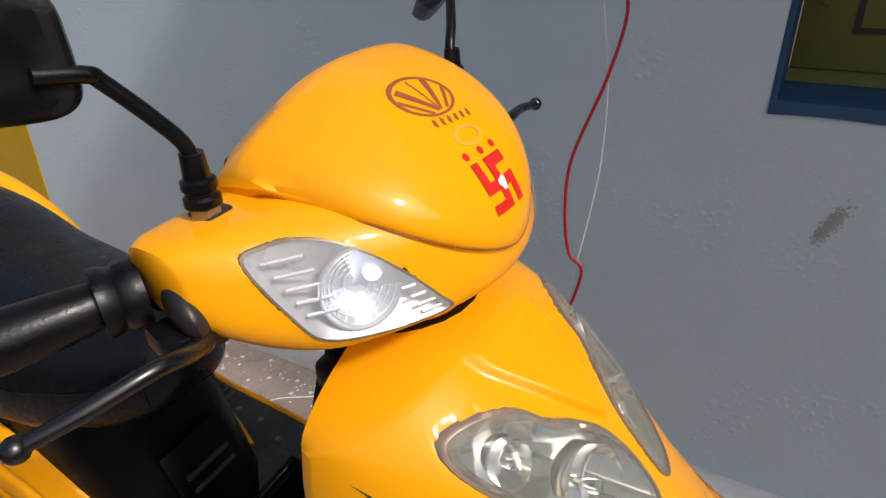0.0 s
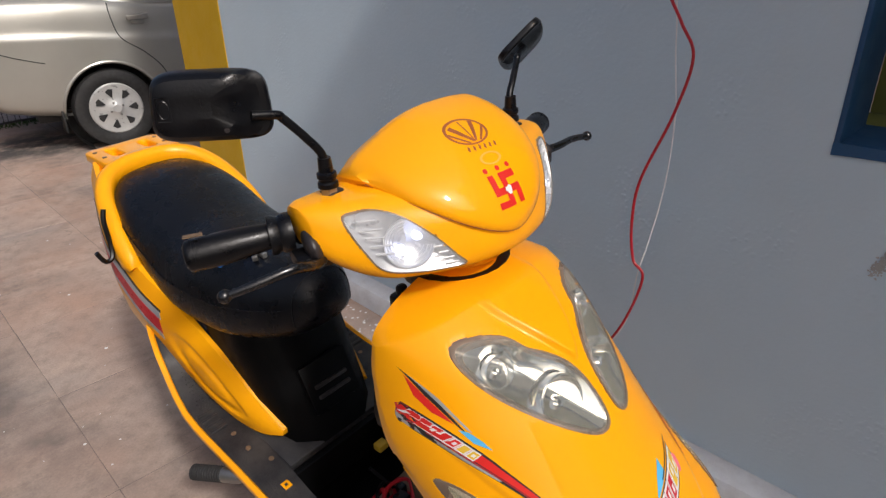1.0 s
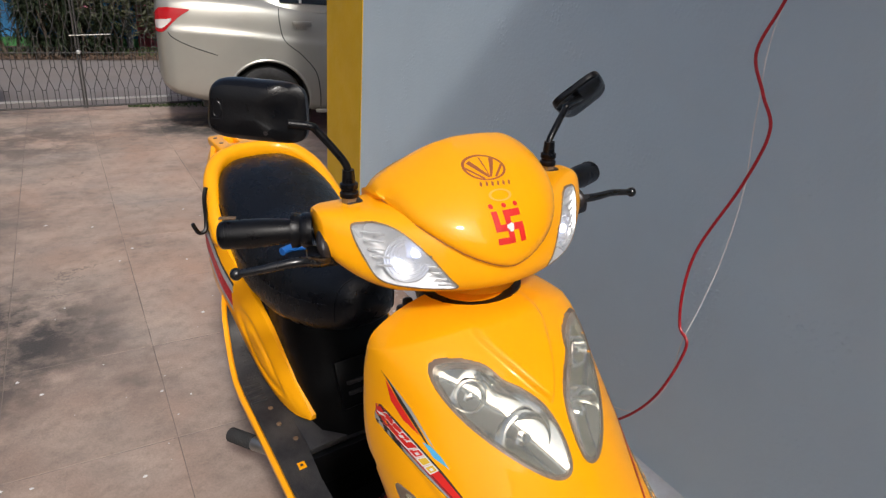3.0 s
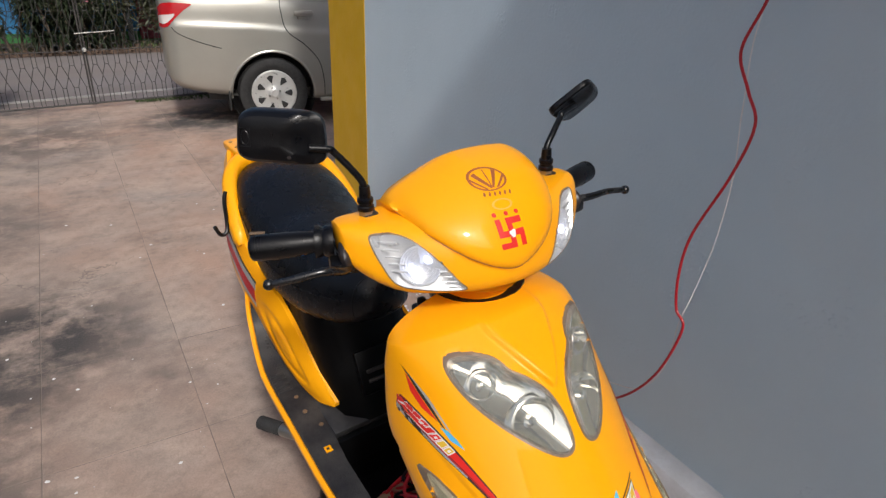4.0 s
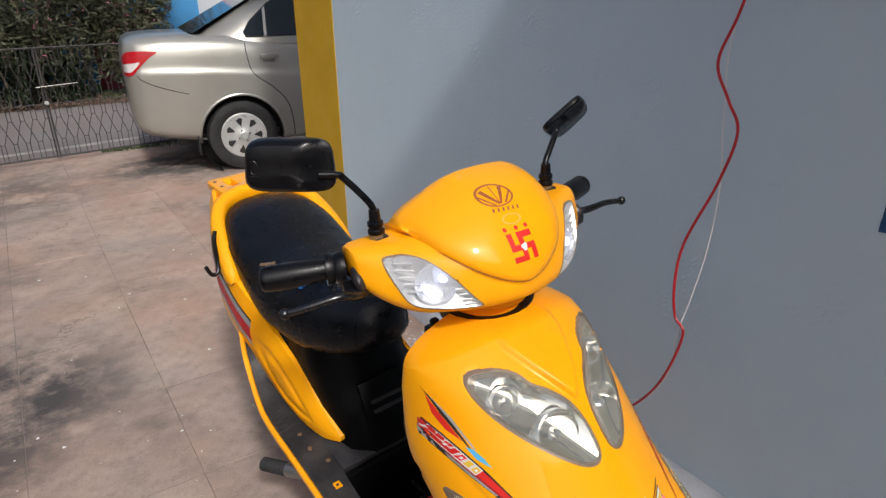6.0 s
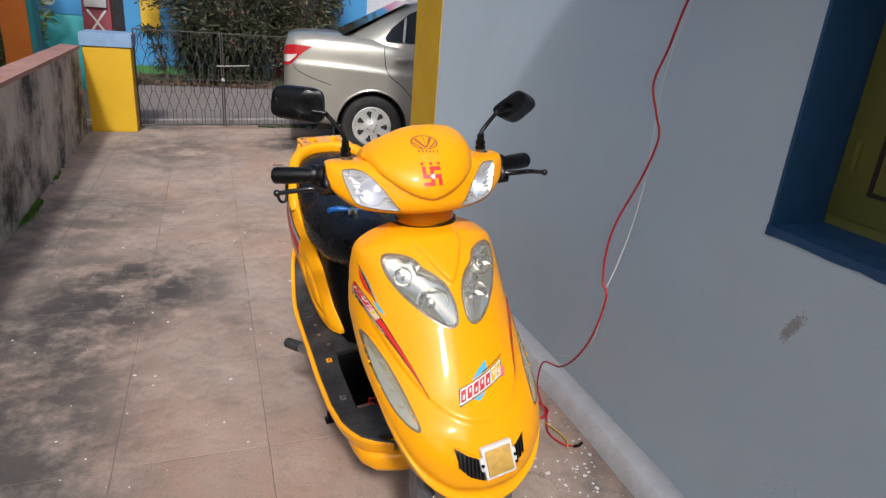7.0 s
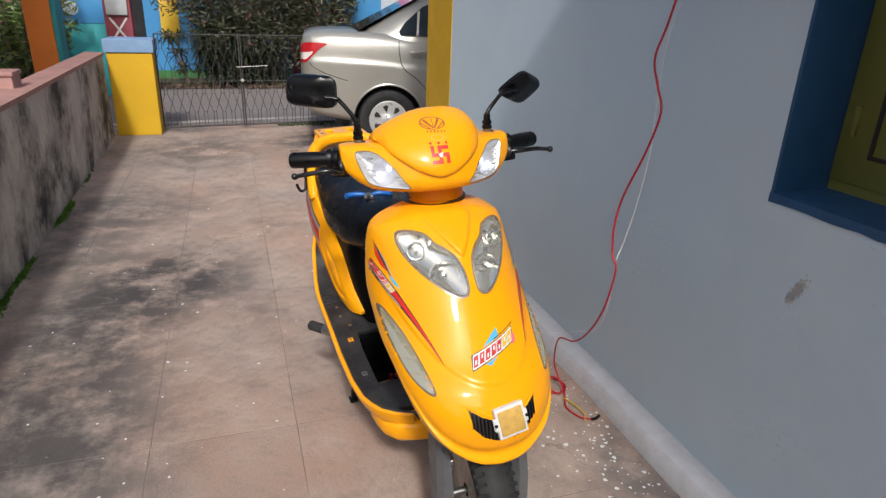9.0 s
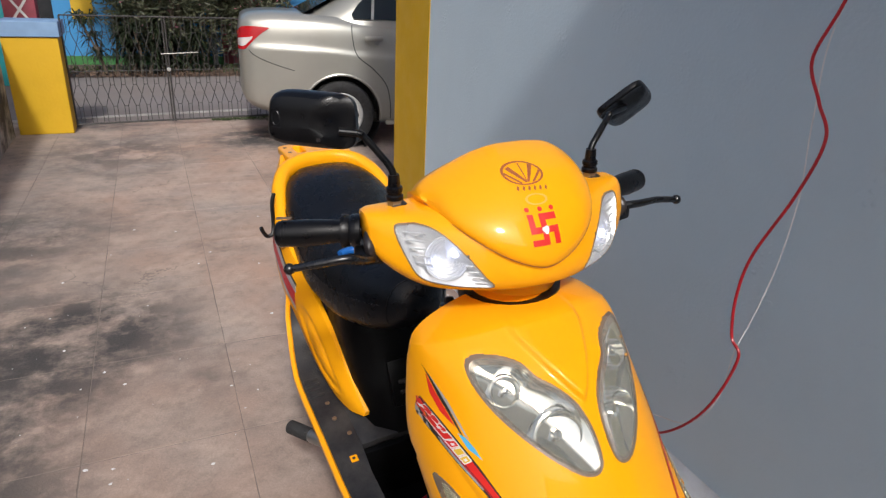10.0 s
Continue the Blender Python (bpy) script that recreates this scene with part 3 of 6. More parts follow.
def build_gate():
    """Two leaves of slim bars that bow out between two rows of ties, with a row of rings over them."""
    gate = empty("metal_gate", (-0.69, 6.24, 0.015), (0, 0, 5.5), "dark iron double gate of bowed upright bars, closed", "gate")
    width, top, pitch = 3.6, 1.06, 0.0510
    for name, z, r in (("bottom_rail", 0.035, 0.010), ("middle_rail", 0.545, 0.0040), ("top_rail", top, 0.007)):
        part(name, tube([(0.02, 0, z), (width, 0, z)], r, 8), IRON, gate)
    for x in (0.02, 0.908, 0.932, width):
        part("stile", tube([(x, 0, 0.02), (x, 0, top)], 0.0085, 8), IRON, gate)
    for k in range(1, int(width / pitch)):
        x, s = k * pitch, (-1 if k % 2 else 1)
        if abs(x - 0.92) < 0.026:
            continue
        jitter = random.uniform(-0.003, 0.003)
        near, far = s * -0.007 + jitter, s * 0.48 * pitch
        pts = [(x + off, 0, z) for off, z in ((near, 0.035), (near, 0.195), (near, 0.205), (far, 0.300), (far, 0.312), (near, 0.405), (near, 0.415), (near, 0.545))]
        part("bar", tube(pts, 0.0034, 5), IRON, gate)
        pts = [(x + off, 0, z) for off, z in ((near, 0.61), (near, 0.70), (far, 0.79), (far, 0.80), (near, 0.90), (near, top))]
        part("upper_bar", tube(pts, 0.0033, 5), IRON, gate)
        if s < 0:
            for z in (0.200, 0.410, 0.69, 0.91):
                part("tie", tube([(x + 0.008, 0, z), (x + pitch - 0.008, 0, z)], 0.0030, 5), IRON, gate)
            c = x + pitch / 2
            part("ring", tube([(c + 0.030 * math.cos(t), 0, 0.577 + 0.030 * math.sin(t)) for t in [2 * math.pi * q / 16 for q in range(17)]], 0.0036, 5), IRON, gate)
    part("bolt", tube([(0.86, -0.014, 0.705), (1.22, -0.014, 0.720)], 0.006, 8), STEEL, gate, "pale steel sliding bolt")
    part("padlock", lathe([(0.0005, -0.040), (0.016, -0.038), (0.021, -0.026), (0.016, -0.012)], 16, "y"), ALLOY, gate, "small pale padlock").location = Vector((0.92, 0, 0.555)) * K
    return gate


def build_ground():
    bm = box(-60, 60, -60, 160, -0.3, -0.012)
    thing("ground", bm, EARTH, "reddish bare earth ground round the house", "ground", kind="structure")
    slab("road", -40, 40, 6.6, 10.05, -0.1, -0.004, ROAD, "dusty grey road behind the gate", "road")
    slab("kerb", -12, 12.4, 6.91, 6.96, -0.05, 0.012, KERB, "faded white kerb strip outside the gate", "kerb", 0.005, turn=(0, 0, 7))
    bm = bmesh.new()
    for i in range(4200):
        x = random.uniform(-3.5, 4)
        y = 9.95 + abs(random.gauss(0, 0.55)) + 0.12 * noise.noise((x * 1.5, 2, 0))
        a, r = random.uniform(0, 6.3), random.uniform(0.02, 0.05)
        t = random.uniform(-0.025, 0.025)
        v = [bm.verts.new((x + r * math.cos(a + q) * w, y + r * math.sin(a + q) * w, 0.006 + t * math.cos(q) + 0.02)) for q, w in ((0, 1), (1.57, 0.35), (3.14, 1), (4.71, 0.35))]
        bm.faces.new(v)
    thing("leaf_litter", bm, BROWNLEAF, "dry brown leaf litter at the roadside", "leaf litter", kind="stuff")
    bm = bmesh.new()
    for i in range(900):
        x, y = random.uniform(-3, 2.4), 10.5 + abs(random.gauss(0, 0.4))
        h = random.uniform(0.03, 0.12)
        a = random.uniform(0, 6.3)
        dx, dy = math.cos(a) * 0.012, math.sin(a) * 0.012
        lean = (random.uniform(-0.06, 0.06), random.uniform(-0.06, 0.06))
        v = [bm.verts.new(q) for q in ((x - dx, y - dy, -0.01), (x + dx, y + dy, -0.01), (x + lean[0], y + lean[1], h))]
        bm.faces.new(v)
    edge = bmesh.new()
    for i in range(1100):
        x = random.uniform(0.62, 1.75)
        y = 6.43 + 0.09 * x + random.gauss(0, 0.09) * min(1, (x - 0.5) * 1.2)
        a, w = random.uniform(0, 6.3), random.uniform(0.004, 0.010)
        v = [edge.verts.new(q) for q in ((x - w * math.cos(a), y - w * math.sin(a), -0.002), (x + w * math.cos(a), y + w * math.sin(a), -0.002), (x + random.uniform(-0.012, 0.012), y + random.uniform(-0.012, 0.012), random.uniform(0.006, 0.028)))]
        edge.faces.new(v)
    thing("gate_moss", edge, GRASS, "green moss along the foot of the gate", "moss", kind="stuff")
    thing("verge_grass", bm, GRASS, "thin green grass beyond the road", "grass", kind="stuff")


def build_drive():
    """The concrete drive: cast slabs with open joints."""
    floor = thing("floor", box(-1.3, 7.0, -6.0, 6.6, -0.1, -0.0014), JOINT, "worn reddish concrete drive cast in squares", "floor", kind="structure")
    xs = [-1.38, -0.82, -0.275, 0.230, 0.78, 1.42]
    deep, gap = 0.61, 0.0010
    def tile(sx, sy):
        bm = bmesh.new()
        nx = 6
        def edge(a, b, s):
            return [(a[0] + (b[0] - a[0]) * i / nx, a[1] + (b[1] - a[1]) * i / nx) for i in range(nx)]
        c = [(-sx / 2 + gap, -sy / 2 + gap), (sx / 2 - gap, -sy / 2 + gap), (sx / 2 - gap, sy / 2 - gap), (-sx / 2 + gap, sy / 2 - gap)]
        loop = [q for k in range(4) for q in edge(c[k], c[(k + 1) % 4], 0)]
        loop = [(x * (1 + random.uniform(-0.006, 0.003)), y * (1 + random.uniform(-0.006, 0.003))) for x, y in loop]
        top = [bm.verts.new((x * 0.996, y * 0.996, 0)) for x, y in loop]
        low = [bm.verts.new((x, y, -0.0014)) for x, y in loop]
        bm.faces.new(top)
        n = len(loop)
        for i in range(n):
            bm.faces.new((top[i], low[i], low[(i + 1) % n], top[(i + 1) % n]))
        return bm
    made = {}
    k = 0
    for i, (a, b) in enumerate(zip(xs, xs[1:])):
        for j in range(-6, 10):
            y = 0.375 + (j + 0.5) * deep
            key = (round(b - a, 3), k % 3)
            if key not in made:
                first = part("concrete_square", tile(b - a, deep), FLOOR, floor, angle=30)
                made[key] = first.data
                ob = first
            else:
                ob = new("concrete_square", made[key])
                ob.parent = floor
            ob.location = Vector(((a + b) / 2, y, random.uniform(-0.0004, 0.0004))) * K
            k += 1
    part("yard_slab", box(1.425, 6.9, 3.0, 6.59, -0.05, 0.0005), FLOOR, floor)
    part("yard_strip", box(-1.3, 1.42, 6.48, 6.59, -0.05, 0.0005), FLOOR, floor)
    bm = bmesh.new()
    for i in range(800):
        if random.random() < 0.80:
            x, y = 1.37 - abs(random.gauss(0, 0.15)), random.uniform(-0.6, 2.3)
        else:
            x, y = random.uniform(-0.9, 1.3), random.uniform(-0.6, 3.2)
        r = random.choice((0.0016, 0.0022, 0.003, 0.004, 0.0055, 0.007)) * random.uniform(0.7, 1.3)
        n = 7
        ring = [bm.verts.new((x + r * random.uniform(0.6, 1.2) * math.cos(6.283 * q / n), y + r * random.uniform(0.6, 1.2) * math.sin(6.283 * q / n), 0.0018)) for q in range(n)]
        bm.faces.new(ring)
    thing("paint_spots", bm, SPLASH, "white paint drops spattered on the concrete", "paint spots", kind="stuff")


build_ground()
build_house_wall()
build_window()
build_shade_slab()
build_light_blockers()
build_left_wall()
build_gate_pillar()
build_gate()


# ---- the scooter ----
AZ = (0.455, 0.50, 0.55, 0.60, 0.66, 0.72, 0.79, 0.88, 0.95, 1.0)
AY = (0.00, -0.035, -0.05, -0.043, -0.010, 0.055, 0.115, 0.185, 0.255, 0.335)
AW = (0.10, 0.140, 0.168, 0.183, 0.196, 0.205, 0.206, 0.196, 0.183, 0.150)
AD = (0.12, 0.15, 0.17, 0.18, 0.19, 0.22, 0.25, 0.23, 0.17, 0.10)
AN = (2.0, 2.1, 2.2, 2.3, 2.3, 2.15, 2.05, 2.0, 2.0, 2.0)


def apron_y(x, z):
    """The front of the apron: how far back it lies at a place across and up."""
    n, r = smooth(z, AZ, AN), min(abs(x) / smooth(z, AZ, AW), 1.0)
    return apron_detail(x, z) + smooth(z, AZ, AY) + smooth(z, AZ, AD) * (1 - (1 - r**n) ** (1 / n))


def apron_detail(x, z):
    """The raised hood between the lamps and the ridge at its top (minus: proud)."""
    edge = 0.668 + 2.6 * x * x + 60 * x**4
    t = min(max((z - edge) / 0.016, 0), 1)
    half = max(0.0, min(0.060, (z - 0.915) * 0.85))
    r = min(max((half - abs(x)) / 0.013 + 0.5, 0), 1) if half > 0 else 0.0
    ridge = 0.012 * r * r * (3 - 2 * r) * min((z - 0.90) / 0.03, 1)
    return -0.007 * t * t * (3 - 2 * t) - ridge + 0.002


def wing_section(x):
    a = min(abs(x) / 0.227, 1.0)
    yf, yb = -0.158 + 0.128 * a**1.9, 0.055 - 0.03 * a
    zt, zb = 1.166 - 0.006 * a * a, 1.048 + 0.010 * a * a + 0.045 * max(0, (a - 0.62) / 0.38) ** 2
    return (yf + yb) / 2, (zt + zb) / 2, (yb - yf) / 2, (zt - zb) / 2


def wing_y(x, z):
    yc, zc, ry, rz = wing_section(x)
    q = min(abs(z - zc) / rz, 0.999)
    return yc - ry * (1 - q**3.2) ** (1 / 3.2) + (z - zc) * 0.32


def hump_span(x):
    a = min(abs(x) / 0.142, 1.0)
    top = smooth(x, (-0.142, -0.130, -0.1065, -0.071, -0.0355, 0, 0.0355, 0.075, 0.1065, 0.130, 0.142), (1.178, 1.192, 1.205, 1.2195, 1.2315, 1.2370, 1.2378, 1.2350, 1.2225, 1.199, 1.178))
    return 1.098 + 0.076 * a**1.62, top


def hump_y(x, z):
    z0, z1 = hump_span(x)
    a = min(abs(x) / 0.142, 1.0)
    y0, y1 = wing_y(x, z0) - 0.005 * (1 - a**4) - 0.002, 0.008 - 0.005 * a
    s = min(max((z - z0) / (z1 - z0), 0), 1)
    return y1 - (y1 - y0) * max(1 - s**1.7, 0) ** (1 / 1.7)


def mirrored(outline):
    return [Vector((-p[0], p[1])) for p in outline]


INDICATOR = [(-0.194, 1.143), (-0.179, 1.150), (-0.158, 1.150), (-0.137, 1.141), (-0.112, 1.115), (-0.090, 1.085), (-0.078, 1.069), (-0.100, 1.0675), (-0.132, 1.069), (-0.168, 1.077), (-0.184, 1.105)]


def build_headset(scooter):
    head = empty("handlebar_unit", (-0.01, 0.466, 0), (0, 0, -4.5))
    head.parent = scooter
    tagged(head, "yellow handlebar fairing with lit indicator lamps")
    rings = []
    n = 180
    for i in range(n + 1):
        s = -1 + 2 * i / n
        x = 0.227 * math.copysign(abs(s) ** 0.9, s)
        yc, zc, ry, rz = wing_section(x)
        a = abs(x) / 0.227
        shrink = 1 - 0.12 * max(0, (a - 0.93) / 0.07) ** 2.2
        ring = []
        for k in range(132):
            t = 2 * math.pi * k / 132
            c, q = math.cos(t), math.sin(t)
            dy, dz = math.copysign(abs(c) ** (2 / 3.2), c) * ry * shrink, math.copysign(abs(q) ** (2 / 3.2), q) * rz * shrink
            ring.append((x, yc + dy + dz * 0.32, zc + dz))
        rings.append(ring)
    bm = loft(rings)
    lamps = [(-1, spline(INDICATOR, 60, True)), (1, mirrored(spline(INDICATOR, 60, True)))]
    for s, out in lamps:
        punch(bm, grown(out, 0.0010), 0.0020, lambda c: c.y < wing_section(c.x)[0] - 0.004)
    part("handlebar_fairing", bm, YELLOW, head, angle=60)
    # the raised visor over it
    rings = []
    for i in range(41):
        x = -0.142 + 0.284 * i / 40
        z0, z1 = hump_span(x)
        col = [(x, hump_y(x, z0) + 0.012, z0 - 0.004), (x, hump_y(x, z0) + 0.0015, z0 - 0.002)]
        for k in range(21):
            s = math.sin(math.pi / 2 * k / 20)
            col.append((x, hump_y(x, z0 + (z1 - z0) * s), z0 + (z1 - z0) * s))
        col.append((x, 0.022, z1 - 0.006))
        col.append((x, 0.040, 1.165))
        col.append((x, 0.042, 1.13))
        rings.append(col)
    part("visor", loft(rings), YELLOW, head, angle=50)
    # thin brown line that paints the shadow in the gap under the visor
    line = [(x, hump_y(x, hump_span(x)[0]) + 0.0005, hump_span(x)[0] - 0.0025) for x in [-0.139 + 0.278 * q / 60 for q in range(61)]]
    part("visor_seam_shade", tube(line, 0.0005, 6), BROWN, head)
    part("dash", box(-0.10, 0.10, 0.05, 0.085, 1.06, 1.17, 0.02), BLACK, head)
    for s, out in lamps:
        lamp = part("indicator_lamp", dome(out, wing_y, -0.0005, -0.030, 8), CUP, head, "lit clear indicator lamp")
        part("lens", dome(out, wing_y, 0.001, 0.003, 6), LENS, lamp)
        part("seal", rim(out, wing_y, 0.0014, 0.0017), SMOKE, lamp)
        cx, cz = -0.137 * -s, 1.107
        y = wing_y(cx, cz)
        nx = (wing_y(cx + 0.01, cz) - wing_y(cx - 0.01, cz)) / 0.02
        q = Vector((nx * 0.8, -1, 0.22)).normalized()
        m = Matrix.Translation(Vector((cx, y, cz)) - q * 0.006) @ q.to_track_quat("-Y", "Z").to_matrix().to_4x4()
        prof = [(0.0335, 0.004), (0.0335, 0.0), (0.032, 0.0), (0.028, 0.005), (0.021, 0.011), (0.012, 0.015), (0.003, 0.016)]
        part("reflector_bowl", moved(lathe(prof, 36, "y"), m), CUP, lamp, "dimpled chrome bowl")
        for dx, dz, r in ((-0.012 * s, 0.0085, 0.0076), (0.0125 * s, -0.0080, 0.0076)):
            bm = bmesh.new()
            bmesh.ops.create_uvsphere(bm, u_segments=18, v_segments=10, radius=1, matrix=m @ pose(dx, 0.006, dz) @ Matrix.Diagonal((r, 0.005, r, 1)))
            part("led", bm, LED, lamp, "glowing white indicator diode")
        for r, d in ((0.010, 0.0140), (0.015, 0.0125), (0.020, 0.0105), (0.0245, 0.0070), (0.0290, 0.0035)):
            part("bowl_ring", moved(tube([(r * math.cos(a), d, r * math.sin(a)) for a in [2 * math.pi * q / 32 for q in range(33)]], 0.0010, 5), m), CUP, lamp)
        for q in range(20):
            a = 2 * math.pi * q / 20
            part("bowl_rib", moved(tube([(r * math.cos(a), d, r * math.sin(a)) for r, d in ((0.010, 0.0138), (0.020, 0.0103), (0.030, 0.0030))], 0.0008, 4), m), CUP, lamp)
        # stepped reflector shelves towards both corners
        for k in range(4):
            z = 1.073 + 0.0085 * k
            xa, xb = -0.100 - 0.004 * k, -0.084 - 0.006 * k
            part("reflector_step", tube([(x * -s, wing_y(x, z) + 0.004, z) for x in (xa, xb)], 0.0016, 6), CUP, lamp)
        for k in range(5):
            z = 1.139 - 0.0105 * k
            xa, xb = (-0.184 + 0.003 * k), (-0.160 + 0.002 * k)
            pts = [(x * -s, wing_y(x, z) + 0.005, z) for x in (xa, (xa + xb) / 2, xb)]
            part("reflector_step", tube(pts, 0.0017, 6), CUP, lamp)
        # grip, clamp and lever
        def swept(d, drop=0.0):
            return Vector((s * (0.20 + d), 0.018 + 0.42 * d, 1.116 - drop))
        part("handlebar_tube", tube([swept(-0.02), swept(0.05)], 0.012, 12), BLACK, head)
        grip = part("grip", tube([swept(0.045 + 0.104 * q / 40, 0.006 * q / 40) for q in range(41)], lambda t: 0.0172 + 0.0030 * math.sin(t * 3.0 - 0.2) + 0.0022 * t - (0.0015 if 0.955 < t < 0.99 else 0) - (0.006 if t >= 0.99 else 0), 24), BLACK, head, "ribbed black rubber grip")
        bm = None
        for q in range(8):
            bm = tube([swept(0.106 + q * 0.0044, 0.0045), swept(0.1078 + q * 0.0044, 0.0047)], 0.0213, 24, bm=bm)
        part("grip_rib", bm, BLACK, grip)
        if s < 0:
            part("grip_label", moved(box(-0.012, 0.012, -0.004, 0.004, -0.0008, 0.0008), Matrix.Translation(swept(0.135, -0.0214)) @ pose(0, 0, 0, 0, 0, -23)), RUST, grip, "small faded red label")
        part("grip_twist", tube([swept(0.05 + 0.07 * q / 20) + Vector((0, -0.0185 * math.cos(q * 0.09), 0.0185 * math.sin(q * 0.09 - 0.7))) for q in range(21)], 0.0016, 5, ), BLACK, grip)
        part("clamp", tube([swept(0.052), swept(0.046), swept(0.040), swept(0.036), swept(0.028), swept(0.024)], lambda t: 0.0265 if t < 0.35 or t > 0.55 else 0.0235, 22), BLACK, head)
        # a dark ellipsoid stands in for the shade inside the fairing's open end
        bm = bmesh.new()
        bmesh.ops.create_uvsphere(bm, u_segments=20, v_segments=12, radius=1, matrix=pose(s * 0.217, -0.008, 1.108, 0, s * 14, s * 24) @ Matrix.Diagonal((0.013, 0.036, 0.024, 1)))
        part("end_opening_shade", bm, INK, head, "dark plug painted as the shaded opening at the fairing's end")
        part("switch_block", moved(box(-0.014, 0.014, -0.014, 0.02, -0.016, 0.018, 0.005), Matrix.Translation(swept(0.012))), BLACK, head)
        part("lever_mount", moved(box(-0.024, 0.024, -0.028, 0.012, -0.010, 0.010, 0.005), Matrix.Translation((s * 0.222, -0.006, 1.092)) @ pose(0, 0, 0, 0, 0, s * 14)), BLACK, head)
        part("lever_bolt", lathe([(0.0005, 0.012), (0.006, 0.011), (0.006, -0.011)], 10, "z"), STEEL, head).location = Vector((s * 0.226, -0.014, 1.094)) * K
        near = 0.0 if s < 0 else 0.022
        pts = spline([(0.212 * s, -0.024 + near, 1.092 + near * 0.4), (0.236 * s, -0.040 + near, 1.096 + near * 0.4), (0.270 * s, -0.046 + near, 1.106), (0.312 * s, -0.034 + near * 0.6, 1.106 - (0.006 if s < 0 else 0)), ((0.343 if s < 0 else 0.351) * s, -0.019 - 0.005 * (s > 0), 1.102 - (0.009 if s < 0 else 0))], 30)
        lever = part("brake_lever", tube(pts, lambda t: 0.0084 - 0.0030 * t, 10), LEVER, head, "black cast brake lever")
        bm = bmesh.new()
        bmesh.ops.create_uvsphere(bm, u_segments=12, v_segments=8, radius=0.0088, matrix=pose((0.347 if s < 0 else 0.356) * s, -0.017 - 0.006 * (s > 0), 1.101 - (0.009 if s < 0 else 0)))
        part("lever_ball", bm, LEVER, lever)
        # a dark block stands in for the shade in the stalk's slot
        part("mirror_slot_shade", moved(box(-0.013, 0.013, -0.014, 0.012, -0.012, 0.0012, 0.0045), Matrix.Translation((0.176 * s + 0.005, 0.002, 1.1645))), INK, head)
        build_mirror(head, s)
    # printed marks on the visor
    def mark(name, outlines, mat, label, sub=None, lift=0.0009):
        bm = None
        for o in outlines:
            bm = sticker(o, hump_y, bm=bm, lift=lift, step=0.004)
        return part(name, bm, mat, sub or head, label)
    def oval(u, w):
        return Vector((0.001 + 0.0325 * u, 1.2115 + 0.0122 * w))
    ring = []
    for q in range(32):
        t0, t1 = 2 * math.pi * q / 32, 2 * math.pi * (q + 1) / 32
        ring.append([oval(m * math.cos(t), m * math.sin(t)) for m, t in ((1, t0), (1, t1), (0.88, t1), (0.88, t0))])
    for p0, p1, p2, p3 in (((-0.72, 0.42), (-0.50, 0.60), (0.06, -0.72), (-0.08, -0.78)), ((0.66, 0.62), (0.46, 0.70), (0.0, -0.72), (0.10, -0.76)),
                           ((-0.02, 0.8), (0.05, 0.8), (0.03, -0.6), (-0.02, -0.6)), ((-0.9, 0.0), (-0.84, 0.14), (-0.22, -0.78), (-0.32, -0.84)), ((0.9, 0.05), (0.84, 0.18), (0.24, -0.74), (0.34, -0.80))):
        ring.append([oval(*p0), oval(*p1), oval(*p2), oval(*p3)])
    mark("badge_print", ring, BROWN, "oval brown line badge")
    mark("badge_bar", [bar((-0.0195 + k * 0.0088, 1.1945 - 0.0003 * k), (-0.0165 + k * 0.0088, 1.1985 - 0.0003 * k), 0.0030) for k in range(6)], BROWN, "row of small dark bars under the badge")
    mark("ghost_print", [[Vector((0.003 + u * 0.018 * math.cos(t), 1.1835 + u * 0.0065 * math.sin(t))) for u, t in ((1, a), (1, a + 0.35), (0.78, a + 0.35), (0.78, a))] for a in [k * 0.35 for k in range(18)]], PALE, "faint worn-off round print")
    # red square-armed devotional sign with dots
    def at(i, j):
        return Vector((0.001 + 0.0090 * i, 1.1475 + 0.0079 * j))
    def cell(i0, i1, j0, j1):
        return [at(i0, j0), at(i1, j0), at(i1, j1), at(i0, j1)]
    arms = [cell(-0.5, 0.5, -2.5, 2.5), cell(-2.5, -0.5, -0.5, 0.5), cell(0.5, 2.5, -0.5, 0.5), cell(0.5, 2.5, 1.5, 2.5), cell(-2.5, -0.5, -2.5, -1.5), cell(-2.5, -1.5, 0.5, 2.5), cell(1.5, 2.5, -2.5, -0.5)]
    sign = mark("devotional_sign", arms, RED, "red square-armed devotional sticker", lift=0.0012)
    mark("sign_dot", [[at(i + 0.42 * math.cos(a), j + 0.36 * math.sin(a)) for a in [k * 0.785 for k in range(8)]] for i, j in ((-2.2, 3.2), (0.1, 3.15), (2.2, 3.15))], RED, "", sign)
    bm = sticker([at(0.15 + r * math.cos(a), 0.0 + r * math.sin(a)) for a, r in [(k * 0.628, 0.72 if k % 3 else 0.52) for k in range(10)]], hump_y, lift=0.0020)
    part("sign_centre", bm, WHITE, sign)
    return head


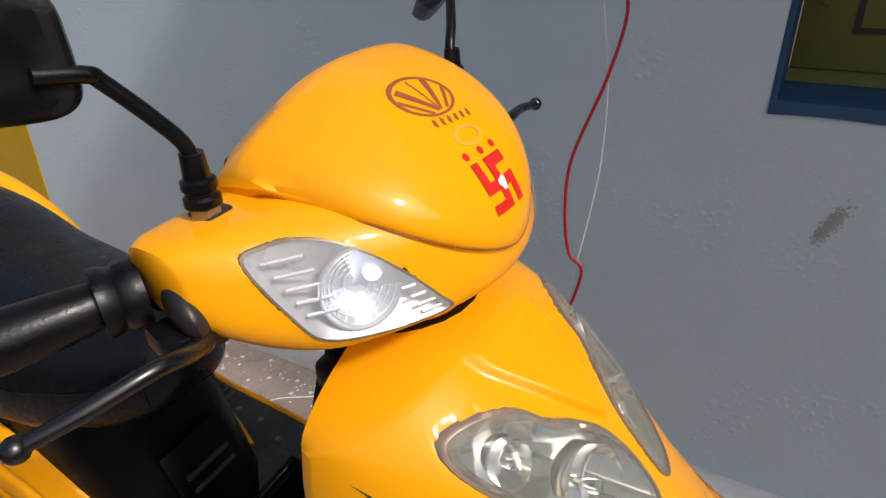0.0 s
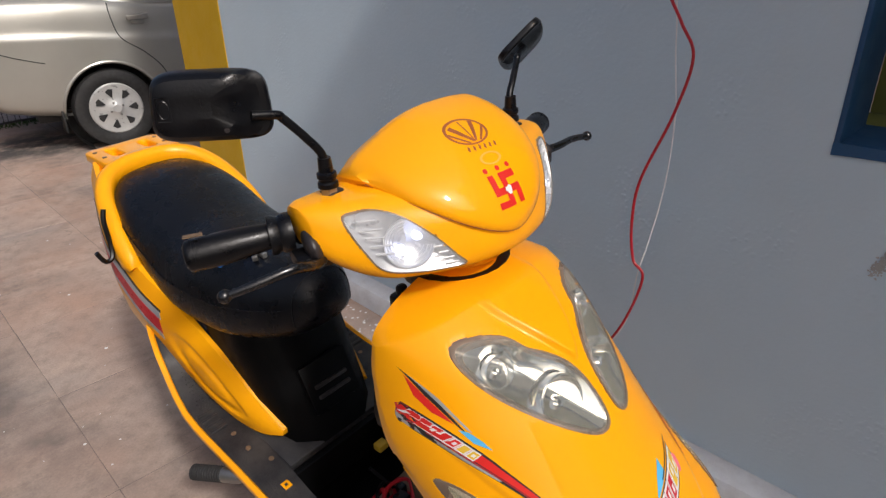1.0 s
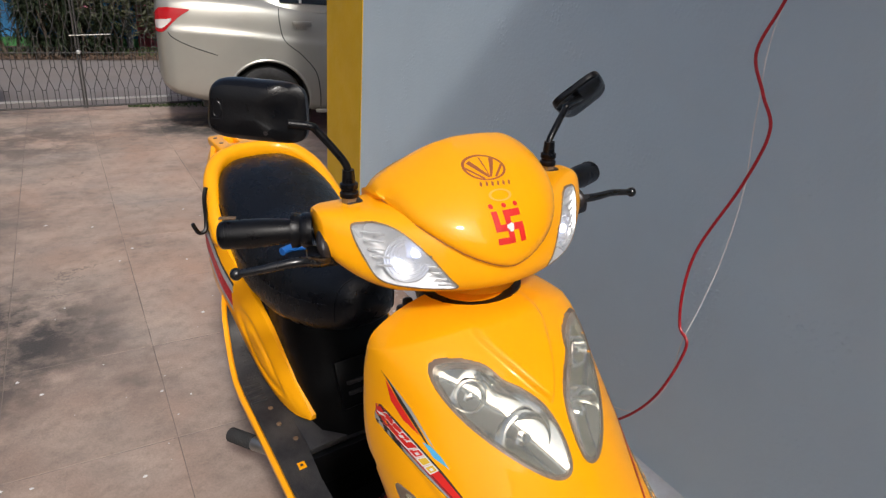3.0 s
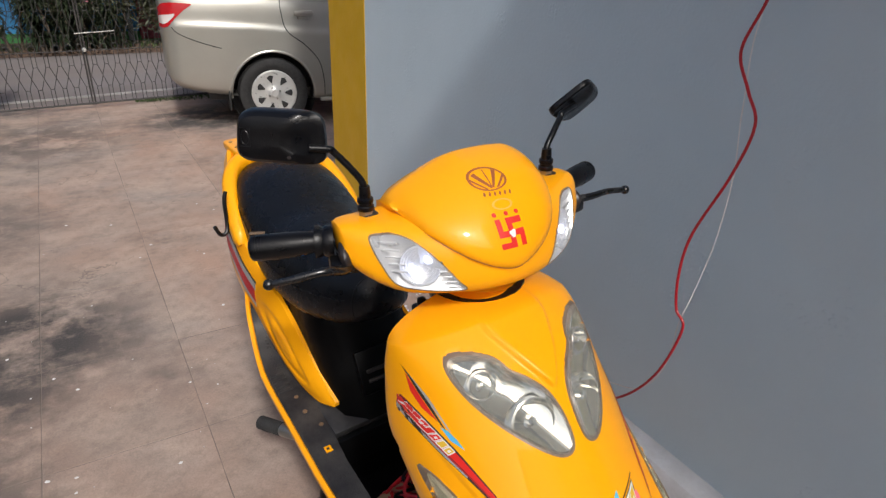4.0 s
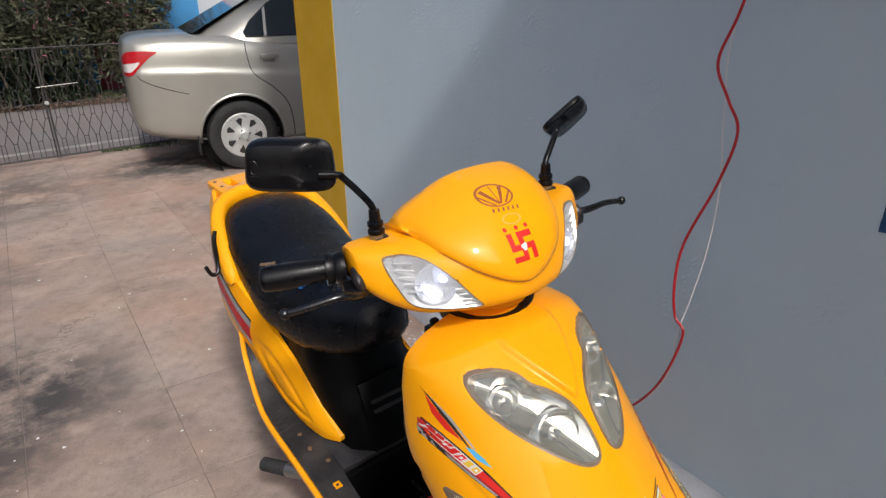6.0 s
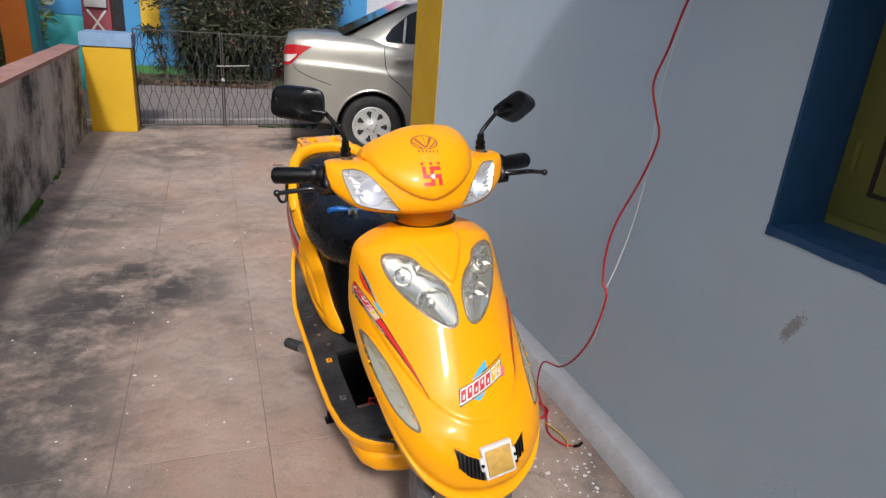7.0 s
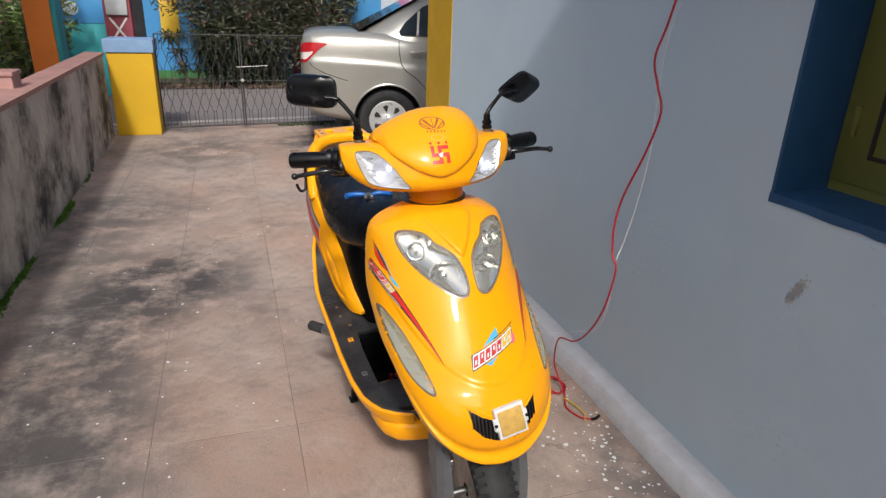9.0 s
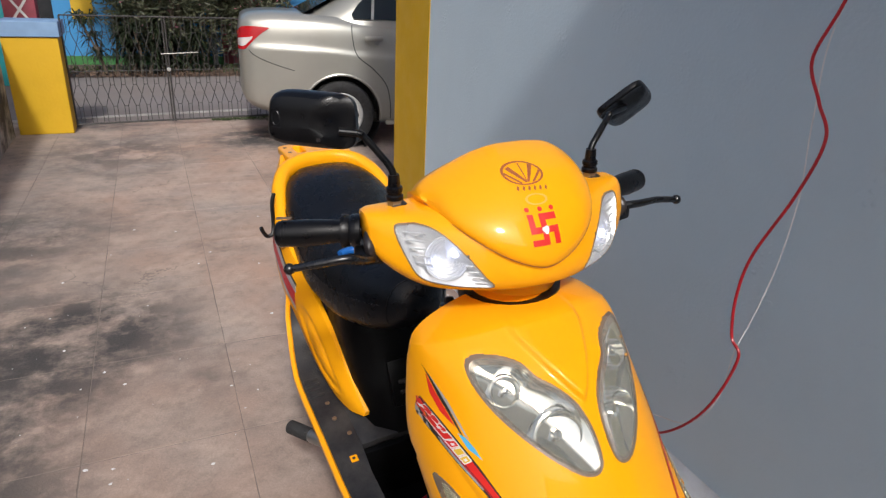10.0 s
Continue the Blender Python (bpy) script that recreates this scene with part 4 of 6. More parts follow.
def build_mirror(head, s):
    """A stalk with its rubber boot and a squarish housing, its glass to the rear."""
    mirror = empty("mirror", (0.176 * s, 0.0, 1.160))
    mirror.parent = head
    part("boot", lathe([(0.004, 0.050), (0.0085, 0.050), (0.0098, 0.032), (0.0128, 0.030), (0.0130, 0.024), (0.0112, 0.022), (0.0112, 0.019), (0.0134, 0.017), (0.0136, 0.011), (0.009, 0.009), (0.009, -0.004), (0.004, -0.004)], 20, "z"), BLACK, mirror, "black rubber boot")
    if s < 0:
        pts = [(0, 0, 0.035), (-0.002, 0.002, 0.056), (-0.017, 0.009, 0.080), (-0.037, 0.017, 0.106), (-0.044, 0.018, 0.112), (-0.073, 0.024, 0.117)]
        turn = pose(-0.101, 0.062, 0.130, -6, 3, -35)
    else:
        pts = [(0, 0, 0.035), (0.003, 0.004, 0.052), (0.020, 0.012, 0.070), (0.050, 0.030, 0.092), (0.060, 0.036, 0.098), (0.112, 0.066, 0.099)]
        a, u = Vector((0.73, 0.60, -0.34)), Vector((0.578, -0.447, 0.682))
        w = a.cross(u).normalized()
        u = w.cross(a).normalized()
        turn = Matrix(((a.x, -w.x, u.x, 0.134), (a.y, -w.y, u.y, 0.093), (a.z, -w.z, u.z, 0.098), (0, 0, 0, 1)))
    part("boot_nut", lathe([(0.004, 0.009), (0.0118, 0.009), (0.0118, -0.001), (0.004, -0.001)], 6, "z"), STEEL, mirror, "dull steel lock nut").location = Vector((0, 0, 0.0005)) * K
    part("stalk", tube(spline(pts, 30), 0.0056, 10), BLACK, mirror, "bent black steel stalk")
    w, h = (0.067, 0.041) if s < 0 else (0.067, 0.048)
    deep = 1.0 if s < 0 else 0.62
    def ring_at(grow, depth, sx=0.0, sq=0.42, k=44):
        ring = []
        for q in range(k):
            t = 2 * math.pi * q / k
            c, v = math.cos(t), math.sin(t)
            x, z = math.copysign(abs(c) ** sq, c) * w * grow, math.copysign(abs(v) ** sq, v) * h * grow
            d = depth * deep
            if d < -0.004:
                d = min(-0.004, d + 0.016 * max(0, (x / w - 0.52) / 0.48) + 0.010 * max(0, (x / w - 0.52) / 0.48) * (z < 0.3 * h))
            ring.append(((x * (1 - 0.05 * (z / h)) + sx) * (1 if s < 0 else -1), d, z))
        return ring
    rings = [ring_at(0.93, 0.012), ring_at(0.985, 0.012), ring_at(1.0, 0.008), ring_at(1.0, -0.002), ring_at(0.965, -0.010, -0.001), ring_at(0.90, -0.017, -0.003), ring_at(0.78, -0.022, -0.007), ring_at(0.60, -0.0245, -0.012), ring_at(0.3, -0.025, -0.014)]
    part("housing", moved(loft(rings), turn), BLACK, mirror, "squarish black plastic mirror housing", angle=24)
    part("mirror_glass", moved(loft([ring_at(0.90, 0.0122), ring_at(0.90, 0.0130)]), turn), CHROME, mirror)
    px, pz = (0.044, -0.020) if s < 0 else (-0.006, -0.010)
    dd = 0.0 if s < 0 else 0.008
    bm = loft([[(px + r * math.cos(t), d + dd, pz + r * math.sin(t)) for t in [2 * math.pi * q / 18 for q in range(18)]] for r, d in ((0.010, -0.012), (0.0095, -0.018), (0.008, -0.0215), (0.005, -0.023))])
    if s > 0:
        part("ball_socket", moved(bm, turn), BLACK, mirror)
    else:
        bm.free()
    if s < 0:
        oval = tube([(-0.048 + 0.006 * math.cos(t), -0.0245, 0.010 * math.sin(t)) for t in [2 * math.pi * q / 20 for q in range(21)]], 0.0010, 5)
        for a0, a1 in (((-0.056, -0.013), (-0.040, -0.013)), ((-0.040, -0.013), (-0.040, 0.013)), ((-0.040, 0.013), (-0.056, 0.013)), ((-0.056, 0.013), (-0.056, -0.013))):
            tube([(a0[0], -0.0240, a0[1]), (a1[0], -0.0240, a1[1])], 0.0010, 5, bm=oval)
        part("moulded_mark", moved(oval, turn), BLACK, mirror, "moulded oval maker's mark")
        part("pin_hole", moved(lathe([(0.0005, -0.0245), (0.003, -0.0245), (0.003, -0.018)], 10, "y"), turn @ pose(0.018, 0, -0.026)), INK, mirror)


def build_apron(scooter):
    apron = empty("front_apron", (-0.010, 0, 0))
    apron.parent = scooter
    tagged(apron, "glossy yellow front apron with twin headlamps")
    # the skin, from the lower lip to the neck
    head_outline = [(-0.143, 0.960), (-0.112, 0.966), (-0.078, 0.960), (-0.062, 0.945), (-0.038, 0.932), (-0.016, 0.912), (-0.006, 0.880), (-0.011, 0.845), (-0.042, 0.842), (-0.094, 0.873), (-0.133, 0.908), (-0.149, 0.940)]
    side_outline = [(-0.197, 0.784), (-0.189, 0.779), (-0.171, 0.752), (-0.154, 0.710), (-0.143, 0.666), (-0.158, 0.666), (-0.180, 0.687), (-0.194, 0.728), (-0.1985, 0.768)]
    grille_outline = [(-0.084, 0.640), (-0.058, 0.624), (-0.024, 0.610), (-0.020, 0.560), (-0.054, 0.574), (-0.076, 0.596)]
    def lamp_outline(s, n):
        """The headlamps' outline; the far one keeps further from the middle ridge."""
        o = spline(head_outline, n, True)
        return [Vector((-0.006 + (p[0] + 0.006) * 0.930, p[1])) for p in o] if s < 0 else [Vector((-p[0] + 0.012 * max(0.0, 1 + p[0] / 0.12), p[1])) for p in o]
    cols = []
    n, m = 200, 150
    for i in range(n + 1):
        s = -1 + 2 * i / n
        a = abs(s)
        col = []
        zl, zt = 0.458 + 0.215 * a**2.6, 1.0 - 0.052 * a**2.0
        for k in range(m + 1):
            z = zl + (zt - zl) * k / m
            w, ex = smooth(z, AZ, AW), smooth(z, AZ, AN)
            f = math.sin(a * math.pi / 2)
            x = w * f ** (2 / ex)
            y = smooth(z, AZ, AY) + smooth(z, AZ, AD) * (1 - max(0.0, 1 - f * f) ** (1 / ex)) if a < 0.999 else smooth(z, AZ, AY) + smooth(z, AZ, AD)
            up = z - zl
            lip = (0.020 * math.exp(-(((up - 0.030) / 0.016) ** 2)) - 0.006 * math.exp(-(((up - 0.062) / 0.014) ** 2))) * (1 - 0.6 * a**4)
            col.append((math.copysign(x * (1 + 0.5 * lip * a * a), s), y + apron_detail(x, z) - lip * (1 - a**3), z))
        tx, ty, tz = col[-1]
        for k in range(1, 7):
            t = k / 6
            col.append((tx * (1 - 0.03 * t), ty + (max(0.432, ty + 0.004) - ty) * t, tz + 0.012 * math.sin(math.pi * t / 2) * (1 - a**2)))
        cols.append(col)
    # side returns to the rear edge
    def rear(s):
        col = []
        for k in range(m + 1):
            z = 0.673 + (0.948 - 0.673) * k / m
            col.append((s * (smooth(z, AZ, AW) - 0.004), max(smooth(z, (0.674, 0.74, 0.80, 0.89, 0.955), (0.274, 0.345, 0.40, 0.425, 0.43)), smooth(z, AZ, AY) + smooth(z, AZ, AD) + 0.006), z))
        tx, ty, tz = col[-1]
        return col + [(tx * (1 - 0.03 * k / 6), ty, tz) for k in range(1, 7)]
    cols = [rear(-1)] + cols + [rear(1)]
    bm = loft(cols, closed=False, caps=False)
    for s in (-1, 1):
        for o, r in ((lamp_outline(s, 160), 0.0023), (spline(side_outline, 120, True) if s < 0 else mirrored(spline(side_outline, 120, True)), 0.0023)):
            punch(bm, grown(o, 0.0014), r, lambda c: c.y < 0.42)
    bmesh.ops.recalc_face_normals(bm, faces=bm.faces)
    bmesh.ops.solidify(bm, geom=list(bm.faces), thickness=0.005)
    part("shell", bm, YELLOW, apron, angle=50)
    # dark inner shield behind the skin
    rings = []
    for z in [0.46 + 0.0255 * k for k in range(20)]:
        w, d = min(smooth(z, AZ, AW) - 0.018, smooth(z, (0.46, 0.74, 0.80), (0.14, 0.15, 0.19))), smooth(z, (0.46, 0.6, 0.75, 0.9, 0.98), (0.42, 0.42, 0.44, 0.44, 0.43))
        y0 = smooth(z, AZ, AY) + smooth(z, AZ, AD)
        rings.append([(-w, max(y0 - 0.02, 0.14), z), (w, max(y0 - 0.02, 0.14), z), (w, d, z), (w * 0.5, d + 0.05, z), (-w * 0.5, d + 0.05, z), (-w, d, z)])
    part("inner_shield", loft(rings), TUB, apron, "black plastic inner shield")
    edge = [(-0.166, 0.43, 0.950), (-0.12, 0.43, 0.982), (-0.06, 0.435, 1.002), (0, 0.437, 1.006), (0.06, 0.435, 1.002), (0.12, 0.43, 0.982), (0.166, 0.43, 0.950)]
    part("top_trim", tube(spline(edge, 30), 0.004, 8), BLACK, apron, "black rubber edge trim")
    for s in (-1, 1):
        flip = (lambda o: o) if s < 0 else mirrored
        out = lamp_outline(s, 72)
        lamp = part("headlamp", dome(out, apron_y, -0.0005, -0.034, 9), REFLECTOR, apron, "clear headlamp with chrome reflectors, unlit")
        for cx, cz, r in ((-0.112, 0.932, 0.0215), (-0.058, 0.885, 0.036)):
            cx = (-0.006 + (cx + 0.006) * 0.930) if s < 0 else -cx
            y = apron_y(cx, cz)
            nx = (apron_y(cx + 0.012, cz) - apron_y(cx - 0.012, cz)) / 0.024
            nz = (apron_y(cx, cz + 0.012) - apron_y(cx, cz - 0.012)) / 0.024
            q = Vector((nx, -1, nz)).normalized()
            m = Matrix.Translation(Vector((cx, y, cz)) - q * 0.008) @ (q * 0.6 + Vector((0, -0.4, 0))).normalized().to_track_quat("-Y", "Z").to_matrix().to_4x4()
            prof = [(r * 1.04, 0.010), (r * 1.05, -0.002), (r * 0.98, -0.003), (r * 0.93, 0.003), (r * 0.78, 0.012), (r * 0.55, 0.020), (r * 0.3, 0.025), (r * 0.10, 0.026)]
            part("reflector", moved(lathe(prof, 40, "y"), m), REFLECTOR, lamp)
            part("reflector_rim", moved(tube([(r * math.cos(a), -0.002, r * math.sin(a)) for a in [2 * math.pi * q2 / 48 for q2 in range(49)]], 0.0010, 6), m), CHROME, lamp)
            part("bulb_shield", moved(lathe([(0.0005, 0.0), (r * 0.20, 0.001), (r * 0.22, 0.010), (r * 0.22, 0.022)], 20, "y"), m), CHROME, lamp)
        part("lens", dome(out, apron_y, 0.002, 0.008, 8), LENS, lamp)
        part("seal", rim(out, apron_y, 0.0026, 0.0030), SMOKE, lamp)
        edge = grown(out, -0.0050)
        part("lens_band", loft([[(p[0], apron_y(p[0], p[1]) - h, p[1]) for p in ring] for ring, h in ((out, 0.0022), (grown(out, -0.0025), 0.0034), (edge, 0.0050))], caps=False), BAND, lamp, "frosted brownish lens edge")
        out = flip(spline(side_outline, 48, True))
        lamp = part("marker_lamp", dome(out, apron_y, -0.0005, -0.016, 6), REFLECTOR, apron, "long yellowed marker lamp")
        for q2 in range(4):
            z = 0.688 + 0.020 * q2
            x = smooth(z, (0.66, 0.70, 0.75, 0.78), (-0.155, -0.168, -0.180, -0.190)) * -s
            part("facet", tube([(x - 0.006, apron_y(x - 0.006, z) + 0.008, z), (x + 0.008, apron_y(x + 0.008, z) + 0.008, z + 0.005)], 0.003, 6), REFLECTOR, lamp)
        part("lens", dome(out, apron_y, 0.0015, 0.005, 6), LENS_AGED, lamp)
        part("seal", rim(out, apron_y, 0.0042, 0.0036), SMOKE, lamp)
        # grille
        go = flip([Vector(p) for p in grille_outline])
        grille = part("grille", sticker(go, apron_y, lift=0.002), INK, apron, "dark slatted intake grille")
        part("grille_frame", rim(go, apron_y, 0.005, 0.004), YELLOW, grille)
        for k in range(7):
            x = -0.077 + k * 0.0082
            zt = smooth(x, (-0.084, -0.058, -0.024, -0.02), (0.635, 0.623, 0.608, 0.607))
            zb = smooth(x, (-0.084, -0.076, -0.054, -0.02), (0.604, 0.598, 0.576, 0.562))
            xs = x if s < 0 else -x
            part("slat", tube([(xs, apron_y(xs, z) - 0.004, z) for z in (zb, (zt + zb) / 2, zt)], 0.0022, 6), BLACK, grille)
    # side print
    def mark(name, outlines, mat, label, sub, lift=0.001):
        bm = None
        for o in outlines:
            bm = sticker(o, apron_y, lift=lift, bm=bm)
        return part(name, bm, mat, sub, label)
    V = Vector
    for s in (-1, 1):
        line = spline([(-0.2035, 0.880), (-0.183, 0.850), (-0.160, 0.815), (-0.141, 0.783), (-0.124, 0.751), (-0.106, 0.712)], 60)
        def on(u, v):
            """A place on the slanting side print: u along it, v across (-1 to 1)."""
            q = min(int(u * 60), 59)
            c = line[q].lerp(line[q + 1], u * 60 - q)
            d = (line[q + 1] - line[q]).normalized()
            n = V((-d.y, d.x)) if d.x < 0 else V((d.y * -1, d.x))
            p = c + n * v * smooth(u, (0, 0.1, 0.28, 0.42, 0.7, 1.0), (0.0110, 0.0118, 0.0110, 0.0080, 0.0042, 0.0003))
            return V((max(p.x, 0.0015 - smooth(p.y, AZ, AW)), p.y))
        def strip(u0, u1, v0, v1, lean=0.0, n=10):
            us = [u0 + (u1 - u0) * q / n for q in range(n + 1)]
            ps = [on(min(max(u - lean * v0, 0), 1), v0) for u in us] + [on(min(max(u - lean * v1, 0), 1), v1) for u in us[::-1]]
            return ps if s < 0 else [V((-p[0], p[1])) for p in ps]
        f = (lambda ps: [V((p[0] + 0.020, p[1])) for p in ps]) if s < 0 else (lambda ps: [V((-p[0] - 0.020, p[1])) for p in ps])
        deco = mark("side_print", [strip(0.03, 1.0, -1.0, 1.0, n=40)], INK, "black, red and silver swoosh print with outlined bars", apron, 0.0008)
        mark("print_tail", [strip(0.05, 0.97, -0.30, 0.72, n=34)], RED, "", deco, 0.0012)
        mark("print_band", [strip(0.07, 0.42, -0.92, -0.62, n=16)], SILVERP, "", deco, 0.0012)
        mark("print_edge", [strip(0.06, 0.85, -0.56, -0.42, n=20)], CRIMSON, "", deco, 0.0012)
        mark("print_line", [strip(0.035, 0.08, 0.20, 0.94, n=5)], CRIMSON, "", deco, 0.0012)
        for k in range(7):
            u = 0.075 + k * 0.0325
            bar_mat = RED if k < 5 else POSTER
            mark("print_outline", [strip(u, u + 0.0315, -0.40, 0.78, 0.012, 3)], WHITE, "", deco, 0.0014)
            mark("print_bar", [strip(u + 0.0045, u + 0.027, -0.26, 0.64, 0.012, 3)], bar_mat, "", deco, 0.0018)
            if k % 2 == 0:
                mark("print_slot", [strip(u + 0.011, u + 0.021, -0.02, 0.36, 0.012, 2)], WHITE, "", deco, 0.0022)
        mark("print_flash", [f([(-0.203, 0.925), (-0.199, 0.903), (-0.191, 0.872), (-0.2005, 0.882), (-0.2045, 0.899)])], RED, "", deco, 0.0014)
        mark("print_shadow", [f([(-0.2035, 0.934), (-0.1985, 0.903), (-0.189, 0.868), (-0.186, 0.862), (-0.194, 0.904)])], INK, "", deco, 0.0010)
        mark("print_silver", [f([(-0.2015, 0.928), (-0.1945, 0.902), (-0.185, 0.868), (-0.182, 0.864), (-0.191, 0.902)])], SILVERP, "", deco, 0.0013)
        mark("print_blue", [f([(-0.191, 0.866), (-0.186, 0.852), (-0.175, 0.845), (-0.179, 0.856), (-0.185, 0.865)])], BLUEP, "", deco, 0.0016)
    # front print
    def along(u, v):
        """A place on the slanted front print: u along, v across."""
        return V((-0.046 + 0.134 * u, 0.7165 + 0.036 * u + 0.019 * v))
    def quad(u0, u1, v0, v1, lean=0.012):
        return [along(u0 + lean * v0, v0), along(u1 + lean * v0, v0), along(u1 + lean * v1, v1), along(u0 + lean * v1, v1)]
    deco = mark("front_print", [quad(0.0, 0.92, -0.70, 0.62, 0.04)], INK, "small slanted print of outlined red and yellow bars", apron, 0.0008)
    mark("print_blue", [[along(0.28, 0.70), along(0.46, 1.30), along(0.62, 1.62), along(0.54, 1.05), along(0.62, 0.70)]], BLUEP, "", deco, 0.0006)
    mark("print_blue", [[along(0.24, -0.76), along(0.50, -0.76), along(0.34, -1.15)]], BLUEP, "", deco, 0.0006)
    mark("print_line", [quad(0.50, 0.97, 0.76, 0.86)], INK, "", deco, 0.0010)
    for k in range(7):
        u = 0.02 + k * 0.126
        mark("print_outline", [quad(u, u + 0.120, -0.60, 0.56, 0.06)], WHITE, "", deco, 0.0013)
        mark("print_bar", [quad(u + 0.014, u + 0.106, -0.46, 0.42, 0.06)], CRIMSON if k < 5 else POSTER, "", deco, 0.0017)
        mark("print_slot", [quad(u + 0.046, u + 0.080, (-0.28, -0.05)[k % 2], (0.05, 0.28)[k % 2], 0.06)], WHITE, "", deco, 0.0021)
    mark("print_pink", [[along(0.90 + 0.06 * math.cos(t), -0.45 + 0.5 * math.sin(t)) for t in [q * 0.785 for q in range(8)]]], PINK, "", deco, 0.0012)
    # square reflector over the grille
    plate = empty("square_reflector", (0.001, 0.026, 0.588), (-16, -8, 0))
    plate.parent = scooter
    tagged(plate, "square amber reflector in a white frame")
    part("frame", box(-0.0365, 0.0365, -0.082, -0.068, -0.0375, 0.0375, 0.003), WHITE, plate, "white plastic frame")
    part("amber", box(-0.030, 0.030, -0.086, -0.081, -0.030, 0.030, 0.002), AMBER, plate)
    for sx in (-1, 1):
        part("ear", box(sx * 0.037 - 0.006, sx * 0.037 + 0.006, -0.081, -0.07, -0.016, 0.016, 0.004), WHITE, plate)
        part("screw", lathe([(0.0005, -0.084), (0.0035, -0.084), (0.004, -0.08)], 10, "y"), BLACK, plate).location = Vector((sx * 0.0385, 0, 0)) * K
    return apron


def build_scooter():
    yaw, lean = 3.0, -3.5
    scooter = empty("motor_scooter", (0.681, -0.51, 0), (0, lean, yaw), "bright yellow electric motor scooter parked on its stand", "scooter")
    build_headset(scooter)
    build_apron(scooter)
    # neck under the handlebar unit
    part("neck_cover", loft([[(0.012 + 0.70 * r * math.cos(t), 0.46 + 0.75 * r * math.sin(t) + (1.04 - z) * -0.2, z) for t in [2 * math.pi * k / 24 for k in range(24)]] for z, r in ((0.985, 0.108), (1.02, 0.108), (1.06, 0.105))]), YELLOW, scooter)
    part("neck_gap", loft([[(0.088 * math.cos(t), 0.438 + 0.085 * math.sin(t), z) for t in [2 * math.pi * k / 24 for k in range(24)]] for z in (0.985, 1.007)]), BLACK, scooter)
    part("ignition", join(box(-0.122, -0.092, 0.438, 0.466, 0.945, 0.980, 0.006), box(-0.116, -0.100, 0.442, 0.456, 0.976, 0.996, 0.005)), BLACK, scooter, "black ignition key head")

    # front wheel, tyre and fork covers
    wheel = empty("front_wheel", (0.0, 0.155, 0.232), (0, 0, -4.5))
    wheel.parent = scooter
    part("tyre", lathe([(0.150, -0.040), (0.185, -0.050), (0.212, -0.047), (0.226, -0.032), (0.232, 0.0), (0.226, 0.032), (0.212, 0.047), (0.185, 0.050), (0.150, 0.040)], 56), RUBBER, wheel, "worn black tyre")
    bm = None
    for k in range(56):
        for s in (-1, 1):
            m = pose(0, 0, 0, k * 360 / 56 + (3.2 if s > 0 else 0)) @ pose(s * 0.040, 0, 0.221, 0, s * 45, 0)
            bm = join(bm, moved(box(-0.014, 0.014, -0.0045, 0.0045, -0.003, 0.005), m)) if bm else moved(box(-0.014, 0.014, -0.0045, 0.0045, -0.003, 0.005), m)
    tagged(part("tread", bm, RUBBER, wheel), kind="stuff")
    part("rim", lathe([(0.02, -0.03), (0.05, -0.035), (0.12, -0.022), (0.15, -0.036), (0.155, -0.036), (0.155, 0.036), (0.15, 0.036), (0.12, 0.022), (0.05, 0.035), (0.02, 0.03)], 40), STEEL, wheel)
    part("axle", tube([(-0.085, 0, 0), (0.085, 0, 0)], 0.011, 12), STEEL, wheel)
    for s in (-1, 1):
        rings = []
        for z, w, y0, y1 in ((0.28, 0.016, -0.055, 0.03), (0.20, 0.020, -0.062, 0.034), (0.08, 0.024, -0.070, 0.034), (0.0, 0.024, -0.060, 0.034), (-0.03, 0.018, -0.045, 0.03)):
            yy = -0.02 + z * 0.10
            rings.append([(s * 0.105 + w * c, yy + (y0 + y1) / 2 + (y1 - y0) / 2 * q, z) for c, q in ((-1, -0.6), (-0.4, -1), (0.7, -0.9), (1, -0.2), (1, 0.7), (0.2, 1), (-1, 0.9))])
        part("fork_cover", loft(rings), FORK, wheel, "grey plastic fork leg cover", angle=30)
        part("spring", tube([(s * 0.086 + 0.006 * math.cos(q * 0.8), -0.05 + 0.02 * q / 60 + 0.006 * math.sin(q * 0.8), 0.12 + 0.16 * q / 60) for q in range(100)], 0.0025, 5), STEEL, wheel)

    # floorboard with the open battery well
    def board(name, rings, mat, label="", angle=30):
        return part(name, loft(rings), mat, scooter, label, angle)
    for s in (-1, 1):
        ys = (0.345, 0.37, 0.40, 0.45, 0.50, 0.60, 0.75, 0.88, 0.98, 1.03, 1.08, 1.13, 1.17, 1.20, 1.23, 1.265, 1.30, 1.33)
        outer = [smooth(y, (0.345, 0.37, 0.40, 0.55, 0.80, 1.1, 1.265, 1.33), (0.125, 0.168, 0.200, 0.240, 0.248, 0.250, 0.226, 0.204)) for y in ys]
        inner = [min(smooth(y, (0.40, 0.55, 0.80, 0.98, 1.1, 1.265), (0.165, 0.165, 0.165, 0.145, 0.160, 0.172)), o - 0.03) for y, o in zip(ys, outer)]
        top = [smooth(y, (0.40, 0.50, 0.62, 0.80, 0.92, 1.02, 1.12, 1.2, 1.265, 1.33), (0.385, 0.374, 0.372, 0.396, 0.420, 0.432, 0.452, 0.505, 0.568, 0.61)) for y in ys]
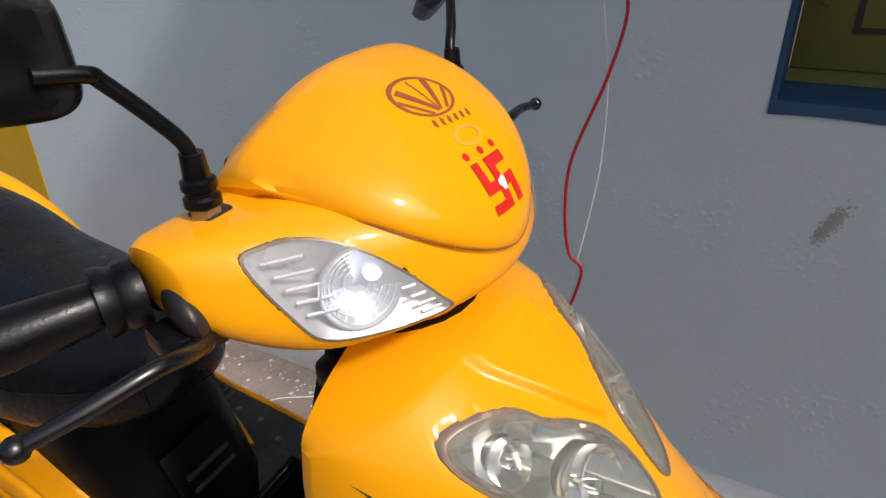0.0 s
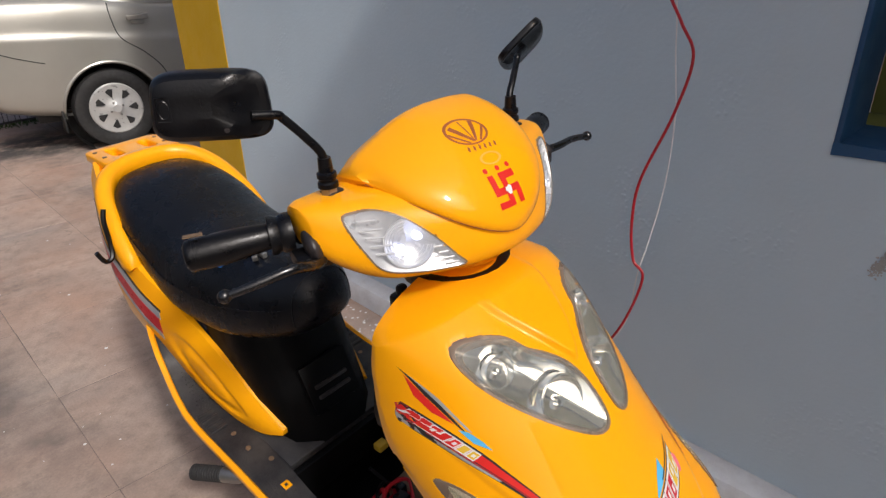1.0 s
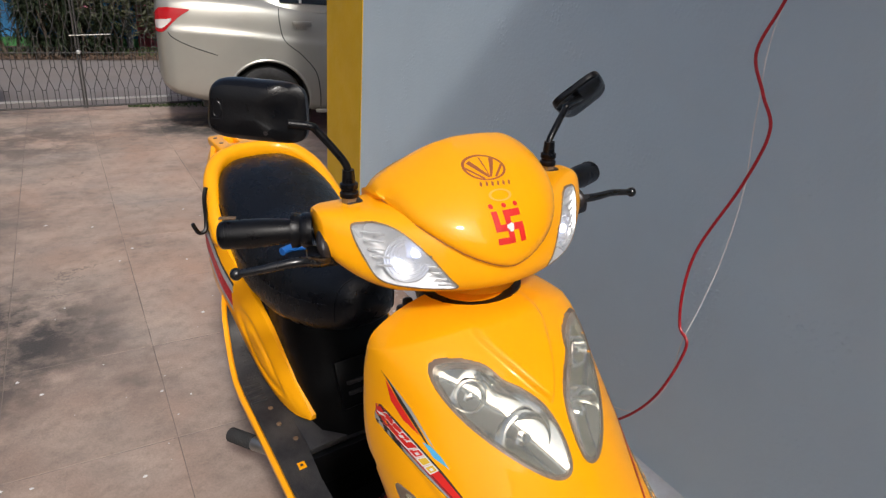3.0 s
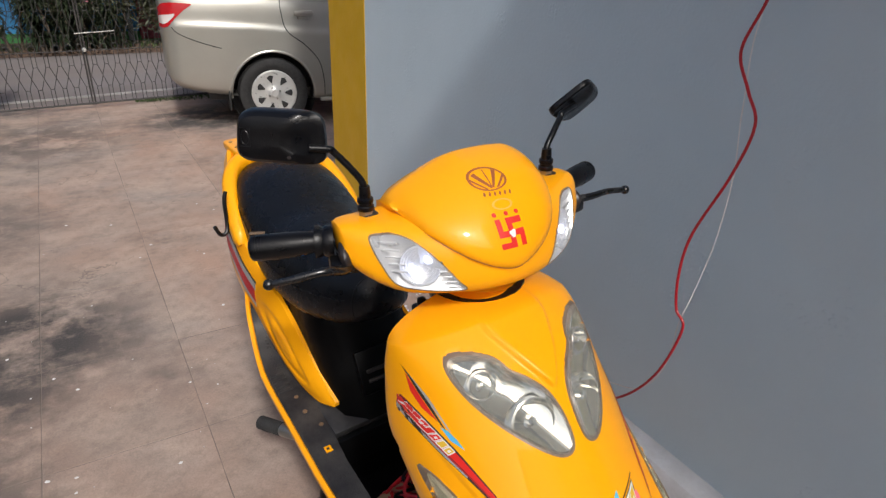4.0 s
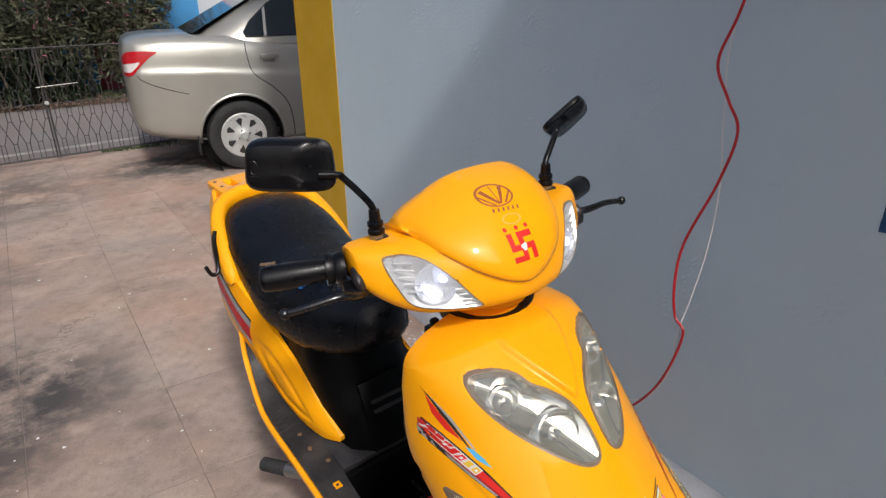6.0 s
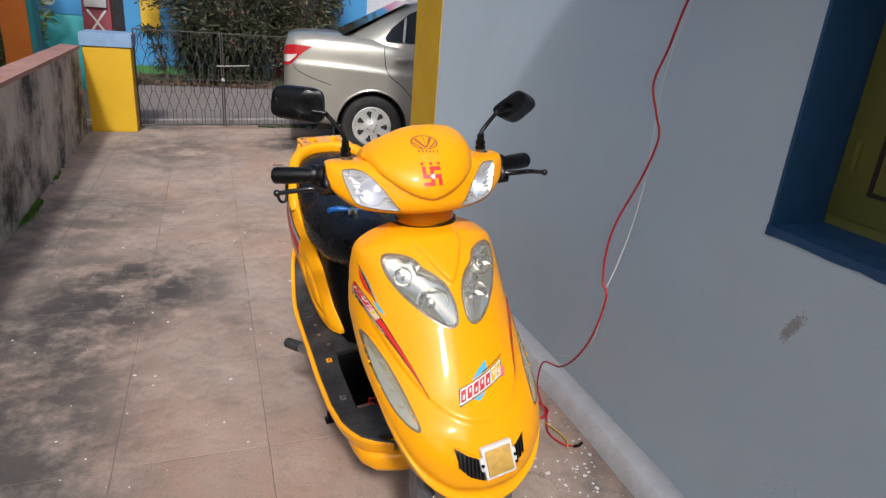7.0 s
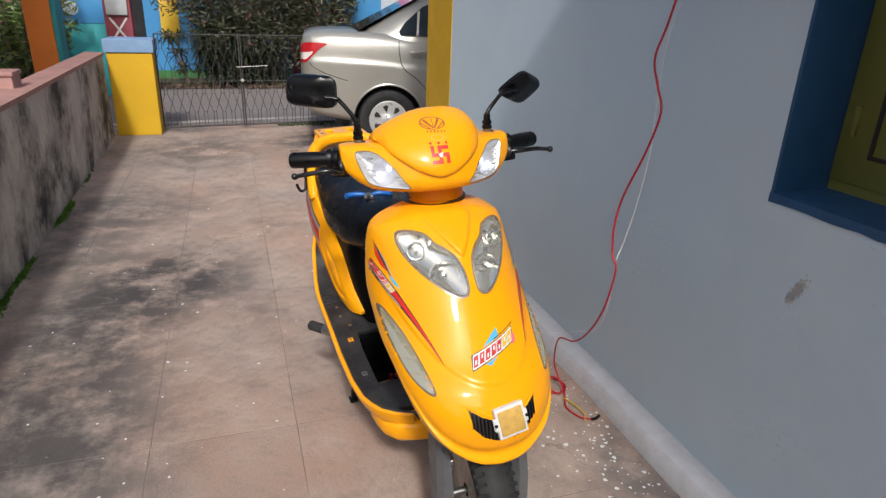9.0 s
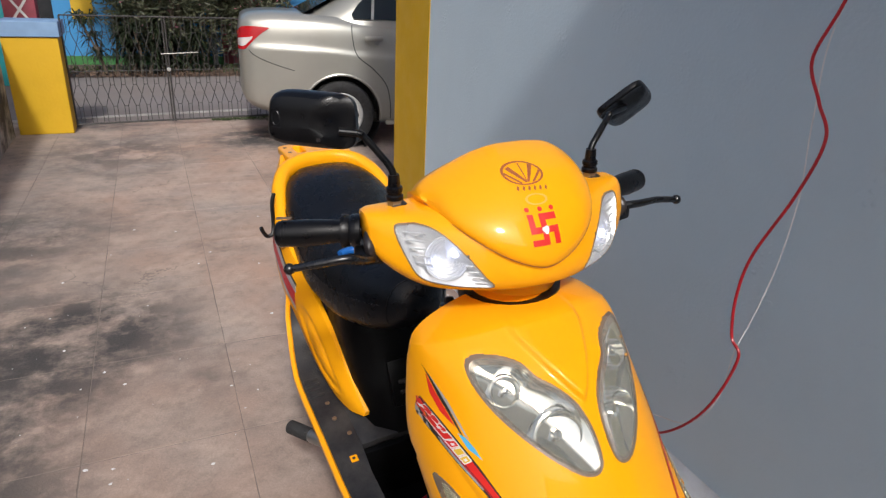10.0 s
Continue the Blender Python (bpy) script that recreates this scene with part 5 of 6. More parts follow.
        part("side_board", loft([[(s * i, y, t), (s * (o - 0.018), y, t), (s * (o - 0.012), y, t - 0.004), (s * (o - 0.011), y, t - 0.03), (s * i, y, t - 0.03)] for y, o, i, t in zip(ys, outer, inner, top)]), GREY, scooter, "grey plastic footboard edge", 30)
        rings = []
        for y, o, t in zip(ys, outer, top):
            lo = smooth(y, (0.40, 0.6, 0.9, 1.1, 1.265, 1.33), (0.285, 0.285, 0.315, 0.36, 0.45, 0.51))
            rings.append([(s * (o - 0.014), y, t - 0.008), (s * (o - 0.008), y, t - 0.001), (s * (o + 0.002), y, t - 0.006), (s * (o + 0.003), y, t - 0.016), (s * (o - 0.012), y, t - 0.048), (s * (o - 0.050), y, lo), (s * (o - 0.065), y, lo + 0.01)])
        part("lower_trim", loft(rings), YELLOW, scooter, "yellow lower side trim", 40)
        for y, mat, zt in ((0.803, YELLOW if s < 0 else STEEL, 0.396), (0.615, STEEL, 0.372)):
            bm = None
            for a in ((-0.009, 0.009, -0.010, -0.004), (-0.009, 0.009, 0.004, 0.010), (-0.009, -0.0035, -0.004, 0.004), (0.0035, 0.009, -0.004, 0.004)):
                bm = box(s * 0.192 + a[0], s * 0.192 + a[1], y + a[2], y + a[3], zt - 0.003, zt + 0.004, 0.0006, bm)
            part("bolt_tab", bm, mat, scooter, "square clip with a bolt hole")
        for k in range(4):
            y = 1.035 + 0.020 * k
            z = smooth(y, (0.9, 1.02, 1.12, 1.2), (0.434, 0.432, 0.452, 0.505))
            part("step_rib", box(s * 0.212 - 0.022, s * 0.212 + 0.020, y - 0.005, y + 0.005, z - 0.004, z + 0.007, 0.003), GREY, scooter)
        bm = bmesh.new()
        for q in range(12):
            y = 1.112 + 0.0085 * q
            z = smooth(y, (1.02, 1.12, 1.2, 1.265), (0.432, 0.452, 0.505, 0.568))
            xo = smooth(y, (1.1, 1.265), (0.218, 0.192))
            for k in range(6):
                bmesh.ops.create_cone(bm, cap_ends=True, segments=6, radius1=0.0024, radius2=0.0014, depth=0.004, matrix=pose(s * (xo - 0.0080 * k - 0.004 * (q % 2)), y, z + 0.0012))
        tagged(part("tread_pad", bm, GREY, scooter, "pimpled grey heel pad"), kind="stuff")
        for y in (0.88, 0.94, 1.0):
            zt = smooth(y, (0.80, 0.92, 1.02), (0.396, 0.420, 0.432))
            part("screw", lathe([(0.0005, zt + 0.003), (0.006, zt + 0.0025), (0.007, zt - 0.004)], 10, "z"), RUST, scooter).location = Vector((s * (0.176 + 0.02 * (y > 0.93)), y, -0.001)) * K
        # folded foot peg
        along_peg = lambda u: (s * (0.238 + 0.052 * u), 0.945 + 0.11 * u, 0.366 - 0.02 * u)
        peg = part("foot_peg", tube([along_peg(0.30 + 0.72 * q / 60) for q in range(61)], lambda t: 0.0175 + 0.0016 * (math.sin(t * 75) > 0) - (0.006 if t > 0.97 else 0), 14), RUBBER, scooter, "folding black rubber foot peg")
        part("peg_bracket", tube([(s * 0.17, 0.91, 0.36), along_peg(-0.05), along_peg(0.06), along_peg(0.28), along_peg(0.32)], lambda t: 0.012 if t < 0.2 else 0.0185 if t < 0.9 else 0.012, 12), STEEL, peg, "dull steel hinge")
    rings = []
    for y, w, zt, zb in ((0.325, 0.05, 0.345, 0.30), (0.335, 0.12, 0.350, 0.285), (0.36, 0.17, 0.353, 0.275), (0.40, 0.196, 0.354, 0.270), (0.45, 0.205, 0.355, 0.268), (0.498, 0.208, 0.355, 0.268)):
        rings.append([(math.copysign(abs(math.cos(t)) ** 0.55, math.cos(t)) * w, y, (zt + zb) / 2 + math.copysign(abs(math.sin(t)) ** 0.6, math.sin(t)) * (zt - zb) / 2) for t in [2 * math.pi * q / 36 for q in range(36)]])
    part("belly_fairing", loft(rings), YELLOW, scooter, "yellow belly fairing", 50)
    # cross plate behind the well, front plate, well walls
    part("rear_footplate", moved(box(-0.16, 0.16, -0.11, 0.11, -0.012, 0.010, 0.004), pose(0, 0.94, 0.413, 7.5)), GREY, scooter, "grey footboard rear section")
    part("well_lip", box(-0.16, 0.16, 0.812, 0.832, 0.30, 0.392, 0.004), TUB, scooter, "black rear lip of the battery well")
    part("front_footplate", box(-0.168, 0.168, 0.40, 0.55, 0.345, 0.374, 0.006), GREY, scooter)
    bm = box(-0.168, -0.160, 0.50, 0.83, 0.25, 0.366)
    box(0.160, 0.168, 0.50, 0.83, 0.22, 0.366, bm=bm)
    box(-0.16, 0.16, 0.826, 0.832, 0.22, 0.36, bm=bm)
    box(-0.16, 0.16, 0.50, 0.506, 0.22, 0.36, bm=bm)
    box(-0.168, 0.168, 0.50, 0.832, 0.212, 0.2205, bm=bm)
    well = part("battery_well", bm, TUB, scooter, "open empty battery well")
    part("cardboard", moved(box(-0.13, 0.12, -0.095, 0.095, 0, 0.006, 0.001), pose(-0.005, 0.625, 0.250, 4, 0, 6)), CARD, well)
    for k in range(6):
        pts = spline([(random.uniform(-0.1, 0.06), random.uniform(0.57, 0.74), random.uniform(0.235, 0.35)) for _ in range(6)], 40)
        part("wire", tube(pts, 0.0045, 6), (RED_WIRE, RED_WIRE, RED_WIRE, BLACK, RED_WIRE, BLACK)[k], well)
    for k in range(5):
        r, c = random.uniform(0.03, 0.05), (random.uniform(-0.07, 0.03), random.uniform(0.6, 0.68))
        part("wire", tube([(c[0] + r * math.cos(t), c[1] + r * math.sin(t), 0.245 + 0.012 * math.sin(2 * t) + 0.007 * k) for t in [q * 0.35 for q in range(16)]], 0.0042, 6), RED_WIRE, well)
    part("plug", join(box(-0.03, 0.0, 0.62, 0.65, 0.235, 0.33, 0.004), box(0.005, 0.025, 0.66, 0.68, 0.235, 0.31, 0.003)), BLACK, well)
    part("plug", box(0.045, 0.062, 0.60, 0.62, 0.235, 0.29, 0.002), BLUEGRIP, well)
    part("plug", box(0.04, 0.07, 0.765, 0.79, 0.325, 0.345, 0.004), YELLOW_WIRE, well)

    # seat box under the seat nose
    rings = []
    for z, w, y0 in ((0.405, 0.125, 0.83), (0.47, 0.128, 0.850), (0.55, 0.135, 0.885), (0.63, 0.140, 0.915), (0.71, 0.135, 0.94)):
        rings.append([(-w * c, y0 + 0.045 * (1 - q), z) for c, q in ((1, -8), (1, -1.2), (0.88, 0.1), (0.5, 1), (-0.5, 1), (-0.88, 0.1), (-1, -1.2), (-1, -8))])
    tub = part("seat_box", loft(rings), TUB, scooter, "black plastic seat box", 55)
    part("box_panel", moved(box(-0.065, 0.065, -0.006, 0.01, -0.06, 0.06, 0.006), pose(0, 0.862, 0.535, -24)), TUB, tub)
    for k in range(2):
        part("vent_slot", moved(box(-0.045, 0.045, -0.012, 0.0, -0.005, 0.005, 0.003), pose(0, 0.853 + 0.010 * k, 0.513 + 0.024 * k, -24)), INK, tub)

    # rear body: an inner core, flank panels, the collar round the seat
    rings = []
    for y in [1.16 + 0.0187 * k for k in range(31)]:
        w = smooth(y, (1.05, 1.2, 1.35, 1.5, 1.65, 1.72), (0.13, 0.165, 0.170, 0.150, 0.115, 0.095))
        zt = smooth(y, (1.05, 1.2, 1.35, 1.5, 1.65, 1.72), (0.485, 0.62, 0.735, 0.83, 0.905, 0.94))
        zb = smooth(y, (0.95, 1.05, 1.2, 1.35, 1.5, 1.65, 1.72), (0.405, 0.415, 0.42, 0.46, 0.55, 0.70, 0.80))
        ring = []
        for k in range(28):
            t = 2 * math.pi * k / 28
            c, q = math.cos(t), math.sin(t)
            ring.append((math.copysign(abs(c) ** 0.42, c) * w * (1 - 0.08 * max(q, 0)), y, (zt + zb) / 2 + math.copysign(abs(q) ** 0.6, q) * (zt - zb) / 2))
        rings.append(ring)
    part("rear_body", loft(rings), YELLOW, scooter, "yellow rear body", 50)

    def flank(s, y, v, lift=0.0):
        """A place on the side panel: v runs from its lower edge (0) to its upper edge (1)."""
        ys = (0.895, 0.945, 1.0, 1.1, 1.2, 1.33, 1.43, 1.51, 1.60, 1.66)
        xl, xu = smooth(y, ys, (0.130, 0.152, 0.165, 0.180, 0.189, 0.199, 0.198, 0.182, 0.150, 0.120)), smooth(y, ys, (0.124, 0.132, 0.140, 0.153, 0.166, 0.184, 0.180, 0.160, 0.125, 0.105))
        zl, zu = smooth(y, ys, (0.436, 0.430, 0.434, 0.462, 0.506, 0.560, 0.600, 0.645, 0.73, 0.80)), smooth(y, ys, (0.448, 0.490, 0.537, 0.615, 0.690, 0.770, 0.838, 0.888, 0.925, 0.94))
        h = zu - zl
        out = 0.014 * math.sin(math.pi * min(max(v, 0), 1)) * min(h / 0.12, 1)
        e = math.hypot((y - 1.105) / 0.115, (v - 0.40 - (y - 1.105) * 0.3) / 0.27)
        if e < 1.25:
            out -= 0.0065 * (1 / (1 + math.exp((e - 1.0) / 0.035)))
            out += 0.0060 * (1 / (1 + math.exp((e - 0.62) / 0.05)))
        return (s * (xl + (xu - xl) * v + out + lift), y, zl + h * v + (out + lift) * 0.3)
    for s in (-1, 1):
        rings = []
        for k in range(111):
            y = 0.895 + (1.66 - 0.895) * k / 110
            col = [flank(s, y, q / 36) for q in range(37)]
            (xa, _, za), (xb, _, zb) = col[0], col[-1]
            rings.append([(xa - s * 0.030, y, za + 0.004)] + col + [(xb - s * 0.012, y, zb + 0.001), (xb - s * 0.03, y, zb - 0.02)])
        part("flank_panel", loft(rings), YELLOW, scooter, "yellow flank panel with an oval recess", 42)
        def band(name, v0, v1, mat, parent, label, lift, y0=1.245, y1=1.62):
            rings = []
            for k in range(31):
                y = y0 + (y1 - y0) * k / 30
                g = smooth(y, (1.2, 1.35, 1.5, 1.62), (1.0, 0.95, 0.6, 0.25))
                a, b = 0.52 + (v0 - 0.52) * g, 0.52 + (v1 - 0.52) * g
                yy = lambda v: y + (0.035 * (v - v0) if k == 0 else 0.0)
                rings.append([flank(s, yy(v), v, lift) for v in (a, (a + b) / 2, b)] + [flank(s, yy(v), v, -0.002) for v in (b, a)])
            return part(name, loft(rings), mat, parent, label)
        stripe = band("flank_stripe", 0.42, 0.61, CRIMSON, scooter, "red flank stripe between silver and white", 0.0014)
        band("stripe_silver", 0.33, 0.41, SILVERP, stripe, "", 0.0014)
        band("stripe_white", 0.62, 0.72, SILVERP, stripe, "", 0.0014)
        band("stripe_line", 0.72, 0.75, INK, stripe, "", 0.0014)
        # black vented strip between the panel and the seat box
        rings = []
        for k in range(25):
            y = 0.91 + 0.30 * k / 24
            x, _, z = flank(s, y, 1.0)
            rings.append([(x - s * 0.010, y, z - 0.006), (x - s * 0.016, y, z + 0.006), (x - s * 0.040, y, z + 0.016), (x - s * 0.075, y, z + 0.012), (x - s * 0.075, y, z - 0.03)])
        strip = part("vent_strip", loft(rings), TUB, scooter, "black vented strip beside the seat box")
        for k in range(7):
            y = 0.965 + 0.028 * k
            x, _, z = flank(s, y, 1.0)
            part("louvre", tube([(x - s * 0.018, y - 0.009, z + 0.0025), (x - s * 0.018, y + 0.009, z + 0.0165)], 0.0032, 6), GREY, strip)
        # collar: a rounded lip hugging the seat, from its tip to the rack
        path = [(0.186, 1.325, 0.762), (0.186, 1.35, 0.790), (0.182, 1.39, 0.828), (0.173, 1.44, 0.866), (0.154, 1.50, 0.905), (0.118, 1.55, 0.932), (0.06, 1.578, 0.945), (0, 1.583, 0.947)]
        rings = []
        pts = spline(path, 40)
        for k, p in enumerate(pts):
            ahead = (pts[min(k + 1, 40)] - pts[max(k - 1, 0)]).normalized()
            out = ahead.cross(Vector((0, 0, 1))).normalized() * -1
            if out.x * p.x < 0 or (abs(p.x) < 0.02 and out.y < 0):
                out = -out
            up = out.cross(ahead).normalized()
            if up.z < 0:
                up = -up
            g = min(0.35 + k / 7, 1.0)
            ring = []
            for a, b in ((-0.026, -0.030), (-0.026, -0.004), (-0.021, 0.008), (-0.010, 0.014), (0.004, 0.013), (0.014, 0.006), (0.019, -0.006), (0.020, -0.024), (0.016, -0.050), (0.004, -0.055)):
                q = p + out * a * (0.5 + 0.5 * g) + up * b * g
                ring.append((s * q.x, q.y, q.z))
            rings.append(ring)
        part("seat_collar", loft(rings), YELLOW, scooter, "yellow collar moulded round the seat", 60)
        # luggage hook, on the open side alone
        if s > 0:
            continue
        pts = spline([(s * 0.190, 1.405, 0.90), (s * 0.200, 1.40, 0.87), (s * 0.205, 1.39, 0.81), (s * 0.214, 1.38, 0.785), (s * 0.232, 1.378, 0.784), (s * 0.244, 1.378, 0.812)], 26)
        part("bag_hook", tube(pts, 0.006, 8), BLACK, scooter, "black wire bag hook")
    # tail rack: a rounded plate with two slots that runs into the collar
    bm = bmesh.new()
    def loop_of(pts):
        vs = [bm.verts.new((p[0], p[1], 0.951)) for p in pts]
        return [bm.edges.new((a, b)) for a, b in zip(vs, vs[1:] + vs[:1])]
    def rounded(x0, x1, y0, y1, rad):
        return [(cx + rad * math.cos(a), cy + rad * math.sin(a)) for cx, cy, a0 in ((x1 - rad, y1 - rad, 0), (x0 + rad, y1 - rad, 90), (x0 + rad, y0 + rad, 180), (x1 - rad, y0 + rad, 270)) for a in [radians(a0 + 15 * q) for q in range(7)]]
    edges = loop_of(rounded(-0.099, 0.109, 1.562, 1.742, 0.026)) + loop_of(rounded(-0.056, -0.026, 1.622, 1.705, 0.012)) + loop_of(rounded(0.036, 0.066, 1.622, 1.705, 0.012))
    bmesh.ops.triangle_fill(bm, edges=edges, use_beauty=True)
    bmesh.ops.recalc_face_normals(bm, faces=bm.faces)
    bmesh.ops.solidify(bm, geom=list(bm.faces), thickness=0.024)
    sharp = [e for e in bm.edges if len(e.link_faces) == 2 and e.calc_face_angle(0) > 1.0]
    bmesh.ops.bevel(bm, geom=sharp, offset=0.005, segments=3, affect="EDGES", profile=0.5)
    part("tail_rack", bm, YELLOW, scooter, "slotted yellow tail rack", 50)
    rings = []
    for z, w, y0, y1 in ((0.930, 0.096, 1.57, 1.730), (0.910, 0.098, 1.555, 1.722), (0.87, 0.102, 1.50, 1.695), (0.80, 0.104, 1.45, 1.63)):
        rings.append([(math.copysign(abs(math.cos(t)) ** 0.3, math.cos(t)) * w, (y0 + y1) / 2 + math.copysign(abs(math.sin(t)) ** 0.3, math.sin(t)) * (y1 - y0) / 2, z) for t in [2 * math.pi * (q + 0.5) / 40 for q in range(40)]])
    part("rack_base", loft(rings), YELLOW, scooter, "", 50)
    for x, y in ((-0.079, 1.635), (-0.080, 1.70), (0.089, 1.635), (0.089, 1.70)):
        part("screw", lathe([(0.0005, 0.9535), (0.006, 0.953), (0.007, 0.946)], 10, "z"), RUST, scooter).location = Vector((x, y, 0)) * K
    # seat: skirts that widen downwards, a bulbous nose
    SY = (0.795, 0.815, 0.85, 0.92, 1.05, 1.2, 1.35, 1.46, 1.53, 1.56)
    def seat_half(y):
        return smooth(y, SY, (0.022, 0.058, 0.085, 0.122, 0.158, 0.174, 0.172, 0.150, 0.105, 0.04))
    def seat_low(y):
        return smooth(y, SY, (0.770, 0.725, 0.695, 0.665, 0.640, 0.650, 0.735, 0.82, 0.875, 0.895))
    def seat_top(y):
        return smooth(y, SY, (0.785, 0.820, 0.840, 0.851, 0.855, 0.867, 0.905, 0.926, 0.930, 0.920))
    rings = []
    ys = [0.795 + 0.765 * (k / 54) for k in range(55)]
    for y in ys:
        w, zt, zb = seat_half(y), seat_top(y), seat_low(y)
        zc = zb + 0.34 * (zt - zb)
        ring = []
        for k in range(40):
            t = 2 * math.pi * k / 40
            c, q = math.cos(t), math.sin(t)
            half = (zt - zc) if q > 0 else (zc - zb)
            ring.append((math.copysign(abs(c) ** 0.74, c) * w, y, zc + math.copysign(abs(q) ** 0.80, q) * half))
        rings.append(ring)
    seat = part("seat", loft(rings), SEAT, scooter, "long black vinyl seat, dusty", 70)
    for s in (-1, 1):
        pts = []
        for y in ys[4:-2]:
            zb, zt = seat_low(y), seat_top(y)
            q = 0.22
            c = math.sqrt(1 - q ** 2)
            pts.append((s * (seat_half(y) * c ** 0.74 + 0.0006), y, zb + 0.34 * (zt - zb) + 0.66 * (zt - zb) * q ** 0.80))
        part("piping", tube(pts, 0.0011, 6), SEAT, seat)

    for y in (0.835,):
        w, zt, zb = seat_half(y), seat_top(y), seat_low(y)
        zc = zb + 0.34 * (zt - zb)
        pts = []
        for k in range(33):
            t = -0.35 + (math.pi + 0.7) * k / 32
            c, q = math.cos(t), math.sin(t)
            pts.append((math.copysign(abs(c) ** 0.74, c) * (w + 0.0005), y, zc + math.copysign(abs(q) ** 0.80, q) * ((zt - zc) if q > 0 else (zc - zb))))
        part("nose_seam", tube(pts, 0.0014, 6), SEAT, seat)
    # rear wheel and stand
    wheel = empty("rear_wheel", (0.0, 1.43, 0.232))
    wheel.parent = scooter
    part("tyre", lathe([(0.150, -0.040), (0.185, -0.050), (0.212, -0.047), (0.226, -0.032), (0.232, 0.0), (0.226, 0.032), (0.212, 0.047), (0.185, 0.050), (0.150, 0.040)], 48), RUBBER, wheel)
    part("hub_motor", lathe([(0.02, -0.05), (0.08, -0.055), (0.15, -0.036), (0.15, 0.036), (0.08, 0.055), (0.02, 0.05)], 36), BLACK, wheel)
    part("swing_arm", join(box(-0.085, -0.06, 0.9, 1.46, 0.22, 0.26, 0.01), box(0.06, 0.085, 0.9, 1.46, 0.22, 0.26, 0.01)), BLACK, scooter)
    part("chassis", box(-0.07, 0.07, 0.55, 1.05, 0.16, 0.211, 0.005), BLACK, scooter)
    stand = part("side_stand", tube(spline([(-0.11, 0.83, 0.23), (-0.145, 0.93, 0.15), (-0.163, 0.985, 0.07), (-0.166, 0.992, 0.012)], 16), 0.010, 10), BLACK, scooter, "black side stand")
    part("stand_pad", moved(box(-0.016, 0.016, -0.022, 0.018, -0.004, 0.005, 0.003), pose(-0.168, 0.990, 0.016)), BLACK, stand)
    for s in (-1, 1):
        part("stand_leg", tube(spline([(s * 0.06, 0.86, 0.24), (s * 0.09, 0.93, 0.11), (s * 0.11, 0.96, 0.014)], 14), 0.013, 10), BLACK, scooter)
        part("stand_foot", box(s * 0.115 - 0.02, s * 0.115 + 0.02, 0.945, 0.975, -0.0 + (0.012 if s > 0 else -0.011), 0.022, 0.006), BLACK, scooter)
    return scooter


build_scooter()


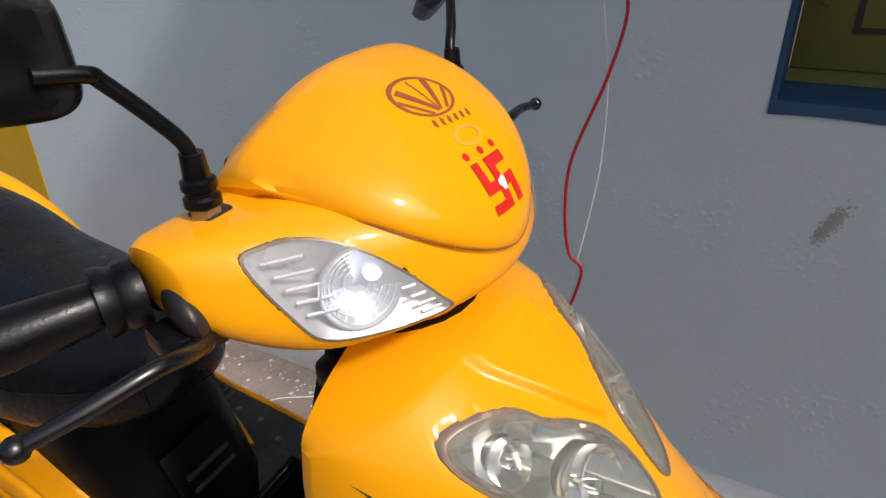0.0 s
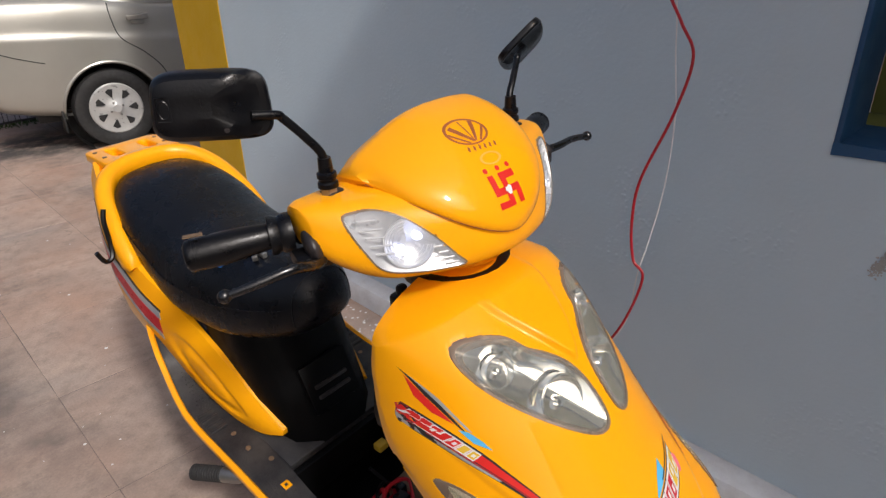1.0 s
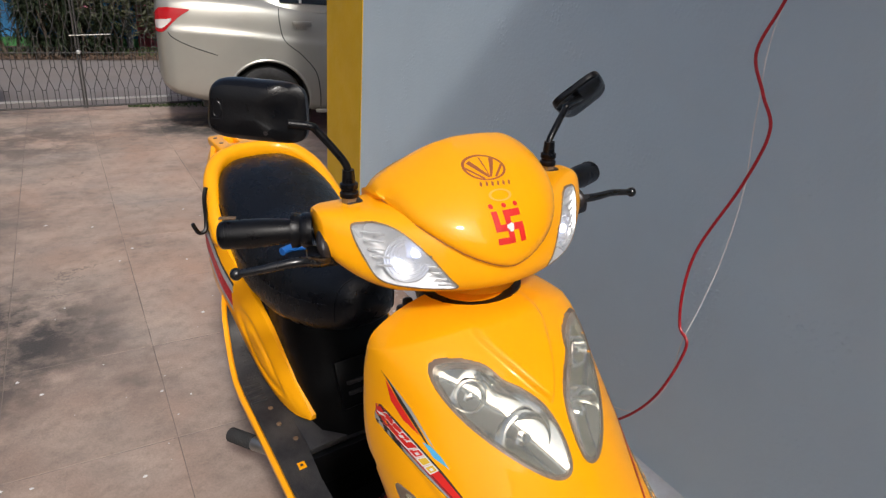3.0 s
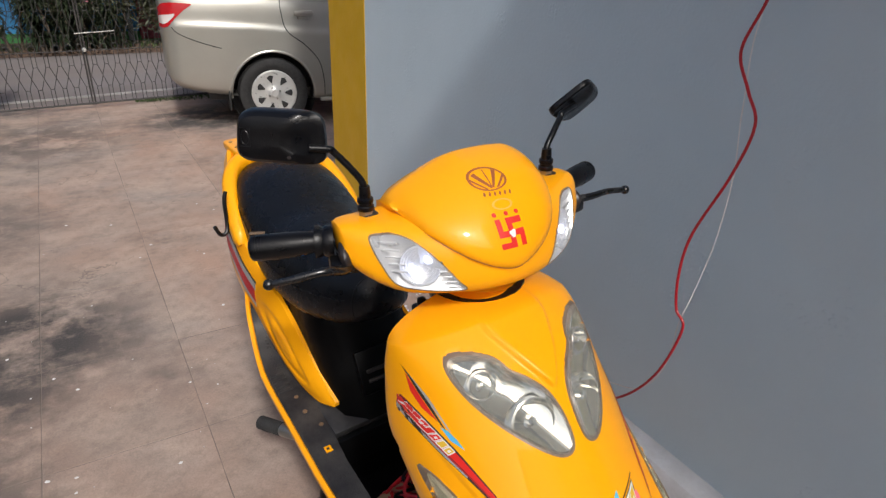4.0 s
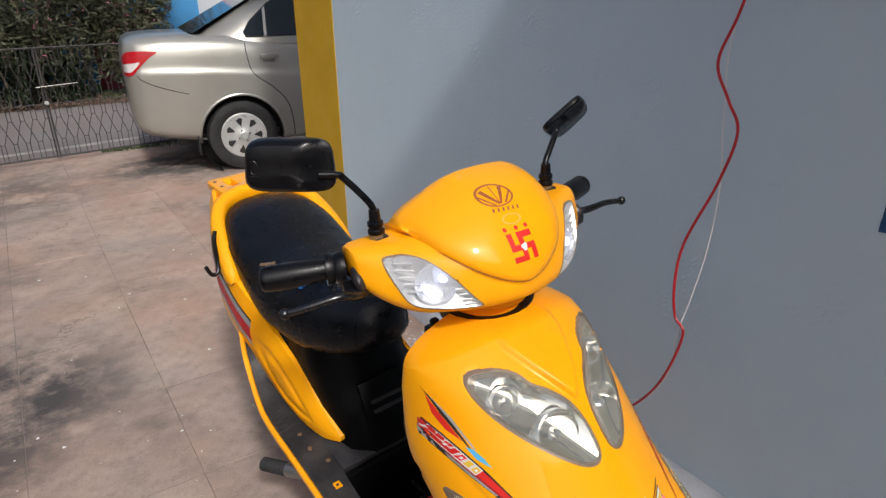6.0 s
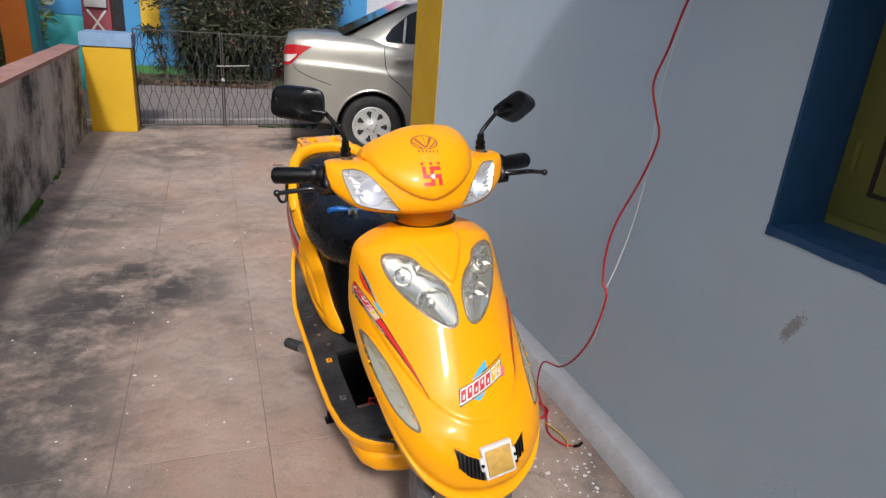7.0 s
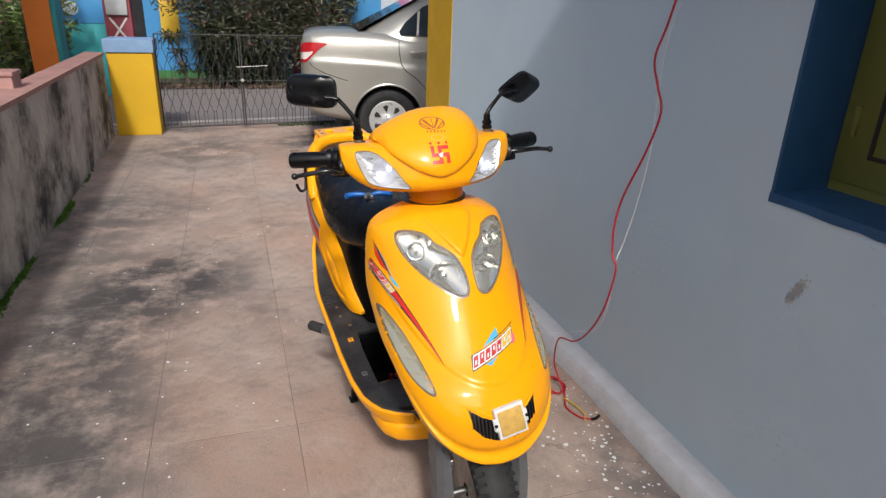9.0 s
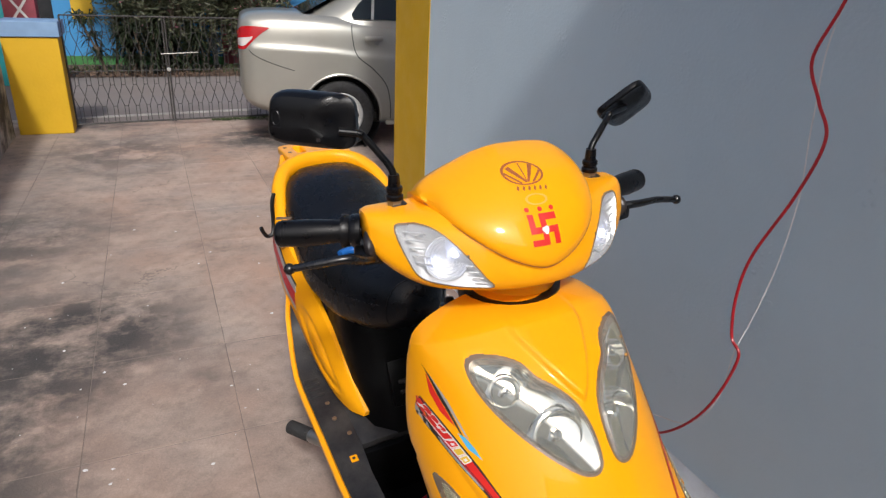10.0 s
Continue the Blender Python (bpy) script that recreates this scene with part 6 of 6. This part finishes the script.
# ---- the car ----
def build_car():
    """A saloon standing across the drive behind the house corner, its tail towards the gate side."""
    car = empty("parked_car", (1.76, 5.715, 0), (0, 0, -7), "champagne silver four-door saloon car parked on the concrete", "car")
    # drawn with its tail at -x, wheels at x = 0 and x = 2.6, its near flank towards -y
    half = 0.80
    xs = (-0.89, -0.855, -0.76, -0.52, -0.2, 0.3, 0.8, 1.6, 2.4, 2.9, 3.3, 3.55)
    belt = (1.02, 1.14, 1.18, 1.195, 1.19, 1.15, 1.12, 1.08, 1.02, 0.98, 0.90, 0.70)
    low = (0.52, 0.44, 0.37, 0.32, 0.28, 0.24, 0.23, 0.23, 0.23, 0.24, 0.28, 0.4)
    wid = (0.60, 0.70, 0.77, 0.81, 0.83, 0.84, 0.84, 0.84, 0.83, 0.80, 0.72, 0.5)
    def side_curve(v):
        return smooth(v, (0, 0.06, 0.22, 0.45, 0.64, 0.675, 0.70, 0.84, 0.94, 1.0), (0.90, 0.97, 1.0, 1.008, 1.004, 0.999, 0.984, 0.962, 0.925, 0.85))
    rings = []
    for k in range(261):
        x = xs[0] + (xs[-1] - xs[0]) * k / 260
        zt, zb, w = smooth(x, xs, belt), smooth(x, xs, low), smooth(x, xs, wid)
        side = []
        vv = [k2 / 48 for k2 in range(49)]
        for v in vv:
            u = side_curve(v)
            z = zb + (zt - zb) * v
            yy = -w * u
            side.append((x, yy, z))
        rings.append(side + [(x, -y, z) for x, y, z in side[::-1]])
    bm = loft(rings)
    for cx in (0.0, 2.62):
        arch = [Vector((cx + 0.372 * math.cos(t), 0.315 + 0.372 * math.sin(t))) for t in [2 * math.pi * q / 240 for q in range(240)]]
        punch(bm, arch, 0.0105, lambda c: c.y < -0.5)
        punch(bm, arch, 0.0105, lambda c: c.y > 0.5)
    part("body", bm, CAR, car, "champagne silver bodywork", 50)
    # cabin
    rings = []
    for z, x0, x1, w in ((1.10, -0.46, 2.75, 0.775), (1.20, -0.27, 2.60, 0.745), (1.38, 0.06, 2.15, 0.69), (1.54, 0.36, 1.85, 0.63), (1.63, 0.58, 1.70, 0.58), (1.66, 0.85, 1.5, 0.48)):
        rings.append([(x0 + (x1 - x0) * (0.5 - 0.5 * math.copysign(abs(math.cos(t)) ** 0.35, math.cos(t))), -w * math.copysign(abs(math.sin(t)) ** 0.35, math.sin(t)), z) for t in [2 * math.pi * (q + 0.5) / 32 for q in range(32)]])
    part("cabin", loft(rings), CAR, car, "", 40)
    def cabin_w(z):
        return smooth(z, (1.10, 1.20, 1.38, 1.54, 1.63), (0.775, 0.745, 0.69, 0.63, 0.58))
    def pane(name, pts, mat, lift=0.006, label=""):
        bm = bmesh.new()
        a = [bm.verts.new((x, -cabin_w(z) - lift, z)) for x, z in pts]
        b = [bm.verts.new((x, -cabin_w(z) + 0.02, z)) for x, z in pts]
        bm.faces.new(a)
        for i in range(len(a)):
            j = (i + 1) % len(a)
            bm.faces.new((a[i], a[j], b[j], b[i]))
        return part(name, bm, mat, car, label, 30)
    pane("side_window", [(0.13, 1.175), (0.66, 1.165), (0.70, 1.55), (0.58, 1.55), (0.36, 1.45), (0.18, 1.30), (0.115, 1.21)], CARGLASS, label="dark tinted rear door window")
    pane("side_window", [(0.73, 1.165), (1.40, 1.165), (1.40, 1.56), (0.77, 1.56)], CARGLASS)
    pane("quarter_divider", [(0.29, 1.172), (0.315, 1.172), (0.335, 1.42), (0.31, 1.40)], ALLOY, 0.009)
    # rear window, sloping
    bm = bmesh.new()
    vs = [bm.verts.new(q) for q in ((-0.30, -0.62, 1.205), (-0.30, 0.62, 1.205), (0.38, 0.51, 1.57), (0.38, -0.51, 1.57))]
    bm.faces.new(vs)
    bmesh.ops.solidify(bm, geom=list(bm.faces), thickness=0.05)
    part("rear_window", bm, CARGLASS, car, "sloping dark rear window")
    # tail lamp wrapping the corner
    def body_y(x, z):
        zt, zb = smooth(x, xs, belt), smooth(x, xs, low)
        v = min(max((z - zb) / (zt - zb), 0), 1)
        return -smooth(x, xs, wid) * side_curve(v)
    def lamp_shell(name, edge, mat, parent, label, lift=0.006):
        """A thin lens on the tail corner; edge gives along x its lower and upper height."""
        bm = bmesh.new()
        rows = []
        for q in range(15):
            x = edge[0][0] + (edge[-1][0] - edge[0][0]) * q / 14
            z0, z1 = smooth(x, [e[0] for e in edge], [e[1] for e in edge]), smooth(x, [e[0] for e in edge], [e[2] for e in edge])
            rows.append([bm.verts.new((x - 0.006 * (x < -0.83), body_y(x, z0 + (z1 - z0) * k / 6) - lift, z0 + (z1 - z0) * k / 6)) for k in range(7)])
        for a, b in zip(rows, rows[1:]):
            for k in range(6):
                bm.faces.new((a[k], a[k + 1], b[k + 1], b[k]))
        bmesh.ops.recalc_face_normals(bm, faces=bm.faces)
        bmesh.ops.solidify(bm, geom=list(bm.faces), thickness=0.004)
        return part(name, bm, mat, parent, label, 40)
    lamp = lamp_shell("tail_lamp", ((-0.884, 0.885, 1.03), (-0.85, 0.885, 1.075), (-0.78, 0.945, 1.085), (-0.69, 1.025, 1.082), (-0.62, 1.070, 1.076)), TAIL, car, "red wrap-round tail lamp")
    lamp_shell("lamp_strip", ((-0.882, 0.915, 0.975), (-0.85, 0.915, 0.985), (-0.80, 0.950, 0.992), (-0.765, 0.985, 1.000)), LAMPWHITE, lamp, "clear lower lamp lens", 0.010)
    part("bumper_seam", tube([(x, body_y(x, z) - 0.0005, z) for x, z in [(-0.80 + 0.38 * q / 20, 0.89 - 0.17 * (q / 20) ** 0.6) for q in range(21)]], 0.0035, 6), CARBLACK, car)
    # door, handle, lines
    handle = part("door_handle", moved(box(-0.085, 0.085, -0.012, 0.012, -0.02, 0.02, 0.009), pose(0.30, -0.850, 1.01, 0, -2, 0)), CAR, car, "body-coloured door handle")
    part("handle_cup", box(0.25, 0.35, -0.832, -0.80, 0.955, 0.99, 0.008), CAR, handle)
    def seam(pts):
        part("door_seam", tube([(p.x, body_y(p.x, p.y) - 0.0005, p.y) for p in spline(pts, 50)], 0.0042, 6), CARBLACK, car)
    seam([(0.11, 1.12), (0.11, 1.02), (0.15, 0.86), (0.30, 0.74), (0.42, 0.60), (0.46, 0.44), (0.47, 0.28)])
    seam([(1.02, 1.08), (1.0, 0.8), (0.98, 0.5), (0.96, 0.3)])
    part("sill_trim", box(0.42, 2.2, -0.85, -0.80, 0.225, 0.26, 0.01), CAR, car)
    for cx in (0.0, 2.62):
        for sy in (1, -1):
            pts = [(cx + 0.374 * math.cos(t), 0.315 + 0.374 * math.sin(t)) for t in [-0.12 + (math.pi + 0.24) * q / 60 for q in range(61)]]
            part("arch_lip", tube([(x, sy * (body_y(x, z) + 0.004), z) for x, z in pts], 0.013, 8), CAR, car)
        part("arch_lining", lathe([(0.380, -0.80), (0.376, -0.55), (0.05, -0.55)], 40, "y"), CARBLACK, car).location = Vector((cx, 0, 0.31)) * K
        for s in (-1, 1):
            wheel = empty("wheel", (cx, s * 0.735, 0.315), (0, 0, 0 if s < 0 else 180))
            wheel.parent = car
            part("tyre", lathe([(0.20, -0.07), (0.225, -0.09), (0.27, -0.098), (0.305, -0.085), (0.315, -0.04), (0.315, 0.04), (0.30, 0.09), (0.20, 0.09)], 48, "y"), RUBBER, wheel, "black road tyre")
            hub = part("hub_cap", lathe([(0.0005, -0.098), (0.03, -0.100), (0.045, -0.088), (0.11, -0.080), (0.165, -0.084), (0.195, -0.088), (0.205, -0.08), (0.205, -0.05)], 48, "y"), ALLOY, wheel, "silver spoked hub cap")
            for k in range(7):
                a = 2 * math.pi * k / 7
                bm = bmesh.new()
                pts = [(0.098, -0.06), (0.155, -0.20), (0.165, 0.0), (0.155, 0.20), (0.098, 0.06), (0.090, 0.0)]
                ring = [(r * math.cos(a + t), r * math.sin(a + t)) for r, t in pts]
                f = [bm.verts.new((x, -0.0895, z)) for x, z in ring]
                g = [bm.verts.new((x * 0.98, -0.075, z * 0.98)) for x, z in ring]
                bm.faces.new(f)
                for i in range(6):
                    bm.faces.new((f[i], f[(i + 1) % 6], g[(i + 1) % 6], g[i]))
                part("hub_slot", bm, CARBLACK, hub)
            for k in range(4):
                a = 2 * math.pi * k / 4 + 0.4
                part("wheel_nut", lathe([(0.0005, -0.101), (0.009, -0.100), (0.009, -0.085)], 10, "y"), STEEL, hub).location = Vector((0.052 * math.cos(a), 0, 0.052 * math.sin(a))) * K
    part("mud_flap", box(-0.40, -0.385, -0.79, -0.62, 0.17, 0.36, 0.005), CARBLACK, car)
    part("underbody", box(-0.55, 3.2, -0.62, 0.62, 0.24, 0.32), CARBLACK, car)
    return car


build_car()


# ---- beyond the gate and wall ----
def leaf_clump(bm, centre, radii, count, size):
    for i in range(count):
        d = Vector((random.gauss(0, 1), random.gauss(0, 1), random.gauss(0, 1))).normalized() * random.uniform(0.35, 1.0) ** 0.6
        p = Vector(centre) + Vector((d.x * radii[0], d.y * radii[1], d.z * radii[2]))
        m = Matrix.Translation(p) @ Euler((random.uniform(0, 6.3), random.uniform(0, 6.3), random.uniform(0, 6.3))).to_matrix().to_4x4()
        l, w = size * random.uniform(0.8, 1.7), size * random.uniform(0.18, 0.32)
        v = [bm.verts.new(m @ Vector(q)) for q in ((0, -l, 0), (w, 0, 0.01), (0, l, 0), (-w, 0, 0.01))]
        bm.faces.new(v)


def build_bush(name, at, height, spread, label, leaves, mat, flowers=0):
    bush = empty(name, at, label=label, category="bush")
    limbs = []
    for k in range(13):
        a = 2 * math.pi * k / 13 + random.uniform(-0.3, 0.3)
        reach = spread * random.uniform(0.45, 1.0)
        top = (reach * math.cos(a), reach * 0.6 * math.sin(a), height * random.uniform(0.55, 1.0))
        limbs.append(top)
        pts = spline([(0.06 * math.cos(a), 0.06 * math.sin(a), 0), (top[0] * 0.35, top[1] * 0.35, top[2] * 0.45), (top[0] * 0.75, top[1] * 0.75, top[2] * 0.8), top], 12)
        part("limb", tube(pts, lambda t: 0.030 * (1 - t) + 0.006, 6), BARK, bush)
    bm = bmesh.new()
    fl = bmesh.new()
    for top in limbs:
        for f in (0.30, 0.52, 0.76, 1.0):
            c = (top[0] * f + random.uniform(-0.2, 0.2), top[1] * f, top[2] * (0.06 + 0.94 * f))
            leaf_clump(bm, c, (spread * 0.27, spread * 0.22, height * 0.15), leaves, 0.052)
            if flowers:
                leaf_clump(fl, c, (spread * 0.25, spread * 0.2, height * 0.12), flowers, 0.03)
    part("crown", bm, mat, bush, "dense narrow green leaves")
    if flowers:
        part("blossom", fl, BLOSSOM, bush, "sparse pink blossom")
    else:
        fl.free()


def build_strap_plant(at, stems, height):
    """Bare leaning stems with tufts of long drooping leaves."""
    plant = empty("strap_leaf_plant", at, label="dark green strap-leaved plant on bare brown stems", category="plant", group="plants along the roadside")
    bm = bmesh.new()
    for k in range(stems):
        a, h = random.uniform(0, 6.3), height * random.uniform(0.55, 1.0)
        foot = Vector((0.10 * math.cos(a), 0.07 * math.sin(a), -0.01))
        tip = Vector((0.30 * math.cos(a) + random.uniform(-0.1, 0.1), 0.14 * math.sin(a), h))
        part("stem", tube(spline([foot, foot.lerp(tip, 0.5) + Vector((random.uniform(-0.05, 0.05), 0, 0)), tip], 10), lambda t: 0.024 - 0.012 * t, 6), BARK, plant)
        for share in (1.0, 0.66, 0.36):
            c = foot.lerp(tip, share)
            for i in range(64 if share == 1.0 else 34):
                b, rise = random.uniform(0, 6.3), random.uniform(-0.5, 1.1)
                l, w = random.uniform(0.16, 0.30), random.uniform(0.009, 0.016)
                out, side = Vector((math.cos(b), math.sin(b), 0)), Vector((-math.sin(b), math.cos(b), 0))
                mid = c + out * l * 0.5 + Vector((0, 0, l * 0.5 * rise))
                end = c + out * l + Vector((0, 0, l * (rise * 0.75 - 0.40)))
                v = [bm.verts.new(q) for q in (c - side * w * 0.5, c + side * w * 0.5, mid + side * w, end, mid - side * w)]
                bm.faces.new((v[0], v[1], v[2], v[4]))
                bm.faces.new((v[4], v[2], v[3]))
    part("leaves", bm, STRAP, plant, "long narrow drooping leaves")


def build_far_side():
    # blue house across the road
    house = empty("blue_house", (0.93, 11.75, 0), label="sky-blue painted house across the road", category="house")
    part("wall", box(-2.25, 2.2, 0, 3, -0.02, 4.2), SKYBLUE, house)
    part("notice", box(-1.98, -1.66, -0.02, 0.001, 0.72, 1.40, 0.003), POSTER, house, "yellow painted notice panel")
    part("notice", box(-1.93, -1.75, -0.02, 0.001, 1.75, 2.1, 0.003), POSTER, house)
    part("plinth", box(-2.25, 2.2, -0.04, 0, -0.02, 0.13), GREENP, house, "green painted base")
    part("door", box(0.36, 1.0, -0.045, -0.041, 0, 1.75, 0.001), MAROON, house, "faded maroon door")
    part("door_post", box(0.17, 0.26, -0.13, -0.042, -0.01, 1.9, 0.01), HOUSEWHITE, house, "pale cement post")
    part("window", box(-0.9, 0.05, -0.03, 0.001, 0.75, 1.6, 0.005), SLATE, house)
    pale = empty("pale_house", (5.0, 13.2, 0), label="pale grey and pink house behind the car", category="house")
    part("wall", box(-1.85, 0.1, 0, 3, -0.02, 5), HOUSEWHITE, pale)
    part("pink_wall", box(0.1, 4.5, -0.3, 3, -0.02, 5), HOUSEPINK, pale, "pink painted wall")
    part("parapet", box(-1.9, 0.1, -0.06, 0.0, 2.25, 2.45), HOUSEPINK, pale)
    dark = empty("dark_porch", (-2.1, 12.4, 0), label="porch across the road, its shade a near-black wall", category="porch")
    # a near-black wall paints the shade inside the porch
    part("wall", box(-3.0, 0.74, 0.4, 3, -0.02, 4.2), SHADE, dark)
    part("lintel", box(-3.0, 0.75, 0, 0.4, 2.15, 2.35), HOUSEWHITE, dark)
    # painted boxes and the brick meter pier by the road
    pier = empty("meter_pier", (-1.37, 9.1, 0), label="brick pier with a white painted cross and a meter box", category="pier")
    part("pier", box(-0.19, 0.17, -0.1, 0.15, -0.01, 1.52, 0.01), MAROON, pier)
    part("meter_box", box(-0.15, 0.13, -0.15, -0.1, 1.18, 1.50, 0.01), HOUSEWHITE, pier, "pale metal meter box")
    bm = moved(box(-0.014, 0.014, -0.004, 0.004, -0.20, 0.20), pose(-0.01, -0.106, 0.98, 0, 35, 0))
    join(bm, moved(box(-0.014, 0.014, -0.004, 0.004, -0.20, 0.20), pose(-0.01, -0.107, 0.98, 0, -35, 0)))
    part("cross", bm, WHITE, pier, "white painted cross")
    kiosk = empty("painted_kiosk", (-1.86, 9.3, 0), label="kiosk painted teal below and blue above", category="kiosk")
    part("base", box(-0.30, 0.28, 0, 0.5, -0.01, 1.04, 0.01), TEAL, kiosk)
    part("top", box(-0.30, 0.28, 0, 0.5, 1.044, 1.46, 0.01), SKYBLUE, kiosk)
    part("emblem", lathe([(0.0005, -0.006), (0.09, -0.006), (0.10, 0.0)], 20, "y"), HOUSEWHITE, kiosk, "pale round emblem").location = Vector((-0.17, 0, 1.25)) * K
    # neighbour's porch pillar, orange with a teal edge
    pil = empty("porch_pillar", (-1.86, 7.0, 0), (0, 0, 0), "tall orange porch pillar with a teal side", "pillar")
    part("shaft", box(-0.17, 0.10, -0.15, 0.15, -0.01, 3.2, 0.008), ORANGE, pil)
    part("edge", box(0.102, 0.155, -0.15, 0.15, -0.01, 3.2, 0.008), TEAL, pil, "teal painted edge")
    pipe = empty("grey_post", (-1.93, 4.6, 0), (0, 3.5, 0), "slanting grey cement post with a cap", "post")
    part("shaft", tube([(0, 0, -0.01), (0, 0, 1.22)], 0.075, 16), POLE, pipe)
    part("cap", tube([(0, 0, 1.222), (0, 0, 1.34)], 0.10, 16), SHADE, pipe)
    por = empty("neighbour_porch", (-2.75, 6.0, 0), label="dark slate painted porch wall of the neighbour", category="porch")
    part("wall", box(-1.6, 0.55, -1.2, -1.1, -0.01, 1.02, 0.01), SLATE, por)
    part("post", box(0.50, 0.58, -1.21, -1.13, -0.01, 1.04, 0.005), TEAL, por)
    part("roof", box(-1.8, 1.05, -3.0, 0.9, 2.30, 2.42), HOUSEWHITE, por)
    # near-black sheet for the shade at the back of this porch
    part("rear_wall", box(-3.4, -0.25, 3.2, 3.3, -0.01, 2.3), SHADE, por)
    build_bush("oleander_bush", (0.30, 10.75, 0), 2.8, 1.95, "tall oleander bush with sparse pink blossom", 210, LEAF, 6)
    build_bush("low_bush", (-2.55, 8.6, 0), 1.9, 0.75, "light green garden bush with pale flowers", 70, LEAF_LIGHT, 4)
    build_bush("garden_shrub", (1.75, 10.8, 0), 2.3, 1.0, "green flowering shrub behind the gate", 140, LEAF, 5)
    for x, y, stems, height in ((-0.50, 10.6, 3, 0.85), (-0.08, 10.30, 6, 0.95), (0.42, 10.45, 4, 0.66), (0.85, 10.7, 3, 0.98)):
        build_strap_plant((x, y, 0), stems, height)
    thing("service_wire", tube(spline([(-3.6, 9.0, 2.35), (-2.0, 9.2, 1.97), (-0.7, 9.4, 1.86), (1.0, 9.6, 1.95)], 30), 0.012, 6), PALE_WIRE, "pale overhead service wire", "wire")


build_far_side()


# ---- small things ----
def build_cable():
    """The red charging flex that comes down the wall, with a thin white wire beside it."""
    pts = [(1.40, -0.30, 2.3), (1.32, -0.17, 1.75), (1.29, -0.095, 1.606), (1.28, -0.055, 1.458), (1.274, -0.028, 1.361), (1.269, -0.069, 1.286), (1.264, -0.107, 1.22), (1.247, -0.090, 1.104), (1.222, -0.045, 0.954),
           (1.205, -0.045, 0.854), (1.203, -0.060, 0.766), (1.202, -0.090, 0.724), (1.211, -0.043, 0.567), (1.219, 0.037, 0.437), (1.232, 0.14, 0.34), (1.255, 0.29, 0.265), (1.272, 0.335, 0.135), (1.300, 0.335, 0.05), (1.300, 0.29, 0.012),
           (1.245, 0.30, 0.008), (1.245, 0.38, 0.012), (1.305, 0.38, 0.016), (1.325, 0.31, 0.02), (1.275, 0.27, 0.018), (1.245, 0.34, 0.016), (1.295, 0.39, 0.02), (1.330, 0.34, 0.014), (1.295, 0.26, 0.008), (1.265, 0.19, 0.007), (1.285, 0.12, 0.007), (1.32, 0.095, 0.007)]
    flex = empty("red_flex", label="red twin flex hanging down the wall and coiled on the floor", category="cable")
    part("flex", tube(spline(pts, 260), 0.0034, 8), RED_WIRE, flex)
    part("lead_end", tube([(1.32, 0.095, 0.007), (1.34, 0.092, 0.008), (1.36, 0.10, 0.012)], 0.006, 8), BLACK, flex, "black taped lead end")
    part("yellow_lead", tube(spline([(1.28, 0.25, 0.010), (1.30, 0.19, 0.012), (1.31, 0.13, 0.008), (1.29, 0.09, 0.007)], 20), 0.003, 6), YELLOW_WIRE, flex)
    part("loose_lead", tube(spline([(1.205, 0.36, 0.01), (1.12, 0.40, 0.012), (1.02, 0.46, 0.01), (0.92, 0.50, 0.06)], 20), 0.003, 6), RED_WIRE, flex)
    wire = [(1.41, -0.25, 2.3), (1.34, -0.12, 1.75), (1.31, -0.035, 1.45), (1.285, -0.055, 1.25), (1.265, -0.085, 1.10), (1.24, -0.095, 0.95), (1.22, -0.085, 0.82), (1.205, -0.075, 0.735), (1.22, -0.05, 0.58), (1.25, 0.04, 0.44), (1.30, 0.22, 0.33), (1.27, 0.42, 0.22), (1.18, 0.60, 0.16), (1.06, 0.68, 0.20), (0.93, 0.68, 0.25)]
    thing("white_wire", tube(spline(wire, 120), 0.0016, 6), PALE_WIRE, "thin white wire beside the red flex", "wire")


def build_pliers():
    tool = empty("combination_pliers", (0.530, 0.468, 0.842), (0, -3.5, -10), "blue-handled pliers lying open on the seat", "pliers")
    for s in (-1, 1):
        part("handle", tube(spline([(0.0, 0, 0.008), (s * 0.026, 0.010, 0.009), (s * 0.056, 0.010, 0.010), (s * 0.080, -0.006, 0.010)], 18), lambda t: 0.004 + 0.0055 * min(t * 2.2, 1), 10), BLUEGRIP, tool, "blue rubber handle")
        part("jaw", moved(box(-0.006, 0.006, -0.035, 0.0, 0.002, 0.014, 0.002), pose(s * 0.005, 0.0, 0, 0, 0, s * 10)), STEEL, tool)
    part("pivot", lathe([(0.0005, 0.017), (0.007, 0.016), (0.009, 0.004)], 14, "z"), STEEL, tool)


def build_wall_stain():
    """A soft rub mark: many small flakes of brown on the paint."""
    bm = bmesh.new()
    for i in range(420):
        u, v = random.gauss(0, 0.007), random.gauss(0, 0.018)
        y, z, r = -0.497 + u - 0.45 * v, 0.808 + v, random.uniform(0.0012, 0.0034)
        ring = [bm.verts.new((WX - 0.0006 - i * 0.000006, y + r * random.uniform(0.6, 1.3) * math.cos(q * 1.047), z + r * random.uniform(0.6, 1.3) * math.sin(q * 1.047))) for q in range(6)]
        bm.faces.new(ring)
    thing("wall_stain", bm, material("brown_rub_mark", (0.50, 0.50, 0.48), 0.8, vary=0.12, scale=30), "brown rub mark on the wall paint", "stain", kind="stuff")


build_cable()
build_pliers()
build_wall_stain()
build_drive()
